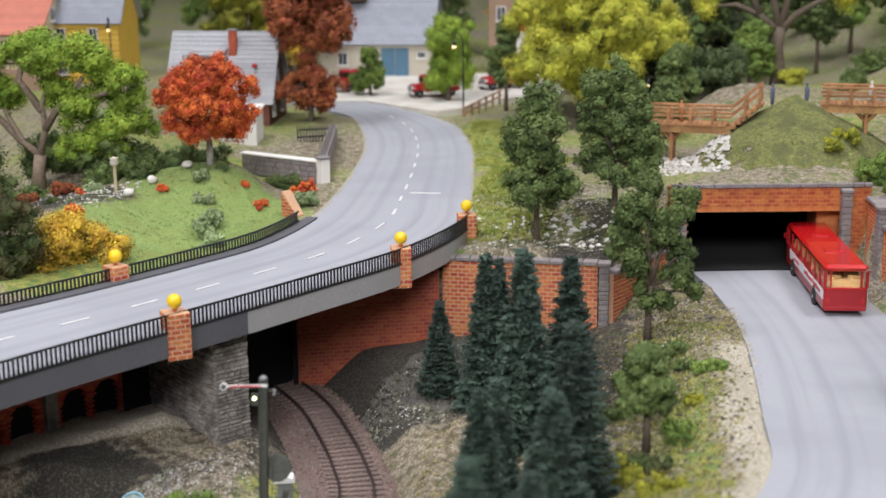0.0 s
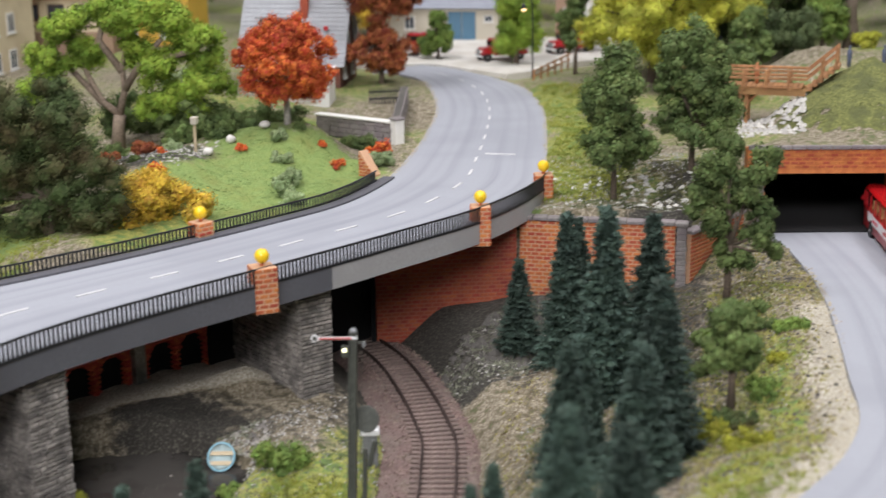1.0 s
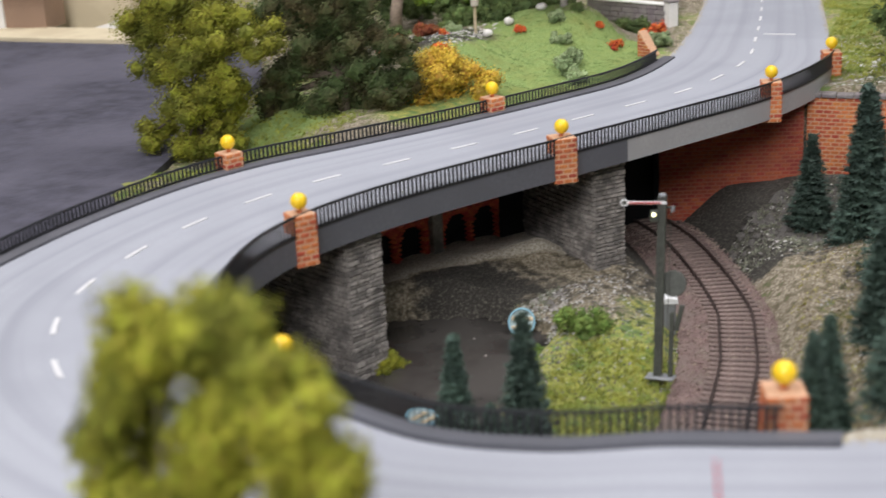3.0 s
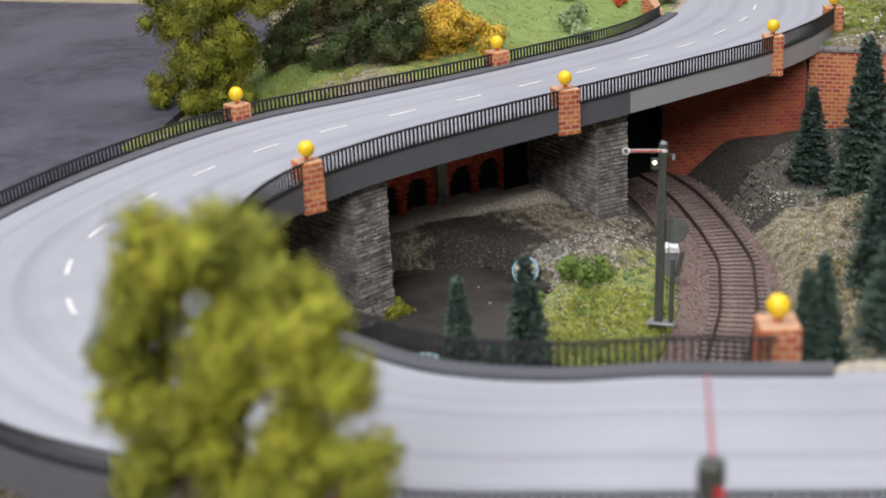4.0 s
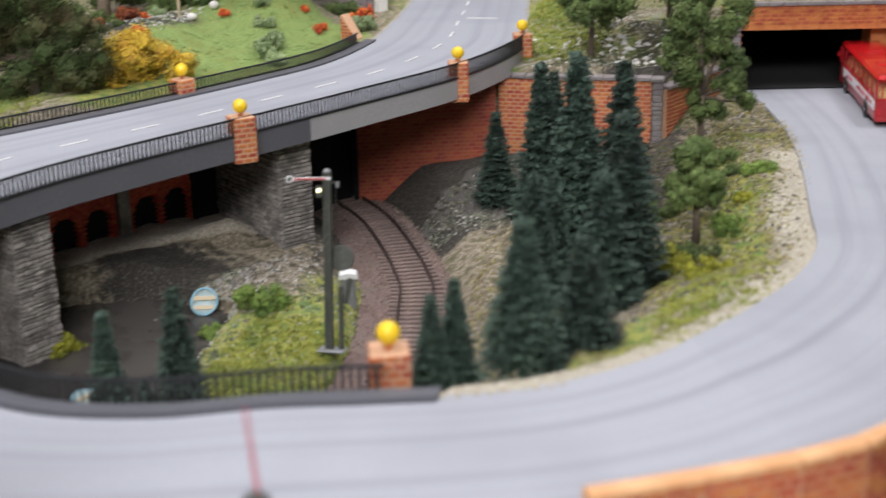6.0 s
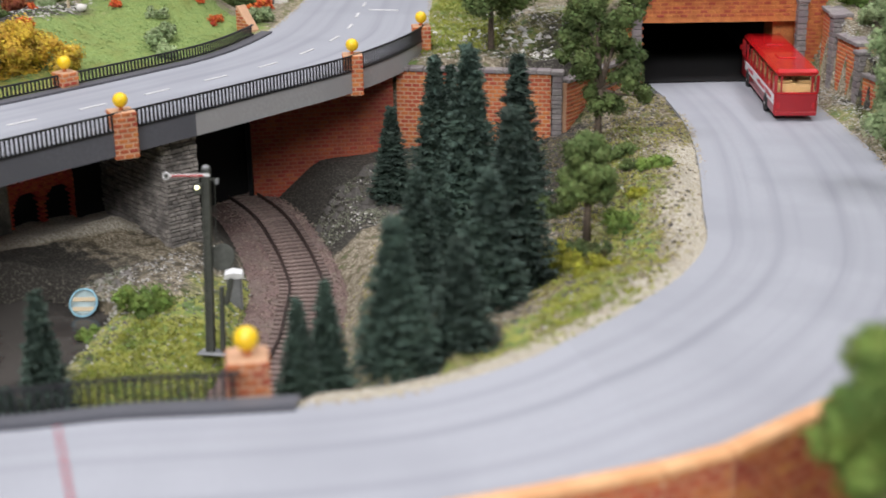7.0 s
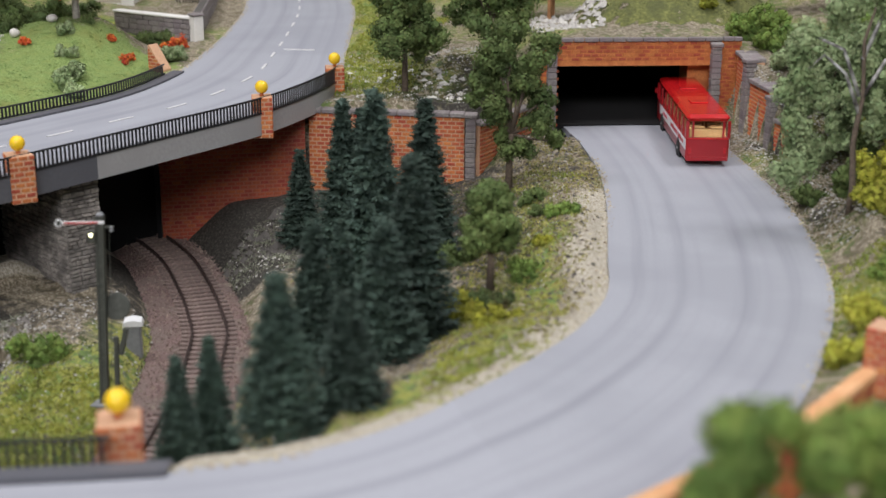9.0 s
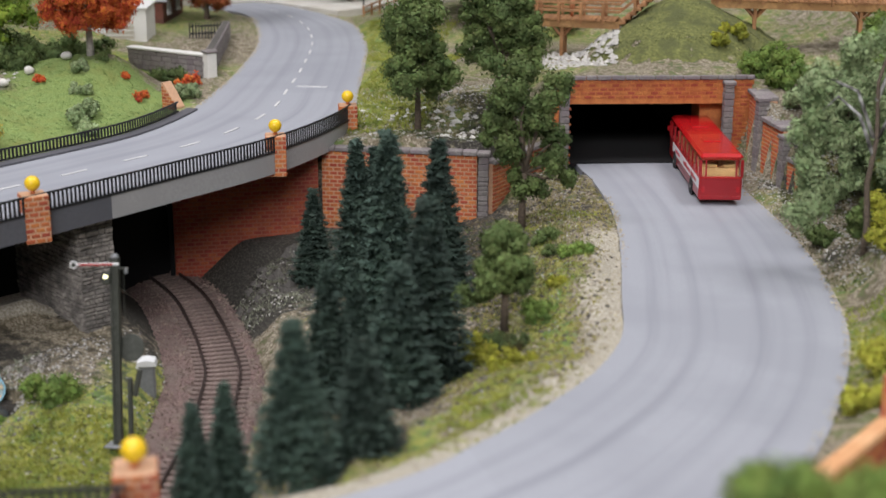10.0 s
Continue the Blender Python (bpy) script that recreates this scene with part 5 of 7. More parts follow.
for x in (0.018, 0.045, 0.072, 0.1):
    rows = [[Vector((x + dx, 0.0145 * math.cos(a), 0.0335 + 0.0121 * math.sin(a) - 0.002 * (1 - x / 0.127))) for a in np.linspace(0, 2 * math.pi, 33)[:-1]] for dx in (-0.0006, 0.0006)]
    part("tank_band", ribbon(bmesh.new(), rows), TANK, lorry)
part("catwalk", box((0.008, -0.004, 0.0440), (0.118, 0.004, 0.0462), bevel=0.0004), TANK, lorry, "grey catwalk on the tank")
for x in (0.025, 0.06, 0.1):
    part("manhole", lathe(bmesh.new(), [(0.0036, 0.0455), (0.0036, 0.0475), (0.003, 0.0482)], 16, Matrix.Translation((x, 0, 0))), TANK, lorry)
part("chassis", box((0.002, -0.0085, 0.0135), (0.124, 0.0085, 0.0215), bevel=0.0006), RED_PAINT, lorry, "red chassis frame")
for side in (-1, 1):
    y = side * 0.0125
    part("mudguard", box((0.004, y - 0.0028, 0.0118), (0.046, y + 0.0028, 0.0155), bevel=0.001), RED_PAINT, lorry, "red mudguard")
    part("side_guard", box((0.052, y - 0.0010, 0.0090), (0.085, y + 0.0010, 0.0125), bevel=0.0004), RED_PAINT, lorry)
    for x in (0.011, 0.025, 0.039):
        wheel(lorry, x, y, 0.0056, 0.0044, side)
    print_bars(lorry, [(0.012, 0.060, 0.0285, 0.0297)], RED_PAINT, side * 0.0140, side, "red_stripe")
    rng, x = random.Random(9), 0.016
    while x < 0.052:
        w = rng.uniform(0.0018, 0.003)
        print_bars(lorry, [(x, x + w, 0.0316, 0.0358)], BLUE_GREY, side * 0.0141, side)
        x += w + 0.0006
    part("ladder", box((0.0005, side * 0.004 - 0.0004, 0.018), (0.0012, side * 0.004 + 0.0004, 0.044)), TANK, lorry)
part("rear_pipe", tube(bmesh.new(), [(0.003, -0.008, 0.014), (-0.004, -0.008, 0.0125), (-0.008, -0.008, 0.012)], [0.0012, 0.0012, 0.0018], 8), RED_PAINT, lorry, "red outlet pipe")
part("rear_bar", box((-0.0008, -0.013, 0.0072), (0.001, 0.013, 0.0095), bevel=0.0003), RED_PAINT, lorry)
tractor = part("cab", box((0.0245, -0.0143, 0.0180), (0.0475, 0.0143, 0.0400), bevel=0.0022), NAVY, lorry, "navy blue cab", at=Matrix.Translation((0.106, 0, 0)) @ pose(0, 0, 0, 0, 0, 6))
part("wind_deflector", prism(bmesh.new(), [(0.026, 0.0398), (0.044, 0.0398), (0.036, 0.0455), (0.026, 0.0475)], -0.0125, 0.0125), NAVY, tractor)
part("windscreen", box((0.0472, -0.0125, 0.0275), (0.0478, 0.0125, 0.0370), bevel=0.0002), DARK_GLASS, tractor, "dark windscreen")
part("bumper", box((0.0265, -0.0146, 0.0050), (0.0485, 0.0146, 0.0182), bevel=0.0016), RED_PAINT, tractor, "red front bumper and steps")
part("frame", box((-0.020, -0.0065, 0.0100), (0.027, 0.0065, 0.0150), bevel=0.0005), RED_PAINT, tractor)
part("grille", box((0.0474, -0.0085, 0.0195), (0.0482, 0.0085, 0.0262), bevel=0.0002), BLACK, tractor)
for side in (-1, 1):
    part("side_window", box((0.034, side * 0.0143 - 0.0002, 0.0285), (0.0445, side * 0.0143 + 0.0002, 0.0365)), DARK_GLASS, tractor)
    part("side_skirt", box((-0.008, side * 0.0130 - 0.0014, 0.0055), (0.026, side * 0.0130 + 0.0014, 0.0135), bevel=0.0006), RED_PAINT, tractor)
    part("headlight", box((0.0483, side * 0.0105 - 0.0022, 0.0095), (0.0489, side * 0.0105 + 0.0022, 0.0120)), LAMP_CLEAR, tractor)
    part("mirror", box((0.0455, side * 0.0164 - 0.0010, 0.0275), (0.0470, side * 0.0164 + 0.0010, 0.0345), bevel=0.0003), NAVY, tractor)
    tip = pose(0.106, 0, 0, 0, 0, 6) @ Vector((0.0395, side * 0.0122, 0))
    wheel(lorry, tip.x, tip.y, 0.0058, 0.0044, side)
    tip = pose(0.106, 0, 0, 0, 0, 6) @ Vector((-0.012, side * 0.0122, 0))
    wheel(lorry, tip.x, tip.y, 0.0058, 0.0052, side)


def old_truck(name, at, label, tail, group="red vehicles in the village"):
    """A small rounded fire engine or van: x forwards."""
    ob = thing(name, at, label, "truck", group)
    red = BUS_RED
    part("bonnet", box((0.012, -0.0085, 0.0060), (0.0285, 0.0085, 0.0160), bevel=0.003), red, ob)
    part("cab", box((-0.004, -0.0115, 0.0060), (0.0130, 0.0115, 0.0260), bevel=0.0025), red, ob)
    part("windscreen", box((0.0126, -0.0095, 0.0175), (0.0134, 0.0095, 0.0235)), DARK_GLASS, ob)
    part("body", box((-0.032, -0.0125, 0.0055), (-0.0045, 0.0125, tail), bevel=0.0018), red, ob)
    part("bumper", box((0.028, -0.011, 0.0045), (0.0295, 0.011, 0.0070), bevel=0.0005), WHITE, ob, "white bumper")
    part("grille", box((0.0282, -0.005, 0.0075), (0.0290, 0.005, 0.0145), bevel=0.0003), GREY_PLASTIC, ob)
    for side in (-1, 1):
        part("side_window", box((0.000, side * 0.0115 - 0.0002, 0.0175), (0.0105, side * 0.0115 + 0.0002, 0.0235)), DARK_GLASS, ob)
        part("headlight", lathe(bmesh.new(), [(0.0018, 0), (0.0014, 0.0012)], 12, pose(0.0285, side * 0.0075, 0.0120, 0, 90)), LAMP_CLEAR, ob)
        part("mudguard", box((0.0165, side * 0.0105 - 0.0025, 0.0085), (0.0275, side * 0.0105 + 0.0025, 0.0122), bevel=0.0012), red, ob)
        part("side_stripe", box((-0.030, side * 0.0125 - 0.0002, 0.0120), (-0.006, side * 0.0125 + 0.0002, 0.0135)), WHITE, ob)
        for x in (0.0215, -0.021):
            wheel(ob, x, side * 0.0105, 0.0052, 0.0036, side)
    return ob


YARD = 0.1215
old_truck("fire_engine", pose(-0.309, 1.722, YARD, 0, 0, 215), "red old-fashioned fire engine with a long bonnet", 0.020)
old_truck("fire_engine", pose(-0.420, 1.765, YARD, 0, 0, 250), "red old-fashioned fire engine half hidden by a tree", 0.024)
old_truck("fire_engine", pose(-0.236, 1.80, YARD, 0, 0, 225), "red fire engine with pale stripes beside the dark tree", 0.027)
old_truck("red_van", pose(-0.475, 1.375, 0.132, 0, 0, 20), "red van parked beside the white garage", 0.024)
# ---- village ----
WALL_CREAM = mat("cream_render", (0.60, 0.52, 0.36), 0.85, vary=0.08, grain=500, blotch=25, second=(0.52, 0.44, 0.30))
WALL_YELLOW = mat("yellow_boarding", (0.62, 0.40, 0.06), 0.8, vary=0.12, grain=300, blotch=40)
WALL_WHITE = mat("white_render", (0.72, 0.71, 0.68), 0.8, vary=0.06, grain=400, blotch=30)
WALL_BROWN = mat("brown_render", (0.30, 0.20, 0.14), 0.85, vary=0.15, grain=400)
WALL_GREYBEIGE = mat("beige_grey_render", (0.50, 0.46, 0.38), 0.85, vary=0.08, grain=400, blotch=30)
ROOF_GREY = mat("pale_grey_slates", (0.31, 0.32, 0.34), 0.75, vary=0.1, grain=400, blotch=60, island=0.14)
ROOF_SLATE = mat("blue_grey_slates", (0.27, 0.29, 0.34), 0.7, vary=0.12, grain=400, blotch=60, island=0.14)
ROOF_RED = mat("faded_red_tiles", (0.55, 0.19, 0.15), 0.8, vary=0.12, grain=400, blotch=60, island=0.14)
FRAME_WHITE = mat("white_window_frame", (0.72, 0.72, 0.70), 0.6, vary=0.05, grain=300)
TIMBER = mat("dark_brown_timber", (0.07, 0.045, 0.035), 0.8, vary=0.3, grain=300)
DOOR_BLUE = mat("blue_grey_door_paint", (0.075, 0.17, 0.26), 0.6, vary=0.15, grain=300)
YARD_WHITE = mat("pale_yard_gravel", (0.62, 0.60, 0.56), 0.9, vary=0.12, grain=700, blotch=30, second=(0.52, 0.49, 0.44))
PANE_DARK = mat("dark_window_glass", (0.045, 0.055, 0.07), 0.12, vary=0.2, grain=100, bump=0)
WOOD = mat("orange_brown_wood", (0.37, 0.185, 0.082), 0.65, vary=0.25, grain=350, blotch=70, second=(0.26, 0.12, 0.05), island=0.3)


def window(parent, at, wide, high, bars=1, glass=PANE_DARK, frame_mat=FRAME_WHITE):
    """A framed window on a wall: x along it, z up, -y outwards, from its sill's middle."""
    e = max(0.0007, wide * 0.09)
    bm = bmesh.new()
    for lo, hi in (((-wide / 2, -0.0012, 0), (wide / 2, 0, e)), ((-wide / 2, -0.0012, high - e), (wide / 2, 0, high)), ((-wide / 2, -0.0012, e), (-wide / 2 + e, 0, high - e)), ((wide / 2 - e, -0.0012, e), (wide / 2, 0, high - e))):
        block(bm, lo, hi)
    for k in range(bars):
        x = -wide / 2 + wide * (k + 1) / (bars + 1)
        block(bm, (x - e * 0.3, -0.0011, e), (x + e * 0.3, 0, high - e))
    ob = part("window", bm, frame_mat, parent, at=at)
    part("pane", box((-wide / 2 + e, -0.0006, e), (wide / 2 - e, -0.0002, high - e)), glass, ob)
    part("sill", box((-wide / 2 - e, -0.0022, -e), (wide / 2 + e, 0, 0)), frame_mat, ob)
    return ob


def house(name, at, label, size, eave, ridge, wall, roof, over=0.006, category="house", rows=16, gable_wall=None):
    """A gabled house with its ridge along x; its foot's middle is at the pose."""
    w, d = size[0] / 2, size[1] / 2
    ob = thing(name, at, label, category)
    part("wall", prism(bmesh.new(), [(-d, -0.01), (d, -0.01), (d, eave), (0, ridge - 0.002), (-d, eave)], -w, w, pose(0, 0, 0, 0, 0, 90)), wall, ob)
    slope = math.hypot(d + over, (ridge - eave) * (d + over) / d)
    tilt = math.degrees(math.atan2(ridge - eave, d))
    for side in (-1, 1):
        m = pose(0, 0, ridge, 0, 0, 0 if side < 0 else 180) @ pose(0, 0, 0, tilt)
        plate = part("roof", box((-w - over, -slope, -0.0016), (w + over, 0, 0)), roof, ob, at=m)
        for r in range(rows):
            y = -slope * (r + 1) / rows
            bm = box((-w - over, y - 0.0004, 0.0001), (w + over, y + slope / rows, 0.0004))
            for v in bm.verts:
                v.co.z += 0.0007 if v.co.y < y + 0.001 and v.co.z > 0 else 0
            part("tile_course", bm, roof, plate)
    part("ridge", tube(bmesh.new(), [(-w - over, 0, ridge + 0.0002), (w + over, 0, ridge + 0.0002)], [0.0011, 0.0011], 8), roof, ob)
    return ob


BRICK_DARK = mat("dark_red_brown_brick", (0.17, 0.062, 0.045), 0.85, vary=0.25, grain=700, blotch=60, second=(0.11, 0.05, 0.04))
# grey-roofed brick house with a white garage
g = house("house", pose(-0.491, 1.505, 0.119, 0, 0, 4), "brick house with a pale grey slate roof and red chimney", (0.106, 0.085), 0.036, 0.098, BRICK_DARK, ROOF_GREY)
bm = box((-0.004, -0.004, 0.07), (0.004, 0.004, 0.101), bevel=0.0004)
chimney = part("chimney", bm, BRICK_RED, g, "dull red brick chimney", at=Matrix.Translation((0.010, -0.013, 0)))
part("chimney_cap", box((-0.0048, -0.0048, 0.101), (0.0048, 0.0048, 0.1025), bevel=0.0004), COPING, chimney)
dormer = part("dormer", box((-0.034, -0.034, 0.05), (0.002, -0.008, 0.0815)), ROOF_GREY, g, "wide pale dormer")
part("dormer_roof", box((-0.036, -0.038, 0.0815), (0.004, 0.0, 0.0835), pose(0, 0, 0, 6)), ROOF_GREY, dormer)
for y, z, s in ((-0.02, 0.012, 0.015), (0.018, 0.012, 0.015), (0.0, 0.046, 0.013)):
    window(g, pose(0.0531, y, z, 0, 0, 90), s * 0.8, s, 1)
for a, b in (((-0.0425, 0.036), (0.0425, 0.036)), ((-0.02, 0.036), (-0.02, 0.068)), ((0.02, 0.036), (0.02, 0.068)), ((-0.034, 0.037), (-0.012, 0.075)), ((0.034, 0.037), (0.012, 0.075))):
    part("timber", tube(bmesh.new(), [(0.0534, a[0], a[1]), (0.0534, b[0], b[1])], [0.0011, 0.0011], 4), TIMBER, g)
part("skylight", box((0.034, -0.0305, 0.0600), (0.038, -0.0255, 0.0635), pose(0, 0, 0.004, 0)), RED_PAINT, g)
window(g, pose(-0.02, -0.0426, 0.012), 0.016, 0.016, 2)
window(g, pose(0.03, -0.0426, 0.012), 0.012, 0.016, 1)
garage = thing("garage", pose(-0.440, 1.362, 0.117, 0, 0, 10), "white flat-roofed garage beside the brick house", "garage")
part("wall", box((-0.026, -0.022, -0.01), (0.026, 0.03, 0.037)), WALL_WHITE, garage)
part("roof", box((-0.028, -0.024, 0.037), (0.028, 0.032, 0.0395), bevel=0.0005), FRAME_WHITE, garage)
part("door", box((-0.012, -0.0228, 0), (0.014, -0.0218, 0.024)), WALL_GREYBEIGE, garage)
for k in range(5):
    part("door_rib", box((-0.012, -0.0233, 0.0035 + k * 0.0045), (0.014, -0.0228, 0.0045 + k * 0.0045)), FRAME_WHITE, garage)

# red-roofed house, yellow house
h = house("house", pose(-0.985, 1.80, 0.115, 0, 0, 8), "cream half-timbered house with a faded red tile roof", (0.30, 0.15), 0.078, 0.128, WALL_CREAM, ROOF_RED)
part("plinth", box((-0.152, -0.077, -0.005), (0.152, 0.077, 0.03)), WALL_BROWN, h, "brown plinth")
for k in range(8):
    window(h, pose(-0.125 + k * 0.034, -0.0752, 0.046), 0.022, 0.02, 2, frame_mat=TIMBER)
part("timber", box((-0.151, -0.0765, 0.036), (0.151, -0.0752, 0.0385)), TIMBER, h)
window(h, pose(0.1503, -0.01, 0.085, 0, 0, 90), 0.02, 0.018, 1)
window(h, pose(0.1503, -0.035, 0.045, 0, 0, 90), 0.018, 0.02, 1)
window(h, pose(0.1503, 0.03, 0.045, 0, 0, 90), 0.018, 0.02, 1)
y = house("house", pose(-0.812, 1.87, 0.112, 0, 0, 5), "yellow boarded house with a blue-grey slate roof", (0.112, 0.09), 0.092, 0.15, WALL_YELLOW, ROOF_SLATE)
for k in range(12):
    part("board_joint", box((-0.0565, -0.0456, 0.006 + k * 0.007), (0.0565, -0.0451, 0.0066 + k * 0.007)), TIMBER, y)
for x, z in ((0.022, 0.058), (-0.022, 0.058), (0.022, 0.016), (-0.022, 0.016)):
    window(y, pose(x, -0.0458, z), 0.013, 0.02, 1)

# shed with blue doors, and a tall brown house behind the hedge
s = house("fire_station", pose(-0.425, 1.965, 0.119, 0, 0, 4), "beige shed with blue double doors and a grey slate roof", (0.15, 0.11), 0.052, 0.12, WALL_GREYBEIGE, ROOF_SLATE, category="shed")
for x in (-0.0095, 0.0095):
    part("door", box((0.026 + x - 0.009, -0.0566, 0), (0.026 + x + 0.009, -0.0551, 0.040)), DOOR_BLUE, s, "blue door leaf")
part("lintel", box((0.005, -0.0572, 0.040), (0.047, -0.0551, 0.0425)), WALL_GREYBEIGE, s)
window(s, pose(0.062, -0.0552, 0.026), 0.012, 0.009, 1)
window(s, pose(-0.045, -0.0552, 0.016), 0.014, 0.018, 1)
bm = box((-0.014, -0.02, 0.10), (0.014, 0.02, 0.155), bevel=0.0006)
part("roof_tower", bm, TIMBER, s, "dark boarded roof tower", at=Matrix.Translation((-0.03, -0.015, 0)))
b = house("house", pose(-0.262, 2.02, 0.119, 0, 0, 2), "tall narrow purple-brown house behind the hedge", (0.034, 0.08), 0.13, 0.17, WALL_BROWN, ROOF_SLATE)
for x, z in ((0.0, 0.02), (0.0, 0.07)):
    window(b, pose(x, -0.0403, z), 0.013, 0.02, 1)
kiosk = thing("fair_stall", pose(-0.215, 2.0, 0.12, 0, 0, 0), "red, yellow and green striped stall", "stall")
part("counter", box((-0.025, -0.02, -0.002), (0.025, 0.02, 0.055)), WALL_WHITE, kiosk)
for k, m in enumerate((RED_PAINT, WALL_YELLOW, LEAF_BRIGHT)):
    part("awning_stripe", box((-0.028, -0.026, 0.0555 + k * 0.014), (0.028, 0.02, 0.069 + k * 0.014), bevel=0.001), m, kiosk)

# dark road, forecourt and long building at the edge of the layout
lot = [(-0.525, 0.62), (-0.545, 0.72), (-0.585, 0.88), (-0.63, 1.06), (-0.70, 1.19), (-0.95, 1.19), (-1.5, 1.2), (-1.5, 0.2), (-0.60, 0.30), (-0.53, 0.5)]
bm = bmesh.new()
top = [bm.verts.new((px, py, 0.094)) for px, py in lot]
low = [bm.verts.new((px, py, 0.075)) for px, py in lot]
bm.faces.new(top)
for k in range(len(lot)):
    j = (k + 1) % len(lot)
    bm.faces.new((top[j], top[k], low[k], low[j]))
bmesh.ops.recalc_face_normals(bm, faces=bm.faces[:])
bmesh.ops.triangulate(bm, faces=[f for f in bm.faces if len(f.verts) > 4])
solid("pavement", bm, DARK_ROAD, "dark purple-grey asphalt of a wide yard", "pavement", kind="structure")
solid("pavement_strip", box((-1.5, 1.192, 0.075), (-0.70, 1.25, 0.0985), bevel=0.001), WALL_CREAM, "pale beige pavement along the yard", "pavement", kind="structure")
pale = solid("forecourt", box((-0.93, 1.255, 0.08), (-0.60, 1.62, 0.0975)), YARD_WHITE, "pale grey forecourt", "pavement", kind="structure")
long_house = thing("long_building", pose(-1.03, 1.40, 0.096, 0, 0, 6), "cream building with brown garage doors", "house")
part("wall", box((-0.30, -0.10, -0.01), (0.10, 0.10, 0.11)), WALL_CREAM, long_house)
part("roof", box((-0.305, -0.105, 0.11), (0.105, 0.105, 0.116), bevel=0.001), ROOF_SLATE, long_house)
for x in (-0.20, -0.12, -0.04):
    part("garage_door", box((x - 0.03, -0.1015, 0), (x + 0.03, -0.1, 0.048)), WALL_BROWN, long_house, "brown garage door")
for k in range(5):
    window(long_house, pose(-0.25 + k * 0.07, -0.1002, 0.066), 0.022, 0.024, 1)
annex = thing("kiosk", pose(-1.02, 1.262, 0.098, 0, 0, 8), "small brown and white flat-roofed kiosk", "kiosk")
part("wall", box((-0.035, -0.022, -0.002), (0.035, 0.022, 0.034)), WALL_BROWN, annex)
part("front", box((-0.036, -0.0235, 0), (-0.012, -0.022, 0.034)), WALL_WHITE, annex)
part("roof", box((-0.039, -0.027, 0.034), (0.039, 0.026, 0.0375), bevel=0.0006), WALL_GREYBEIGE, annex)

flats = thing("apartment_house", pose(-1.02, 1.595, 0.0975, 0, 0, 5), "cream apartment house with white balconies", "house")
part("wall", box((-0.14, -0.07, -0.004), (0.13, 0.07, 0.16)), WALL_CREAM, flats)
part("roof", box((-0.145, -0.075, 0.16), (0.135, 0.075, 0.166), bevel=0.001), ROOF_RED, flats)
for z in (0.018, 0.062, 0.106):
    for k in range(6):
        window(flats, pose(-0.115 + k * 0.045, -0.0702, z), 0.02, 0.024, 1)
    for k in range(3):
        ledge = part("balcony", box((-0.112 + k * 0.09, -0.086, z - 0.006), (-0.052 + k * 0.09, -0.0701, z - 0.003)), WALL_WHITE, flats, "white balcony")
        part("parapet", box((-0.112 + k * 0.09, -0.0875, z - 0.006), (-0.052 + k * 0.09, -0.0860, z + 0.008)), WALL_WHITE, ledge)
    window(flats, pose(0.1302, 0.0, z, 0, 0, 90), 0.02, 0.024, 1)
    window(flats, pose(0.1302, -0.045, z, 0, 0, 90), 0.02, 0.024, 1)

# village yard
bm = bmesh.new()
lot = [(-0.44, 1.66), (-0.38, 1.675), (-0.335, 1.64), (-0.28, 1.60), (-0.255, 1.63), (-0.235, 1.70), (-0.16, 1.76), (-0.13, 1.95), (-0.5, 1.95), (-0.52, 1.72)]
top = [bm.verts.new((px, py, 0.1215)) for px, py in lot]
low = [bm.verts.new((px, py, 0.105)) for px, py in lot]
bm.faces.new(top)
for k in range(len(lot)):
    j = (k + 1) % len(lot)
    bm.faces.new((top[j], top[k], low[k], low[j]))
bmesh.ops.recalc_face_normals(bm, faces=bm.faces[:])
solid("yard", bm, YARD_WHITE, "pale gravel yard of the village", "yard", kind="structure")


def stone_fence(a, b, z, high, label, coping=True):
    length, at = math.dist(a, b), facing(a, b, z)
    ob = thing("garden_wall", at, label, "wall", "garden walls")
    part("core", box((0, 0.0006, -0.012), (length, 0.0064, high)), STONE_JOINT, ob)
    rng, v = random.Random(int(length * 1e4)), 0.0
    while v < high - 0.001:
        h, u = min(rng.uniform(0.003, 0.0048), high - v), 0.0
        while u < length - 0.0005:
            w = min(rng.uniform(0.006, 0.013), length - u)
            part("stone", box((u + 0.0002, -rng.uniform(0, 0.0007), v + 0.0002), (u + w - 0.0002, 0.007 + rng.uniform(0, 0.0006), v + h - 0.0002), bevel=0.0004), COPING, ob)
            u += w
        v += h
    if coping:
        part("coping", box((-0.001, -0.001, high), (length + 0.001, 0.008, high + 0.002), bevel=0.0005), WALL_WHITE, ob, "whitish coping")
    return ob


stone_fence((-0.390, 1.235), (-0.309, 1.202), 0.118, 0.017, "low grey stone garden wall with a whitish coping")
stone_fence((-0.307, 1.212), (-0.345, 1.40), 0.118, 0.019, "low grey stone garden wall along the road", coping=False)
pil = thing("gate_pillar", pose(-0.307, 1.204, 0.116, 0, 0, -45), "pale stone gate pillar", "pillar")
part("shaft", box((-0.0045, -0.0045, 0), (0.0045, 0.0045, 0.0225), bevel=0.0004), WALL_WHITE, pil)
part("cap", box((-0.0055, -0.0055, 0.0225), (0.0055, 0.0055, 0.0245), bevel=0.0005), COPING, pil)
fence = thing("picket_fence", facing((-0.378, 1.372), (-0.35, 1.385), 0.121), "black picket fence round the tree", "fence")
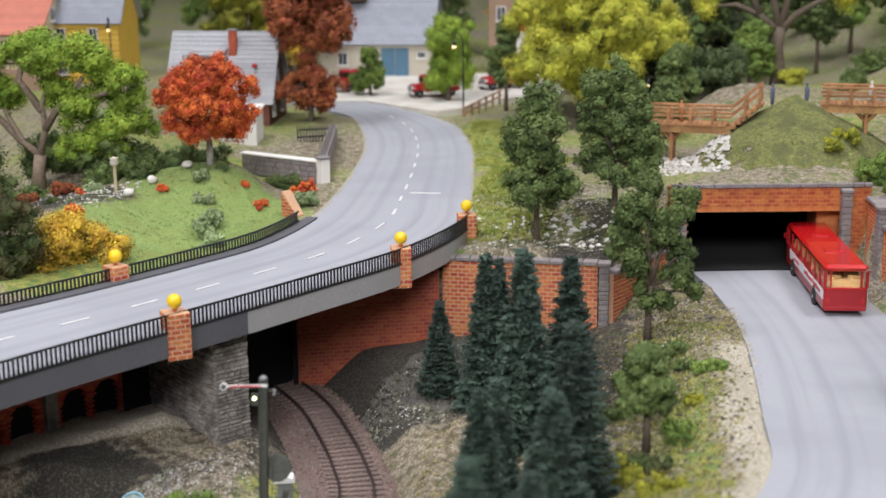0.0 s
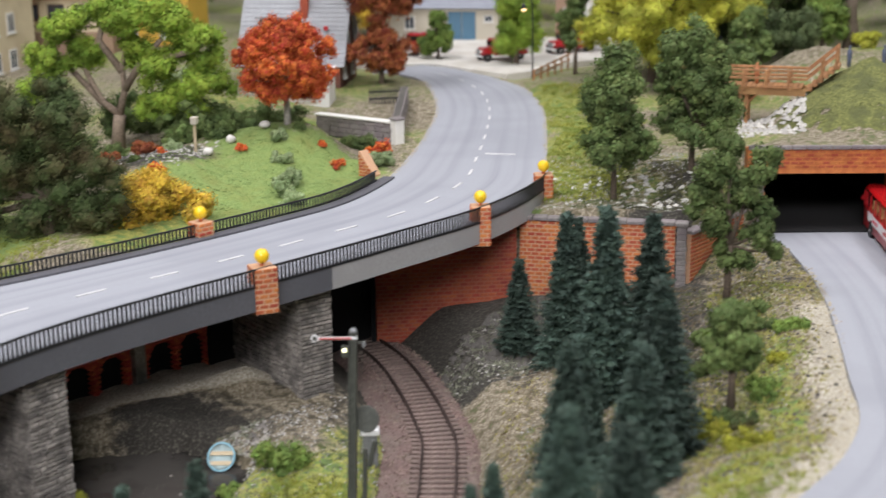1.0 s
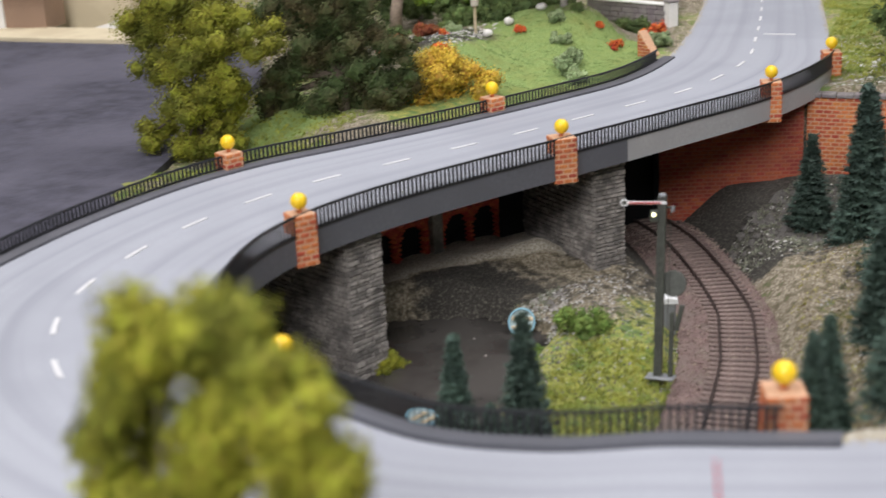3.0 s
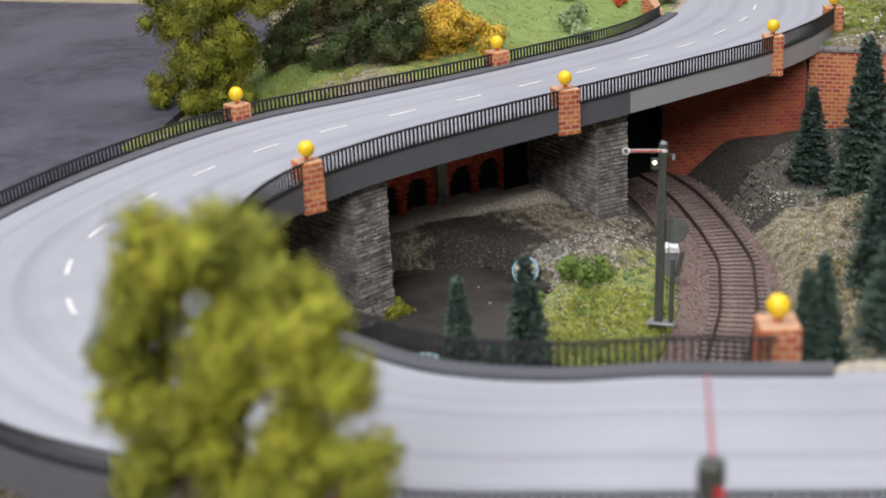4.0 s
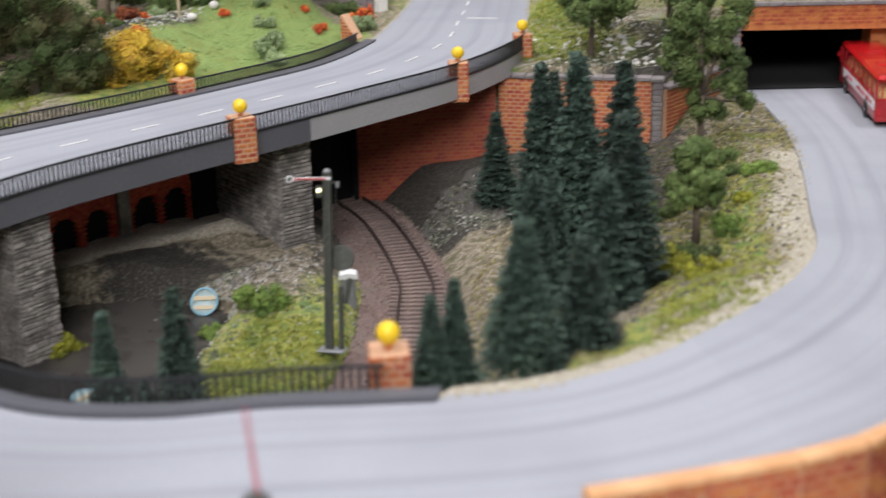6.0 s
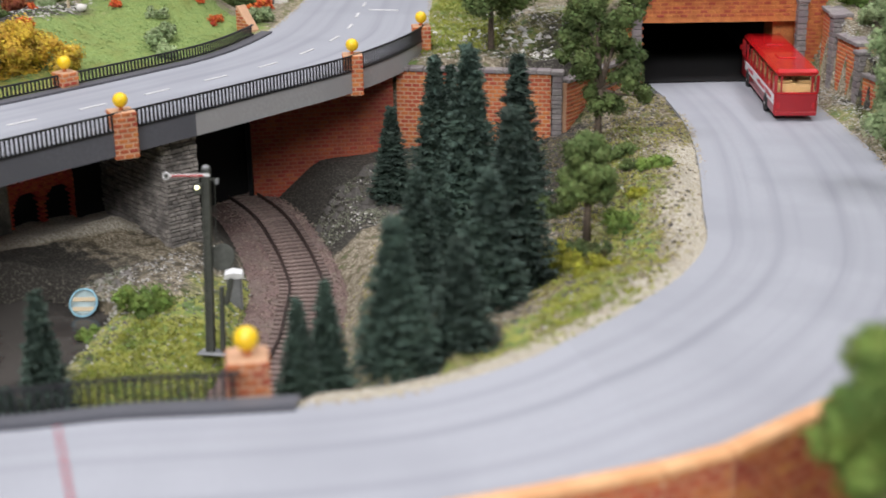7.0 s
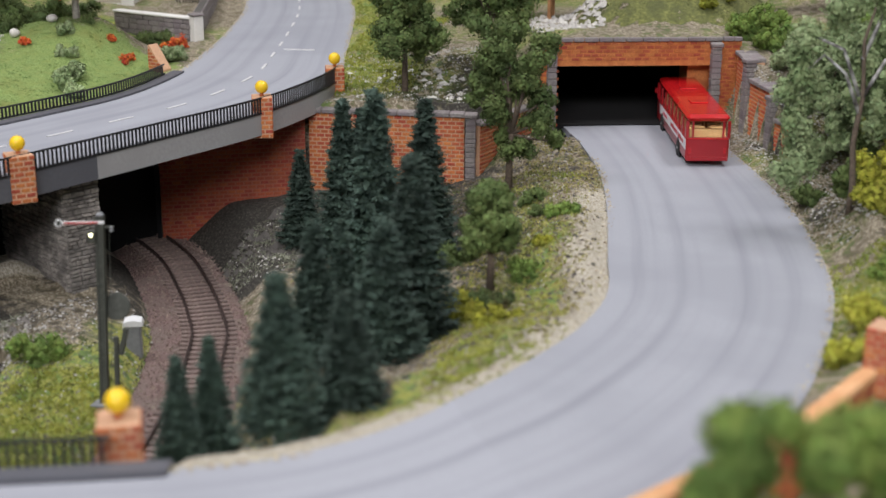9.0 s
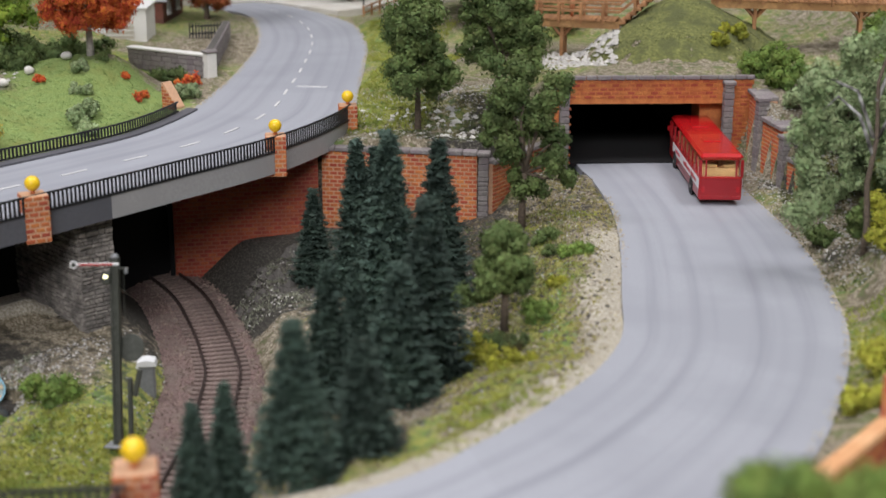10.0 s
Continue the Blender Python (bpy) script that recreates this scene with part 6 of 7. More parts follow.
for lo, hi in (((0, 0, 0.006), (0.031, 0.0008, 0.0075)), ((0, 0, 0.013), (0.031, 0.0008, 0.0145))):
    part("rail", box(lo, hi), BLACK, fence)
for k in range(11):
    part("picket", box((k * 0.003, -0.0006, -0.003), (k * 0.003 + 0.0012, 0.0, 0.0175)), BLACK, fence)

wedge = thing("end_pillar", pose(-0.297, 1.071, 0.119, 0, 0, -25), "orange brick end pillar with a sloping top", "pillar")
part("core", prism(bmesh.new(), [(-0.0056, -0.009), (0.0086, -0.009), (0.0086, 0.001), (-0.0040, 0.0185), (-0.0056, 0.0185)], -0.0045, 0.0045), MORTAR, wedge)
brick_skin("bricks", wedge, BRICK, Matrix.Translation((-0.0056, -0.0045, -0.009)), 0.0142, 0.0275, (0.0044, 0.00185), 0.0006, 0.0004, lambda u, v: v > 0.027 - max(0, u - 0.0016) * 1.39)


def street_lamp(at, high, label, arm=0.010):
    ob = thing("street_lamp", at, label, "street lamp", "street lamps of the village")
    bm = tube(bmesh.new(), [(0, 0, -0.002), (0, 0, high * 0.2), (0, 0, high * 0.88), (-arm * 0.25, 0, high * 0.97), (-arm * 0.7, 0, high), (-arm, 0, high * 0.95), (-arm, 0, high * 0.88)], [0.0011, 0.0009, 0.0008, 0.0007, 0.0007, 0.0007, 0.0007], 8)
    part("pole", bm, BLACK, ob, "black curved pole")
    part("shade", lathe(bmesh.new(), [(0.0008, 0.002), (0.0022, 0), (0.0028, -0.004)], 14, Matrix.Translation((-arm, 0, high * 0.88))), BLACK, ob)
    part("bulb", lathe(bmesh.new(), [(0.0024, -0.0035), (0.0026, -0.005), (0.0012, -0.0066)], 14, Matrix.Translation((-arm, 0, high * 0.88))), GLOW_WARM, ob, "lit warm bulb")


GLOW_WARM = bpy.data.materials.new("warm_lamp_light")
GLOW_WARM.use_nodes = True
GLOW_WARM.node_tree.nodes["Principled BSDF"].inputs["Emission Color"].default_value = (1.0, 0.62, 0.25, 1)
GLOW_WARM.node_tree.nodes["Principled BSDF"].inputs["Emission Strength"].default_value = 3.0
street_lamp(pose(-0.2505, 1.600, 0.1205, 0, 0, 0), 0.089, "black curved street lamp with a lit bulb beside the road")
street_lamp(pose(-0.725, 1.74, 0.118), 0.094, "black street lamp beside the yellow house", 0.002)
street_lamp(pose(-0.040, 1.46, 0.126), 0.058, "black street lamp behind the trees", 0.002)

rail_fence = thing("wooden_fence", facing((-0.242, 1.555), (-0.222, 1.70), 0.121), "low orange wooden fence along the slope", "fence")
for k in range(6):
    part("post", box((k * 0.028 - 0.001, -0.001, -0.006), (k * 0.028 + 0.001, 0.001, 0.013), bevel=0.0002), WOOD, rail_fence)
for z in (0.005, 0.011):
    part("rail", box((-0.002, -0.002, z), (0.144, -0.001, z + 0.0018), bevel=0.0002), WOOD, rail_fence)

# ---- wooden footbridges ----
def footbridge(at, length, label, stairs=0.0, trestles=(0.02,)):
    ob = thing("footbridge", at, label, "footbridge", "wooden footbridges")
    for yy in (-0.012, 0.010):
        part("beam", box((0, yy, -0.0075), (length, yy + 0.002, -0.0015)), WOOD, ob)
        for z in (0.0055, 0.0120):
            part("handrail", box((0, yy, z), (length, yy + 0.0018, z + 0.0022), bevel=0.0003), WOOD, ob)
        for x in np.arange(0.004, length, 0.0185):
            part("post", box((x, yy - 0.0008, -0.004), (x + 0.0024, yy + 0.0022, 0.0135), bevel=0.0003), WOOD, ob)
    for x in np.arange(0, length - 0.003, 0.0042):
        part("plank", box((x, -0.0135, -0.0015), (x + 0.0038, 0.0135, 0), bevel=0.0002), WOOD, ob)
    for x in trestles:
        for yy in (-0.010, 0.008):
            part("trestle_leg", box((x, yy, -0.040), (x + 0.003, yy + 0.003, -0.0015), bevel=0.0003), WOOD, ob)
            for way in (-1, 1):
                part("brace", tube(bmesh.new(), [(x + 0.0015, yy + 0.0015, -0.016), (x + 0.0015 + way * 0.011, yy + 0.0015, -0.004)], [0.0012, 0.0012], 4), WOOD, ob)
    if stairs:
        n = 6
        for k in range(n):
            part("step", box((length + k * 0.0042, -0.0125, k * 0.0037 - 0.003), (length + k * 0.0042 + 0.005, 0.0125, k * 0.0037), bevel=0.0003), WOOD, ob)
        for yy in (-0.012, 0.010):
            for z in (0.0055, 0.0120):
                part("stair_rail", prism(bmesh.new(), [(length, z), (length + 0.024, z + 0.021), (length + 0.024, z + 0.0232), (length, z + 0.0022)], yy, yy + 0.0018), WOOD, ob)
            for k in (0.012, 0.0235):
                part("post", box((length + k - 0.001, yy - 0.0008, k * 0.85 - 0.004), (length + k + 0.0012, yy + 0.0022, k * 0.87 + 0.0135), bevel=0.0003), WOOD, ob)
    return ob


footbridge(pose(-0.075, 1.262, 0.1685, 0, 0, -6), 0.112, "orange-brown wooden footbridge with a stair over the stony gully", 0.02, (0.062,))
footbridge(pose(0.110, 1.262, 0.1865, 0, 0, -3), 0.19, "orange-brown wooden footbridge on trestles beside the mound", 0, (0.035, 0.12))

# small figures and animals of the layout as plain shapes
FIG_BLUE, FIG_WHITE, FIG_SKIN = mat("blue_grey_figure", (0.10, 0.12, 0.18), 0.7), mat("white_figure", (0.7, 0.68, 0.64), 0.7), mat("orange_figure", (0.55, 0.22, 0.1), 0.7)


def figurine(x, y, z, material, label):
    bm = lathe(bmesh.new(), [(0.0016, 0), (0.0022, 0.006), (0.0026, 0.012), (0.0024, 0.015), (0.0009, 0.0165), (0.0014, 0.018), (0.0012, 0.0195), (0.0004, 0.0203)], 10, pose(x, y, z) @ Matrix.Diagonal((0.8, 0.8, 0.9, 1)))
    solid("figurine", bm, material, label, "figurine", "figurines", smooth=True)


figurine(-0.005, 1.257, 0.1685, FIG_SKIN, "plain orange figurine on the footbridge")
figurine(0.070, 1.262, 0.183, FIG_BLUE, "plain blue figurine on the mound")
figurine(0.098, 1.262, 0.184, FIG_BLUE, "plain blue-grey figurine on the mound")
figurine(0.150, 1.260, 0.1865, FIG_WHITE, "plain white figurine on the footbridge")
figurine(0.180, 1.260, 0.1865, FIG_SKIN, "plain orange figurine on the footbridge")


def lump(name, x, y, z, s, material, label, category, squash=0.7, group=""):
    bm = bmesh.new()
    bmesh.ops.create_icosphere(bm, subdivisions=2, radius=s)
    rng = random.Random(int(x * 1e5))
    ph = rng.uniform(0, 6)
    for v in bm.verts:
        v.co *= 1 + 0.18 * math.sin(v.co.x / s * 2.3 + ph) * math.cos(v.co.y / s * 2.9 + ph)
        v.co.z *= squash
    bmesh.ops.transform(bm, matrix=pose(x, y, z, 0, 0, rng.uniform(0, 360)), verts=bm.verts)
    return solid(name, bm, material, label, category, group, smooth=True)


for x, y in ((-0.392, 1.105), (-0.410, 1.075), (-0.418, 1.045)):
    z = float(ground_height(x, y))
    lump("white_figure", x, y, z + 0.003, 0.0042, FIG_WHITE, "small plain white figure on the lawn", "figurine", 0.8, "white figures on the lawn")
sign = thing("garden_post", pose(-0.428, 1.045, float(ground_height(-0.428, 1.045)) - 0.002), "pale wooden garden post with a small lantern", "post")
part("post", box((-0.0009, -0.0009, 0), (0.0009, 0.0009, 0.024)), PALE_WOOD, sign)
part("lantern", box((-0.0026, -0.0026, 0.024), (0.0026, 0.0026, 0.030), bevel=0.0006), WALL_GREYBEIGE, sign)

# foreground: brick parapet, crossing post
PARAPET = [(-0.024, 0.345), (0.006, 0.361), (0.032, 0.376), (0.050, 0.389), (0.074, 0.416), (0.101, 0.446), (0.119, 0.474), (0.137, 0.504)]
PARAPET_CAP = mat("pale_orange_cap", (0.72, 0.42, 0.22), 0.8, vary=0.15, grain=500, blotch=60, second=(0.62, 0.32, 0.15))
for k, (a, b) in enumerate(zip(PARAPET, PARAPET[1:])):
    ob = thing("parapet", facing(b, a), "orange brick parapet wall beside the road", "wall", "parapets along the road")
    w = math.dist(a, b)
    part("core", box((-0.0005, 0, 0.05), (w + 0.0005, 0.0045, 0.1370)), MORTAR, ob)
    brick_skin("bricks", ob, BRICK, Matrix.Translation((0, 0, 0.098)), w, 0.0390, (0.0060, 0.0026), 0.0006, 0.0005, seed=k + 20)
    brick_skin("bricks", ob, BRICK, pose(w, 0.0045, 0.098, 0, 0, 180), w, 0.0390, (0.0060, 0.0026), 0.0006, 0.0005, seed=k + 40)
    part("cap", prism(bmesh.new(), [(-0.0010, 0.1370), (0.0056, 0.1370), (0.0052, 0.1390), (0.0023, 0.1398), (-0.0006, 0.1390)], 0, w, pose(w, 0, 0, 0, 0, 90)), PARAPET_CAP, ob, "pale orange cap")
post = thing("parapet_pillar", pose(0.1515, 0.541, 0.0, 0, 0, 62), "orange brick pillar at the end of the parapet", "pillar")
part("core", box((-0.006, -0.006, 0.09), (0.006, 0.006, 0.141), bevel=0.0004), MORTAR, post)
for side in range(4):
    brick_skin("bricks", post, BRICK, pose(0, 0, 0, 0, 0, 90 * side) @ Matrix.Translation((-0.006, -0.006, 0.09)), 0.012, 0.051, (0.0044, 0.00185), 0.0006, 0.0004, seed=side)
gate = thing("barrier_post", pose(-0.0995, 0.296, 0.03), "dark crossing post with a thin red and white rod", "barrier")
part("post", box((-0.0024, -0.0024, 0), (0.0024, 0.0024, 0.122), bevel=0.0006), MAST_GREY, gate)
part("head", box((-0.0032, -0.0032, 0.118), (0.0032, 0.0032, 0.126), bevel=0.001), MAST_GREY, gate)
part("rod", tube(bmesh.new(), [(0.001, 0.003, 0.112), (-0.0005, 0.003, 0.128), (-0.002, 0.003, 0.148)], [0.0007, 0.0006, 0.0004], 6), PINK_RED, gate, "thin faded red rod")
part("reflector", lathe(bmesh.new(), [(0.0016, 0), (0.0014, 0.0008)], 12, pose(0.0028, -0.0032, 0.119, 90)), RED_PAINT, gate)

# the hall behind
HALL = mat("dim_hall_wall", (0.05, 0.058, 0.052), 0.95, vary=0.1, grain=8, blotch=1.5, bump=0)
solid("backdrop", box((-4, 3.4, -1), (4, 3.5, 2.5)), HALL, "dim green-grey wall of the exhibition hall", "wall", kind="structure")
# ---- leafy trees ----
def at_ground(x, y):
    return float(ground_height(x, y)) - 0.001


def tall_tree(x, y, high, wide, seed, material=LEAF_DARK, label="dark green model tree with a straight trunk", count=9000):
    rng = random.Random(seed)
    blobs = []
    for _ in range(44):
        t = rng.uniform(0.0, 1)
        girth = wide * (1.05 - 0.75 * t) * (0.75 if t < 0.12 else 1)
        a, r = rng.uniform(0, 6.283), math.sqrt(rng.random())
        blobs.append((math.cos(a) * r * girth, math.sin(a) * r * girth, high * (0.30 + 0.68 * t), wide * rng.uniform(0.18, 0.40)))
    return leafy_tree("leafy_tree", x, y, at_ground(x, y), label, "tree", material, blobs, count, 0.0017, 0.0022, BARK, seed, "dark green trees")


tall_tree(-0.103, 1.035, 0.108, 0.033, 31, count=13000)
tall_tree(-0.050, 1.075, 0.106, 0.034, 32, count=14000)
blobs = [(0.000, 0, 0.030, 0.010), (0.010, 0, 0.026, 0.008), (0.018, 0, 0.040, 0.010), (0.020, 0.002, 0.055, 0.009), (-0.008, 0, 0.050, 0.012), (0.004, 0, 0.062, 0.013), (-0.014, 0.004, 0.066, 0.011), (0.010, -0.004, 0.074, 0.011), (-0.012, 0, 0.084, 0.011), (0.001, 0, 0.092, 0.011),
         (0.020, 0, 0.088, 0.010), (-0.006, 0.003, 0.102, 0.008), (0.026, 0, 0.030, 0.008), (-0.022, 0, 0.056, 0.007)]
leafy_tree("leafy_tree", -0.018, 0.918, 0.082, "green model tree with ragged foam foliage before the wall", "tree", LEAF_DARK, blobs, 11000, 0.0016, 0.0022, BARK, 33, "dark green trees")
leafy_tree("leafy_tree", -0.011, 0.728, 0.088, "small bushy dark green tree on two stems", "tree", LEAF_DARK, [(rx * 0.0085, ry * 0.009, 0.0265 + rz * 0.0125, 0.0068) for rx, ry, rz in ((-1, 0, 0), (1, 0, 0), (0, 1, 0.3), (0, -1, 0.2), (-0.6, 0, 1), (0.6, 0.2, 1), (0, 0, 1.3), (-0.9, -0.5, -0.6), (0.9, 0.3, -0.6), (0, -0.6, -0.5))], 8000, 0.0014, 0.0018, BARK, 34)


def bush(name, x, y, wide, high, material, label, seed, count=2500, leaf=0.0014, z=None, category="bush", squash=1.0):
    rng = random.Random(seed)
    blobs = [(rng.uniform(-1, 1) * wide * 0.7, rng.uniform(-1, 1) * wide * 0.7 * squash, high * rng.uniform(0.15, 0.75), wide * rng.uniform(0.3, 0.5)) for _ in range(9)]
    data = clump_mesh(name, blobs, count, leaf, material, seed)
    ob = tagged(new(name, data), label, category)
    ob.matrix_basis = pose(x, y, at_ground(x, y) if z is None else z)
    return ob


# left of the bridge
leafy_tree("maple", -0.375, 1.112, 0.149, "orange-red maple with a pale trunk on the lawn", "tree", LEAF_RED, round_blobs(0.080, 0.029, 0.041, 60, 0.0100, 41), 26000, 0.0013, 0.0026, BARK_GREY, 41, droop=0.4)
rust = [(b[0], b[1], b[2], b[3]) for b in round_blobs(0.064, 0.024, 0.036, 22, 0.0120, 42)] + [(b[0] + 0.004, b[1], b[2], b[3]) for b in round_blobs(0.16, 0.088, 0.043, 34, 0.0150, 43)]
leafy_tree("rust_tree", -0.396, 1.49, 0.119, "tall rust-brown tree in a fenced bed", "tree", LEAF_RUST, rust, 22000, 0.0021, 0.0026, BARK, 42, droop=0.5)
oak = thing("oak_tree", pose(-0.529, 1.12, 0.128), "bright green tree with a forked brown trunk", "tree")
limbs = [((0, 0, -0.01), (0.002, 0, 0.012), (0.004, 0, 0.024)), ((0.004, 0, 0.024), (-0.010, 0, 0.034), (-0.022, 0, 0.056), (-0.034, 0, 0.090)), ((0.004, 0, 0.024), (0.010, 0, 0.045), (0.009, 0, 0.066), (0.020, 0, 0.098)), ((0.010, 0, 0.045), (0.026, 0, 0.068), (0.046, 0, 0.088)),
         ((0.009, 0, 0.060), (-0.012, 0.004, 0.085), (-0.004, 0.004, 0.112)), ((0.026, 0, 0.068), (0.056, 0.004, 0.074), (0.078, 0, 0.080)), ((-0.010, 0, 0.034), (-0.030, 0.006, 0.050), (-0.046, 0.006, 0.066))]
for k, l in enumerate(limbs):
    wide = [0.0068, 0.0052, 0.0050] if not k else [0.0034, 0.0027, 0.0021, 0.0010][:len(l)]
    part("trunk" if not k else "limb", tube(bmesh.new(), l, wide, 8), BARK_PALE, oak, "" if k else "forked pale brown trunk", smooth=True)
rng, pads = random.Random(7), []
for x, z, r in ((-0.034, 0.100, 0.019), (-0.010, 0.112, 0.016), (0.020, 0.112, 0.019), (0.052, 0.102, 0.019), (0.080, 0.082, 0.018), (0.020, 0.076, 0.015), (0.048, 0.070, 0.017), (0.086, 0.052, 0.016), (0.055, 0.044, 0.015), (-0.026, 0.070, 0.014), (-0.048, 0.074, 0.017), (-0.056, 0.045, 0.017), (0.076, 0.030, 0.013), (0.035, 0.030, 0.013)):
    for _ in range(3):
        pads.append((x + rng.uniform(-0.6, 0.6) * r, rng.uniform(-0.9, 0.9) * r, z + rng.uniform(-0.35, 0.35) * r, r * rng.uniform(0.72, 1.0)))
crown = new("crown", clump_mesh("crown", pads, 36000, 0.0016, LEAF_BRIGHT, 44))
crown.parent = oak
dark = [(-0.055, 0, 0.012, 0.017), (-0.040, -0.01, 0.030, 0.017), (-0.015, 0, 0.016, 0.020), (0.012, 0, 0.018, 0.020), (0.034, 0, 0.020, 0.015), (-0.02, 0, 0.046, 0.020), (0.012, 0, 0.046, 0.018), (0.040, 0, 0.047, 0.012), (-0.042, 0, 0.066, 0.019), (-0.012, 0, 0.075, 0.022), (0.012, 0, 0.080, 0.016), (-0.03, 0, 0.090, 0.015), (0.004, 0, 0.098, 0.014), (-0.06, 0, 0.072, 0.012)]
leafy_tree("yew", -0.462, 0.868, 0.112, "dark green cut yew with brown patches", "tree", LEAF_YEW, [(x + dx, y + dy, z, r * 1.0) for x, y, z, r in dark for dx, dy in ((0, 0), (0.004, 0.010))], 42000, 0.0011, 0.004, BARK, 45)
lime = [(-0.008, 0, 0.012, 0.013), (0.018, 0, 0.018, 0.014), (-0.032, 0, 0.018, 0.012), (0.0, 0, 0.040, 0.018), (0.022, 0, 0.052, 0.016), (-0.022, 0, 0.066, 0.016), (0.006, 0, 0.078, 0.018), (0.026, 0, 0.092, 0.018), (-0.030, 0, 0.092, 0.016), (-0.006, 0, 0.108, 0.020), (0.048, 0, 0.086, 0.012), (0.018, 0, 0.122, 0.016), (-0.03, 0, 0.125, 0.014)]
leafy_tree("lime_tree", -0.552, 0.825, 0.088, "olive-yellow tree with drooping foam foliage", "tree", LEAF_OLIVE, [(x * 1.15, y + dy, z, r * 1.1) for x, y, z, r in lime for dy in (-0.008, 0.008)], 42000, 0.0011, 0.003, BARK, 46)
bush("golden_bush", -0.402, 0.905, 0.034, 0.032, LEAF_GOLD, "golden yellow bush beside the railing", 51, 8000)
bush("golden_bush", -0.435, 0.892, 0.016, 0.022, LEAF_MID, "green bush with pale flowers beside the railing", 52, 2500)
bush("ivy", -0.345, 1.005, 0.013, 0.014, LEAF_GREY, "dark grey-green climbing shrub on the lawn", 53, 2600, squash=2.2)
bush("ivy", -0.328, 0.975, 0.010, 0.010, LEAF_GREY, "dark grey-green climbing shrub on the lawn", 54, 1500)
bush("heather", -0.2935, 1.095, 0.013, 0.013, LEAF_GREY, "grey-green heather beside the road", 55, 2200)
bush("hedge_plant", -0.335, 1.175, 0.018, 0.012, LEAF_DARK, "low green hedge with red flowers by the wall", 56, 2000)
bush("hedge_plant", -0.31, 1.15, 0.012, 0.010, LEAF_RED, "low orange-red flowering plant by the wall", 57, 160)
for k, (x, y) in enumerate(((-0.445, 1.02), (-0.46, 1.0), (-0.43, 0.975), (-0.48, 0.975), (-0.395, 1.06), (-0.36, 1.10), (-0.34, 1.09), (-0.47, 1.05), (-0.325, 1.075))):
    bush("flower_bed", x, y, 0.004 + 0.002 * (k % 3), 0.006, (LEAF_RED, LEAF_DARK, LEAF_RED, LEAF_RUST)[k % 4], "small red flowering plants on the garden slope", 60 + k, 260, 0.0010)
for k, (x, y, w, h) in enumerate(((-0.47, 1.13, 0.04, 0.04), (-0.55, 1.06, 0.04, 0.05), (-0.43, 1.15, 0.03, 0.025), (-0.60, 1.12, 0.04, 0.06), (-0.52, 1.17, 0.04, 0.05), (-0.40, 1.17, 0.02, 0.02), (-0.51, 0.97, 0.025, 0.03))):
    bush("shrub", x, y, w, h, LEAF_DARK, "dark green shrub behind the garden", 75 + k, 3500)
bush("white_bush", -0.60, 1.42, 0.018, 0.03, LEAF_GREY, "pale flowering bush by the house", 80, 1500)

# behind: village trees and the wood on the slope
hedge = [(math.cos(a) * 0.016, math.sin(a) * 0.016, z, 0.016) for z in (0.026, 0.040, 0.054, 0.068, 0.082) for a in (0, 2.1, 4.2)]
leafy_tree("clipped_tree", -0.284, 1.69, 0.1215, "bright green clipped tree on a short trunk", "tree", LEAF_BRIGHT, hedge, 14000, 0.0019, 0.003, BARK, 81)
bigy = round_blobs(0.135, 0.035, 0.100, 64, 0.0200, 82)
leafy_tree("yellow_tree", -0.112, 1.51, 0.130, "large yellow-green tree with a spreading crown", "tree", LEAF_LIME, bigy, 62000, 0.0016, 0.004, BARK, 82)
for k, (x, y, high, wide, material) in enumerate(((-0.205, 1.62, 0.10, 0.026, LEAF_DARK), (0.0, 1.60, 0.15, 0.045, LEAF_DARK), (0.045, 1.66, 0.16, 0.04, LEAF_DARK), (-0.015, 1.46, 0.065, 0.026, LEAF_DARK), (-0.06, 1.75, 0.17, 0.05, LEAF_DARK), (0.14, 1.72, 0.15, 0.04, LEAF_DARK),
                                                  (-0.385, 1.72, 0.06, 0.022, LEAF_MID), (-0.16, 1.82, 0.18, 0.05, LEAF_DARK), (0.24, 1.78, 0.14, 0.045, LEAF_DARK), (0.33, 1.7, 0.13, 0.04, LEAF_MID))):
    tall_tree(x, y, high, wide, 90 + k, material, ("dark green tree on the wooded slope", "mid-green tree on the slope")[material is LEAF_MID], 6000)
for k, (x, y, high, wide, material) in enumerate(((-0.50, 1.82, 0.14, 0.045, LEAF_GOLD), (-0.62, 1.95, 0.15, 0.055, LEAF_OLIVE), (-0.70, 2.1, 0.16, 0.06, LEAF_MID), (-0.57, 2.0, 0.15, 0.05, LEAF_GOLD), (-0.40, 2.15, 0.17, 0.06, LEAF_DARK), (-0.15, 2.15, 0.18, 0.06, LEAF_DARK), (0.0, 2.0, 0.19, 0.06, LEAF_DARK), (0.15, 2.05, 0.2, 0.06, LEAF_DARK),
                                                  (0.3, 2.1, 0.2, 0.06, LEAF_DARK), (-0.9, 2.2, 0.17, 0.06, LEAF_DARK), (-1.1, 2.2, 0.17, 0.06, LEAF_DARK), (0.45, 2.0, 0.16, 0.06, LEAF_DARK), (-0.28, 2.25, 0.17, 0.06, LEAF_GOLD))):
    leafy_tree("far_tree", x, y, at_ground(x, y), {LEAF_GOLD: "golden autumn tree behind the houses", LEAF_OLIVE: "olive-green tree behind the houses"}.get(material, "green tree at the back of the layout"), "tree", material, round_blobs(high, 0.04, wide, 22, wide * 0.36, 120 + k), 5000, 0.0030, 0.004, BARK, 120 + k)
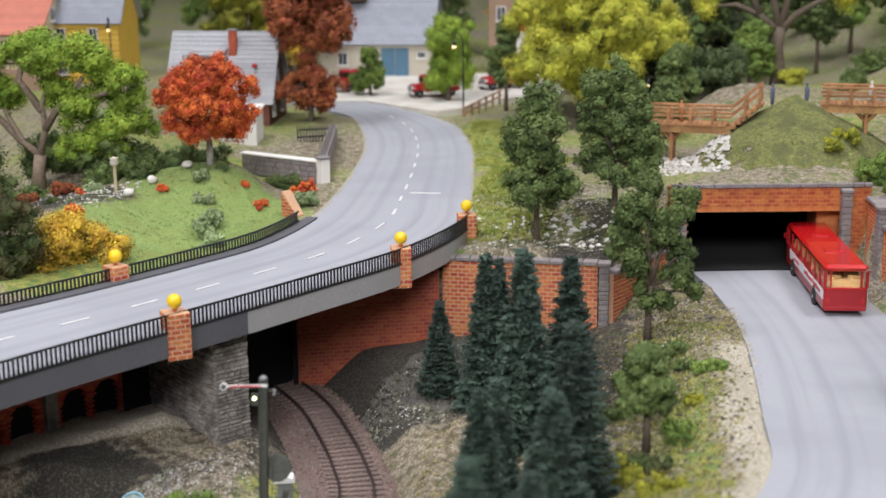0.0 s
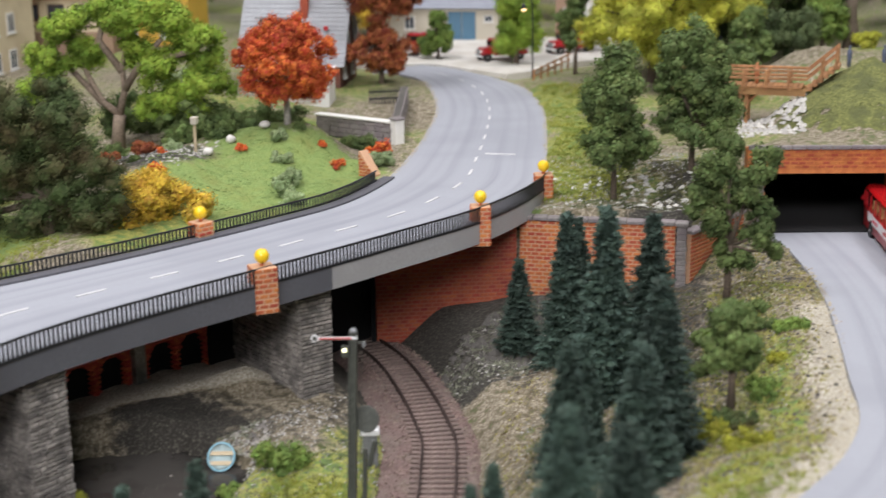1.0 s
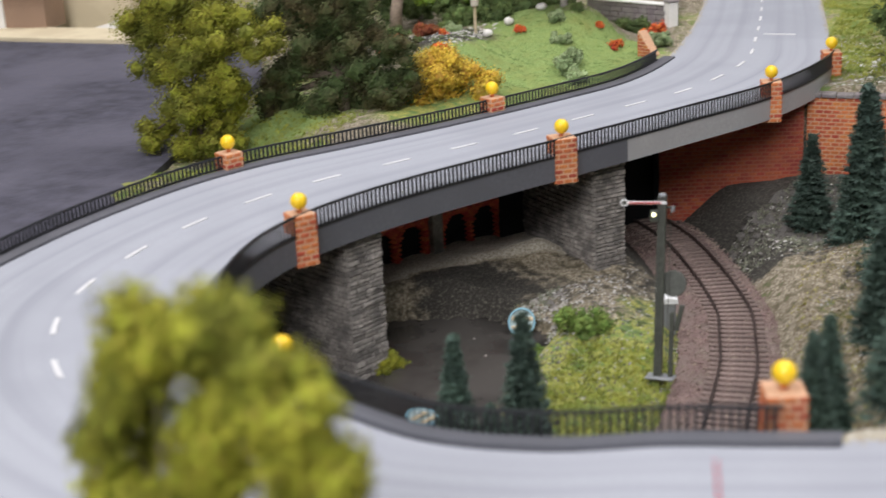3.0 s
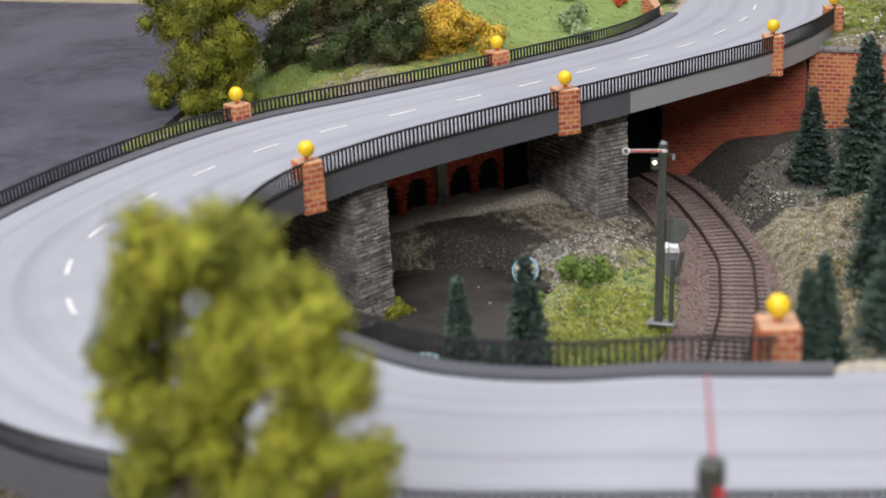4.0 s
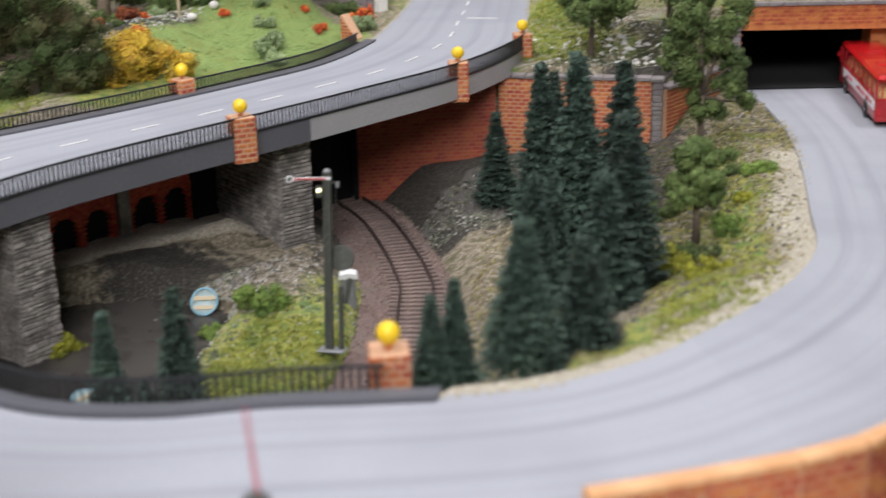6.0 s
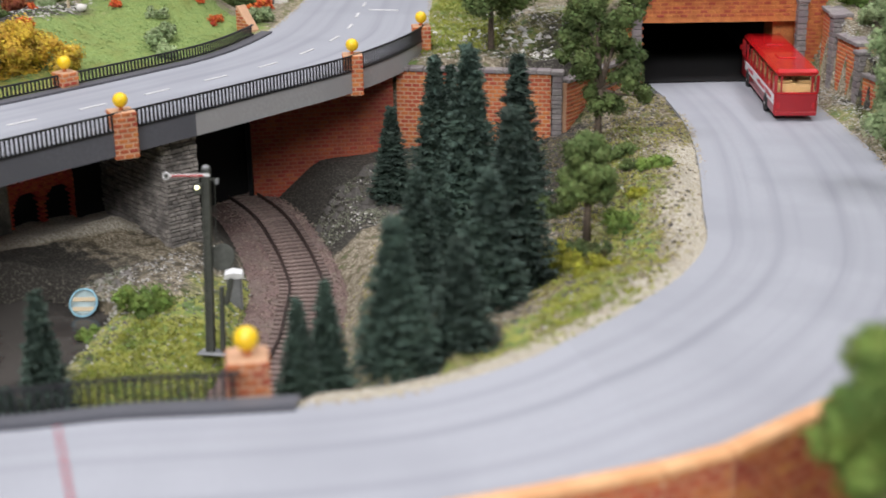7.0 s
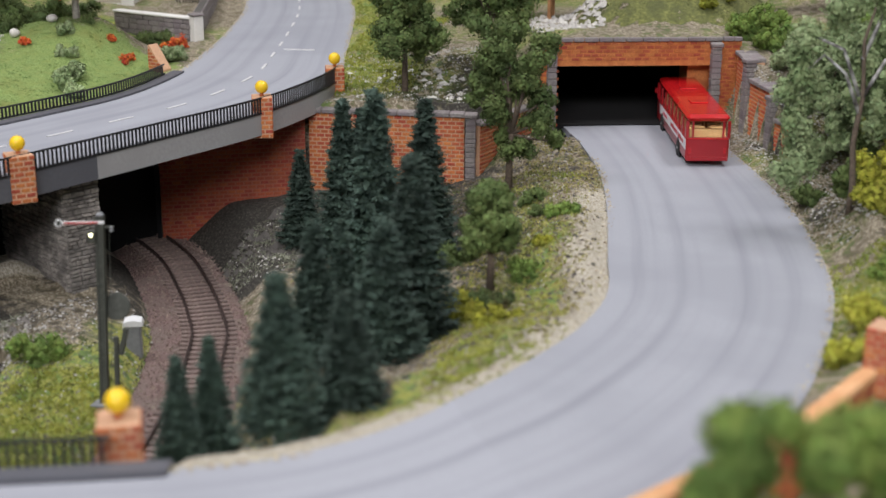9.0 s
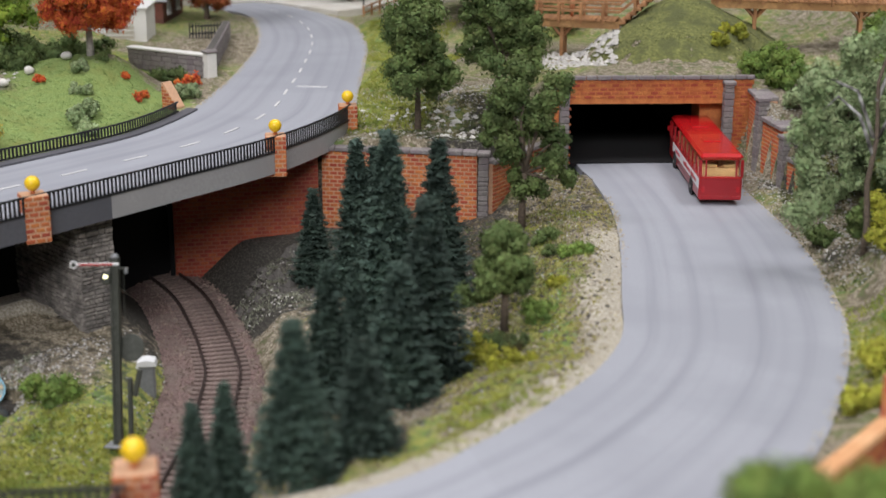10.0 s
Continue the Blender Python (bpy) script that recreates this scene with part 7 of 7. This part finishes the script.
big = thing("old_oak", pose(0.089, 1.574, at_ground(0.089, 1.574)), "old oak with a thick bare trunk and thin yellow leaves", "tree")
bm = tube(bmesh.new(), [(0, 0, -0.004), (0.001, 0, 0.02), (-0.002, 0, 0.045), (0.001, 0, 0.065)], [0.010, 0.0072, 0.0066, 0.006], 10)
limbs = [((0.001, 0, 0.06), (-0.022, 0, 0.078), (-0.045, 0, 0.088), (-0.07, 0, 0.086)), ((0.001, 0, 0.06), (0.016, 0, 0.078), (0.036, 0, 0.09), (0.06, 0, 0.10)), ((0, 0, 0.06), (-0.006, 0, 0.09), (-0.02, 0, 0.12), (-0.024, 0, 0.15)), ((0, 0, 0.06), (0.008, 0.004, 0.095), (0.012, 0, 0.13), (0.03, 0, 0.15)), ((-0.022, 0, 0.078), (-0.03, 0.004, 0.10), (-0.05, 0, 0.12))]
for l in limbs:
    tube(bm, l, [0.0048, 0.0036, 0.0026, 0.0012][:len(l)], 7)
part("trunk", bm, BARK, big, "thick pale grey-brown trunk", smooth=True)
crown = new("crown", clump_mesh("crown", [(-0.075, 0, 0.088, 0.016), (0.062, 0, 0.10, 0.018), (-0.05, 0, 0.125, 0.02), (0.03, 0, 0.15, 0.02), (-0.024, 0, 0.155, 0.022), (0.09, 0, 0.12, 0.016)], 6000, 0.002, LEAF_LIME, 140))
crown.parent = big
for k, (x, y, high, wide, material) in enumerate(((0.02, 1.72, 0.15, 0.05, LEAF_DARK), (0.09, 1.80, 0.17, 0.05, LEAF_DARK), (0.19, 1.86, 0.17, 0.05, LEAF_MID), (0.30, 1.92, 0.16, 0.05, LEAF_DARK), (-0.12, 1.68, 0.12, 0.04, LEAF_DARK), (0.06, 1.56, 0.07, 0.03, LEAF_MID), (0.40, 1.85, 0.14, 0.05, LEAF_LIME), (-0.02, 1.37, 0.05, 0.022, LEAF_DARK), (0.26, 1.62, 0.08, 0.03, LEAF_OLIVE), (-0.05, 1.62, 0.13, 0.05, LEAF_DARK))):
    tall_tree(x, y, high, wide, 300 + k, material, ("leafy tree of the wood on the slope", "tall dark green tree of the wood")[material is LEAF_DARK], 7000)
for k, (x, y, w, h, m, text) in enumerate(((0.105, 1.545, 0.014, 0.018, LEAF_LIME, "yellow-green bush below the oak"), (0.16, 1.50, 0.016, 0.02, LEAF_DARK, "dark round bush on the slope"), (0.19, 1.6, 0.02, 0.022, LEAF_DARK, "dark round bush on the slope"), (0.124, 1.205, 0.011, 0.006, LEAF_OLIVE, "yellow-green scrub on the mound"),
                                              (0.114, 1.19, 0.010, 0.005, LEAF_OLIVE, "yellow-green scrub on the mound"), (0.142, 1.135, 0.017, 0.024, LEAF_MID, "fresh green bush on the tunnel wall"), (0.165, 1.125, 0.020, 0.032, LEAF_MID, "fresh green bush on the tunnel wall"), (0.158, 1.10, 0.012, 0.018, LEAF_MID, "fresh green bush on the tunnel wall"))):
    bush("slope_bush", x, y, w, h, m, text, 150 + k, 2600)

for k, (x, y, w, h) in enumerate(((-0.005, 1.54, 0.030, 0.075), (0.025, 1.50, 0.028, 0.060), (0.045, 1.63, 0.040, 0.100), (0.005, 1.66, 0.045, 0.120), (-0.04, 1.56, 0.030, 0.080))):
    bush("wood_shrub", x, y, w, h, LEAF_DEEP, "deep green undergrowth of the wood on the slope", 320 + k, 5200, 0.0020)

# right of the lower road
birch = thing("weeping_birch", pose(0.178, 0.818, 0.097), "grey-green weeping birch with a white-barked crooked trunk", "tree")
BIRCH = mat("white_birch_bark", (0.45, 0.45, 0.44), 0.7, vary=0.3, grain=200, blotch=120, second=(0.06, 0.055, 0.05))
bm = tube(bmesh.new(), [(0, 0, -0.008), (0.001, 0, 0.02), (-0.001, 0, 0.045), (0.002, 0, 0.07), (0.0, 0, 0.10), (0.006, 0, 0.125)], [0.0024, 0.0018, 0.0016, 0.0013, 0.0010, 0.0005], 8)
part("trunk", bm, BARK, birch, "thin dark crooked trunk", smooth=True)
for l in (((0.001, 0, 0.06), (-0.008, 0, 0.082), (-0.020, 0, 0.092), (-0.030, 0, 0.082)), ((0, 0, 0.07), (-0.010, 0, 0.095), (-0.026, 0, 0.102)), ((0.002, 0, 0.07), (0.012, 0, 0.09), (0.026, 0, 0.098)), ((0, 0, 0.09), (0.01, 0.006, 0.115), (0.03, 0, 0.12))):
    part("limb", tube(bmesh.new(), l, [0.0013, 0.0010, 0.0008, 0.0004][:len(l)], 6), BIRCH, birch, "white-barked limb", smooth=True)
weep = [(rx, ry, rz, 0.011) for rx, ry, rz in ((-0.030, 0, 0.10), (-0.012, 0.01, 0.118), (0.01, 0, 0.128), (0.028, 0, 0.12), (0.036, 0.01, 0.10), (-0.036, 0, 0.078), (-0.034, 0, 0.058), (-0.026, 0.01, 0.044), (0.03, 0, 0.08), (0.032, 0, 0.06), (-0.018, 0.01, 0.075), (0.0, 0.012, 0.095), (-0.03, 0.005, 0.03), (0.014, 0.008, 0.06))]
crown = new("crown", clump_mesh("crown", weep, 12000, 0.0015, LEAF_GREY, 161, 1.1))
crown.parent = birch
tall_tree(0.186, 0.945, 0.075, 0.024, 162, LEAF_GREY, "grey-green leafy tree beside the wing wall", 8000)
tall_tree(0.215, 0.90, 0.11, 0.034, 164, LEAF_GREY, "grey-green tree behind the birch", 9000)
tall_tree(0.24, 1.06, 0.10, 0.035, 165, LEAF_MID, "mid-green tree above the wing wall", 7000)
tall_tree(0.245, 0.80, 0.10, 0.035, 166, LEAF_OLIVE, "olive-green tree beside the verge", 7000)
tall_tree(0.205, 0.98, 0.085, 0.03, 163, LEAF_MID, "mid-green tree beside the wing wall", 7000)
for k, (x, y, w, h, m, text) in enumerate(((0.205, 0.835, 0.022, 0.055, LEAF_LIME, "tall yellow-green shrub beside the road"), (0.186, 0.79, 0.012, 0.014, LEAF_LIME, "low yellow shrub on the gravel"), (0.163, 0.875, 0.010, 0.014, LEAF_DARK, "dark low shrub on the verge"), (0.16, 0.63, 0.014, 0.010, LEAF_LIME, "low yellow-green plant on the verge"), (0.148, 0.59, 0.010, 0.008, LEAF_LIME, "low yellow-green plant on the verge"), (0.19, 0.70, 0.02, 0.02, LEAF_MID, "green shrub on the verge"))):
    bush("verge_bush", x, y, w, h, m, text, 170 + k, 2600)
for k, (x, y, w, h, m, text) in enumerate(((0.192, 0.985, 0.016, 0.050, LEAF_GREY, "grey-green leafy shrub above the wing wall"), (0.178, 0.93, 0.014, 0.040, LEAF_GREY, "grey-green leafy shrub beside the birch"), (0.205, 0.93, 0.02, 0.055, LEAF_DARK, "dark green shrub behind the birch"), (0.184, 0.87, 0.012, 0.022, LEAF_DARK, "dark low shrub behind the verge"), (0.22, 0.865, 0.02, 0.05, LEAF_GREY, "grey-green leafy shrub behind the birch"), (0.172, 1.06, 0.016, 0.03, LEAF_GREY, "grey-green leafy shrub above the wing wall"), (0.215, 1.02, 0.025, 0.06, LEAF_GREY, "tall grey-green leafy shrub above the wing wall"))):
    bush("bank_shrub", x, y, w, h, m, text, 260 + k, 4500, 0.0012)
for k, (x, y, w, h, m, text) in enumerate(((-0.250, 0.705, 0.018, 0.012, LEAF_MID, "low green bush beside the pool"), (-0.268, 0.690, 0.010, 0.008, LEAF_MID, "low green bush beside the pool"), (-0.345, 0.655, 0.012, 0.010, LEAF_OLIVE, "mossy plant at the pier's foot"), (-0.025, 0.70, 0.016, 0.008, LEAF_OLIVE, "brown-green low scrub under the small tree"),
                                              (0.005, 0.745, 0.012, 0.007, LEAF_MID, "low green scrub on the verge"), (-0.015, 0.835, 0.014, 0.008, LEAF_MID, "low green scrub on the verge"), (0.02, 0.83, 0.010, 0.007, LEAF_MID, "low green scrub on the verge"), (-0.035, 0.78, 0.014, 0.008, LEAF_DARK, "low dark scrub between the trees"), (0.0, 0.665, 0.013, 0.006, LEAF_OLIVE, "olive low scrub on the verge"))):
    bush("low_bush", x, y, w, h, m, text, 190 + k, 2200, 0.0011)
for k, (x, y, w, m, text) in enumerate(((-0.468, 1.035, 0.012, LEAF_RUST, "dark red ground cover in the flower bed"), (-0.488, 1.02, 0.010, LEAF_RUST, "dark red ground cover in the flower bed"), (-0.45, 1.055, 0.008, LEAF_GREY, "grey-green cushion plant in the flower bed"), (-0.50, 1.05, 0.014, LEAF_DARK, "dark green low shrub in the flower bed"),
                                         (-0.43, 1.10, 0.016, LEAF_DARK, "dark green shrub behind the lawn"), (-0.455, 1.11, 0.02, LEAF_DARK, "dark green shrub behind the lawn"), (-0.54, 1.03, 0.025, LEAF_YEW, "dark green and brown shrub beside the yew"), (-0.372, 1.078, 0.008, LEAF_GREY, "grey-green climbing shrub on the lawn"), (-0.360, 1.05, 0.008, LEAF_GREY, "grey-green climbing shrub on the lawn"))):
    bush("garden_shrub", x, y, w, w * 0.9, m, text, 240 + k, 2200, 0.0011)
for k, (x, y, w, m, text) in enumerate(((-0.012, 0.712, 0.010, LEAF_YEW, "brown-green low scrub below the small tree"), (-0.005, 0.705, 0.009, LEAF_YEW, "dark low scrub below the small tree"), (0.012, 0.78, 0.007, LEAF_OLIVE, "olive low scrub beside the sand"), (0.008, 0.86, 0.008, LEAF_DARK, "dark low scrub beside the sand"), (0.0, 0.885, 0.010, LEAF_DARK, "dark low scrub beside the sand"), (-0.03, 0.87, 0.010, LEAF_DARK, "dark low scrub below the tree"))):
    bush("scrub", x, y, w, w * 0.6, m, text, 280 + k, 1800, 0.0010)
# close to the camera
front = [(-0.016, 0, 0.188, 0.013), (0.004, 0, 0.192, 0.014), (0.022, 0, 0.184, 0.012), (-0.026, 0, 0.172, 0.012), (0.032, 0.002, 0.168, 0.012), (0.004, 0.004, 0.172, 0.013), (-0.024, 0, 0.154, 0.013), (0.024, 0, 0.152, 0.012),
         (-0.006, 0, 0.152, 0.013), (-0.018, 0, 0.136, 0.013), (0.012, 0, 0.134, 0.012), (0.034, 0, 0.142, 0.010), (-0.004, 0, 0.120, 0.014), (0.022, 0, 0.118, 0.012), (-0.018, 0, 0.108, 0.012), (0.004, 0, 0.098, 0.013)]
front = [(x * 0.86 + 0.003, y, z - 0.002, r * 1.06) for x, y, z, r in front]
leafy_tree("lime_tree", -0.206, 0.242, 0.030, "olive-yellow tree standing close before the bridge", "tree", LEAF_OLIVE, front, 20000, 0.0015, 0.003, BARK, 201)
leafy_tree("lime_tree", 0.099, 0.330, 0.057, "green tree standing close before the parapet", "tree", LEAF_MID, [(rx, ry, rz, 0.010) for rx, ry, rz in ((-0.024, 0, 0.122), (-0.014, 0.003, 0.134), (0.002, 0.004, 0.130), (0.016, 0, 0.134), (0.03, 0, 0.126), (-0.016, 0, 0.112), (0.006, 0, 0.112), (0.024, 0, 0.108), (0.036, 0, 0.112), (-0.006, 0, 0.098), (0.014, 0, 0.096), (0.03, 0, 0.092))], 17000, 0.0015, 0.003, BARK, 202)
# ---- scattered litter ----
def scatter(name, spots, low, high, material, label, flat=0.7, seed=1):
    """Small four-sided stones at spots, as one mesh."""
    rng = np.random.RandomState(seed)
    n = len(spots)
    z = ground_height(spots[:, 0], spots[:, 1])
    s = rng.uniform(low, high, n) * rng.uniform(0.6, 1.0, n)
    shape = np.array([[1, 0, 0], [-0.1, 1, 0], [-1, 0.1, 0], [0, -1, 0], [0.1, 0.1, 1]])
    turn = rng.uniform(0, 6.283, n)
    pts = shape[None] * (1 + rng.normal(size=(n, 5, 3)) * 0.22) * s[:, None, None]
    c, d = np.cos(turn)[:, None], np.sin(turn)[:, None]
    x, y = pts[..., 0] * c - pts[..., 1] * d, pts[..., 0] * d + pts[..., 1] * c
    verts = np.stack([x + spots[:, :1], y + spots[:, 1:2], pts[..., 2] * flat + z[:, None] - 0.0002], -1).reshape(-1, 3)
    k = np.arange(n)[:, None] * 5
    faces = np.concatenate([k + np.array(f) for f in ((0, 1, 4), (1, 2, 4), (2, 3, 4), (3, 0, 4))])
    data = bpy.data.meshes.new(name)
    data.from_pydata(verts.tolist(), [], faces.tolist())
    data.materials.append(material)
    return tagged(new(name, data), label, "litter", kind="stuff")


def spots_in(boxes, count, seed, keep=lambda x, y: np.ones(x.shape, bool)):
    rng = np.random.RandomState(seed)
    out = []
    for x0, y0, x1, y1, w in boxes:
        m = int(count * w)
        p = np.stack([rng.uniform(x0, x1, m), rng.uniform(y0, y1, m)], 1)
        out.append(p[keep(p[:, 0], p[:, 1])])
    return np.concatenate(out)


def off_road(px, py):
    ring = [tuple(r[:2]) for r in EDGES[::6]] + [tuple(r[2:]) for r in EDGES[::-6]]
    return ~inside(px, py, ring)


PEBBLE = mat("pale_grey_pebbles", (0.46, 0.45, 0.42), 0.9, vary=0.3, grain=600, island=0.5)
CHIP = mat("brown_chips", (0.24, 0.19, 0.12), 0.9, vary=0.3, grain=600, island=0.6)
DARKCHIP = mat("dark_litter", (0.09, 0.08, 0.07), 0.9, vary=0.4, grain=600, island=0.7)
ROCK = mat("whitish_rocks", (0.46, 0.445, 0.42), 0.9, vary=0.25, grain=300, island=0.35)
TUFT = leaves("yellow_green_turf", (0.28, 0.295, 0.05), (0.18, 0.23, 0.04))
TUFT_DARK = leaves("lawn_green_turf", (0.21, 0.30, 0.09), (0.16, 0.25, 0.075))
TUFT_MOUND = leaves("olive_turf", (0.135, 0.148, 0.045), (0.085, 0.100, 0.032))
def off_band(px, py):
    near_edge = np.full(px.shape, 9.0)
    for row in EDGES[BRIDGE_TO - 6:COUNT - 60:3]:
        near_edge = np.minimum(near_edge, np.hypot(px - row[0], py - row[1]))
    ragged = np.random.RandomState(len(px)).uniform(0.25, 1.9, len(px))
    return near_edge > (0.009 + 0.009 * np.clip((py - 0.53) / 0.15, 0, 1)) * ragged


slope = lambda x, y: inside(x, y, LOW) & off_road(x, y) & off_band(x, y)
scatter("pebbles", spots_in(((-0.34, 0.70, -0.26, 0.86, 0.4), (-0.23, 0.84, -0.06, 0.99, 0.12), (-0.13, 0.55, 0.02, 0.95, 0.30), (-0.265, 0.62, -0.185, 0.82, 0.12), (-0.02, 0.8, 0.02, 1.05, 0.1)), 7000, 1, slope), 0.0005, 0.0014, PEBBLE, "pale pebbles scattered over the slope", seed=1)
scatter("chips", spots_in(((-0.14, 0.5, 0.05, 1.0, 1.0), (-0.4, 0.7, -0.28, 0.85, 0.2)), 16000, 2, slope), 0.0004, 0.0015, CHIP, "brown chips scattered over the slope", seed=2)
scatter("dark_litter", spots_in(((-0.42, 0.55, -0.24, 0.86, 0.6), (-0.24, 0.88, -0.08, 1.0, 1.2), (-0.13, 0.6, 0.0, 0.98, 0.25), (-0.265, 0.5, -0.185, 0.80, 0.2)), 9000, 3, slope), 0.0005, 0.0014, DARKCHIP, "dark leaf litter under the bridge", seed=3)
scatter("gravel", spots_in(((-0.165, 1.01, -0.03, 1.14, 0.4), (0.125, 0.78, 0.19, 1.06, 0.6)), 6000, 4, lambda x, y: off_road(x, y) & ~inside(x, y, LOW)), 0.0005, 0.0016, PEBBLE, "grey gravel on the banks", seed=4)
scatter("rocks", spots_in(((-0.03, 1.175, 0.035, 1.255, 1.0),), 260, 5), 0.0025, 0.0055, ROCK, "whitish rocks in the gully under the footbridge", 0.8, 5)
scatter("bed_stones", spots_in(((-0.52, 0.99, -0.42, 1.08, 1.0),), 420, 15, lambda x, y: off_road(x, y) & ~inside(x, y, LOW)), 0.0006, 0.0022, ROCK, "whitish stones in the flower bed", 0.7, 15)
scatter("rocks", spots_in(((-0.165, 1.015, -0.05, 1.09, 1.0),), 70, 6), 0.002, 0.005, PEBBLE, "grey rocks on the bank above the wall", 0.6, 6)


scatter("bank_rocks", spots_in(((-0.245, 0.88, -0.11, 0.99, 1.0),), 620, 16, slope), 0.0016, 0.0052, STONE_JOINT, "dark rocks on the bank below the wall", 0.7, 16)
scatter("bank_rocks", spots_in(((-0.40, 0.68, -0.27, 0.80, 1.0),), 320, 17, slope), 0.0014, 0.004, STONE, "grey rocks on the bank under the bridge", 0.7, 17)


def turf(name, spots, high, material, label, seed):
    """Short blades in little tufts, as one mesh."""
    rng = np.random.RandomState(seed)
    spots = np.repeat(spots, 5, axis=0)
    spots = spots + rng.normal(size=spots.shape) * 0.0009
    z = ground_height(spots[:, 0], spots[:, 1])
    n = len(spots)
    a, h, w = rng.uniform(0, 6.283, n), high * rng.uniform(0.5, 1.3, n), 0.0005
    base = np.stack([spots[:, 0], spots[:, 1], z - 0.0004], 1)
    side = np.stack([np.cos(a), np.sin(a), np.zeros(n)], 1) * w
    lean = rng.normal(size=(n, 3)) * 0.6 * h[:, None]
    lean[:, 2] = h
    verts = np.stack([base - side, base + side, base + lean], 1).reshape(-1, 3)
    data = bpy.data.meshes.new(name)
    data.from_pydata(verts.tolist(), [], np.arange(n * 3).reshape(-1, 3).tolist())
    data.materials.append(material)
    return tagged(new(name, data), label, "grass", kind="stuff")


turf("lawn", spots_in(((-0.45, 0.9, -0.29, 1.13, 1.0),), 9000, 7, lambda x, y: off_road(x, y) & ~inside(x, y, LOW)), 0.0007, TUFT_DARK, "short green lawn on the garden slope", 7)
turf("turf", spots_in(((-0.25, 0.5, -0.185, 0.70, 0.5), (-0.02, 0.49, 0.05, 0.62, 0.2), (-0.17, 1.03, -0.10, 1.3, 0.45), (-0.23, 1.28, -0.13, 1.5, 0.35), (-0.54, 0.70, -0.44, 0.86, 0.2), (-0.03, 0.64, 0.03, 0.95, 0.12), (0.13, 0.58, 0.2, 0.75, 0.2)), 6500, 8, lambda x, y: off_road(x, y) & off_band(x, y)), 0.0022, TUFT, "yellow-green turf tufts", 8)
turf("mound_turf", spots_in(((0.02, 1.18, 0.155, 1.32, 1.0),), 5000, 9), 0.0011, TUFT_MOUND, "dull green turf on the mound", 9)
rng = np.random.RandomState(31)
verge = []
for share, rows in ((0, range(BRIDGE_TO, COUNT - 40)), (1, range(BRIDGE_TO + 30, COUNT - 40)), (0, range(20, BRIDGE_FROM - 4)), (1, range(20, BRIDGE_FROM + 3))):
    for k in rows:
        for _ in range(14):
            p = across(EDGES[k], share + (1 if share else -1) * rng.gamma(1.2, 0.035) - (0.02 if share else -0.02))
            verge.append((p.x + rng.normal() * 0.0012, p.y + rng.normal() * 0.0012))
verge = np.array(verge)
SAND = mat("pale_verge_sand", (0.44, 0.38, 0.27), 0.95, vary=0.25, grain=700, island=0.4)


def road_top(px, py):
    return np.array([road_height(y, x) + 0.0006 for x, y in zip(px, py)])


ground_height_plain = ground_height


def ground_height(px, py, fine=True):
    z = ground_height_plain(px, py, fine)
    return np.where(off_road(np.asarray(px), np.asarray(py)), z, road_top(px, py)) if np.ndim(px) else z


scatter("verge_sand", verge, 0.0004, 0.0013, SAND, "pale sand and grit along the road's edges", 0.5, 32)

MOSS = leaves("dark_moss", (0.085, 0.105, 0.035), (0.12, 0.10, 0.04))
turf("moss", spots_in(((-0.26, 0.52, -0.19, 0.74, 0.14), (-0.12, 0.66, 0.01, 0.99, 0.7), (-0.13, 1.01, -0.03, 1.11, 0.3), (0.15, 0.78, 0.22, 1.0, 0.3)), 4200, 10, off_road), 0.0018, MOSS, "dark moss and litter under the trees", 10)
GREY_MOSS = leaves("grey_green_lichen", (0.19, 0.20, 0.145), (0.12, 0.125, 0.085))
turf("bank_moss", spots_in(((-0.42, 0.66, -0.28, 0.82, 1.0), (-0.24, 0.86, -0.10, 0.99, 0.45)), 4200, 11, slope), 0.0022, GREY_MOSS, "grey-green lichen clumps on the banks", 11)
STRAW = leaves("straw_yellow_turf", (0.34, 0.30, 0.10), (0.24, 0.235, 0.07))
turf("straw", spots_in(((-0.145, 0.55, -0.05, 0.85, 0.35), (-0.03, 0.60, 0.045, 1.05, 0.9)), 3600, 12, slope), 0.0016, STRAW, "straw-coloured dry tufts beside the road and track", 12)
scatter("verge_litter", spots_in(((-0.035, 0.60, 0.045, 1.06, 1.0),), 2600, 13, slope), 0.0007, 0.0022, DARKCHIP, "dark litter on the verge", 0.6, 13)
scatter("bank_specks", spots_in(((-0.245, 0.86, -0.09, 0.99, 1.0), (-0.33, 0.72, -0.24, 0.83, 0.6)), 900, 18, slope), 0.0006, 0.0016, ROCK, "whitish chips on the dark banks", 0.7, 18)
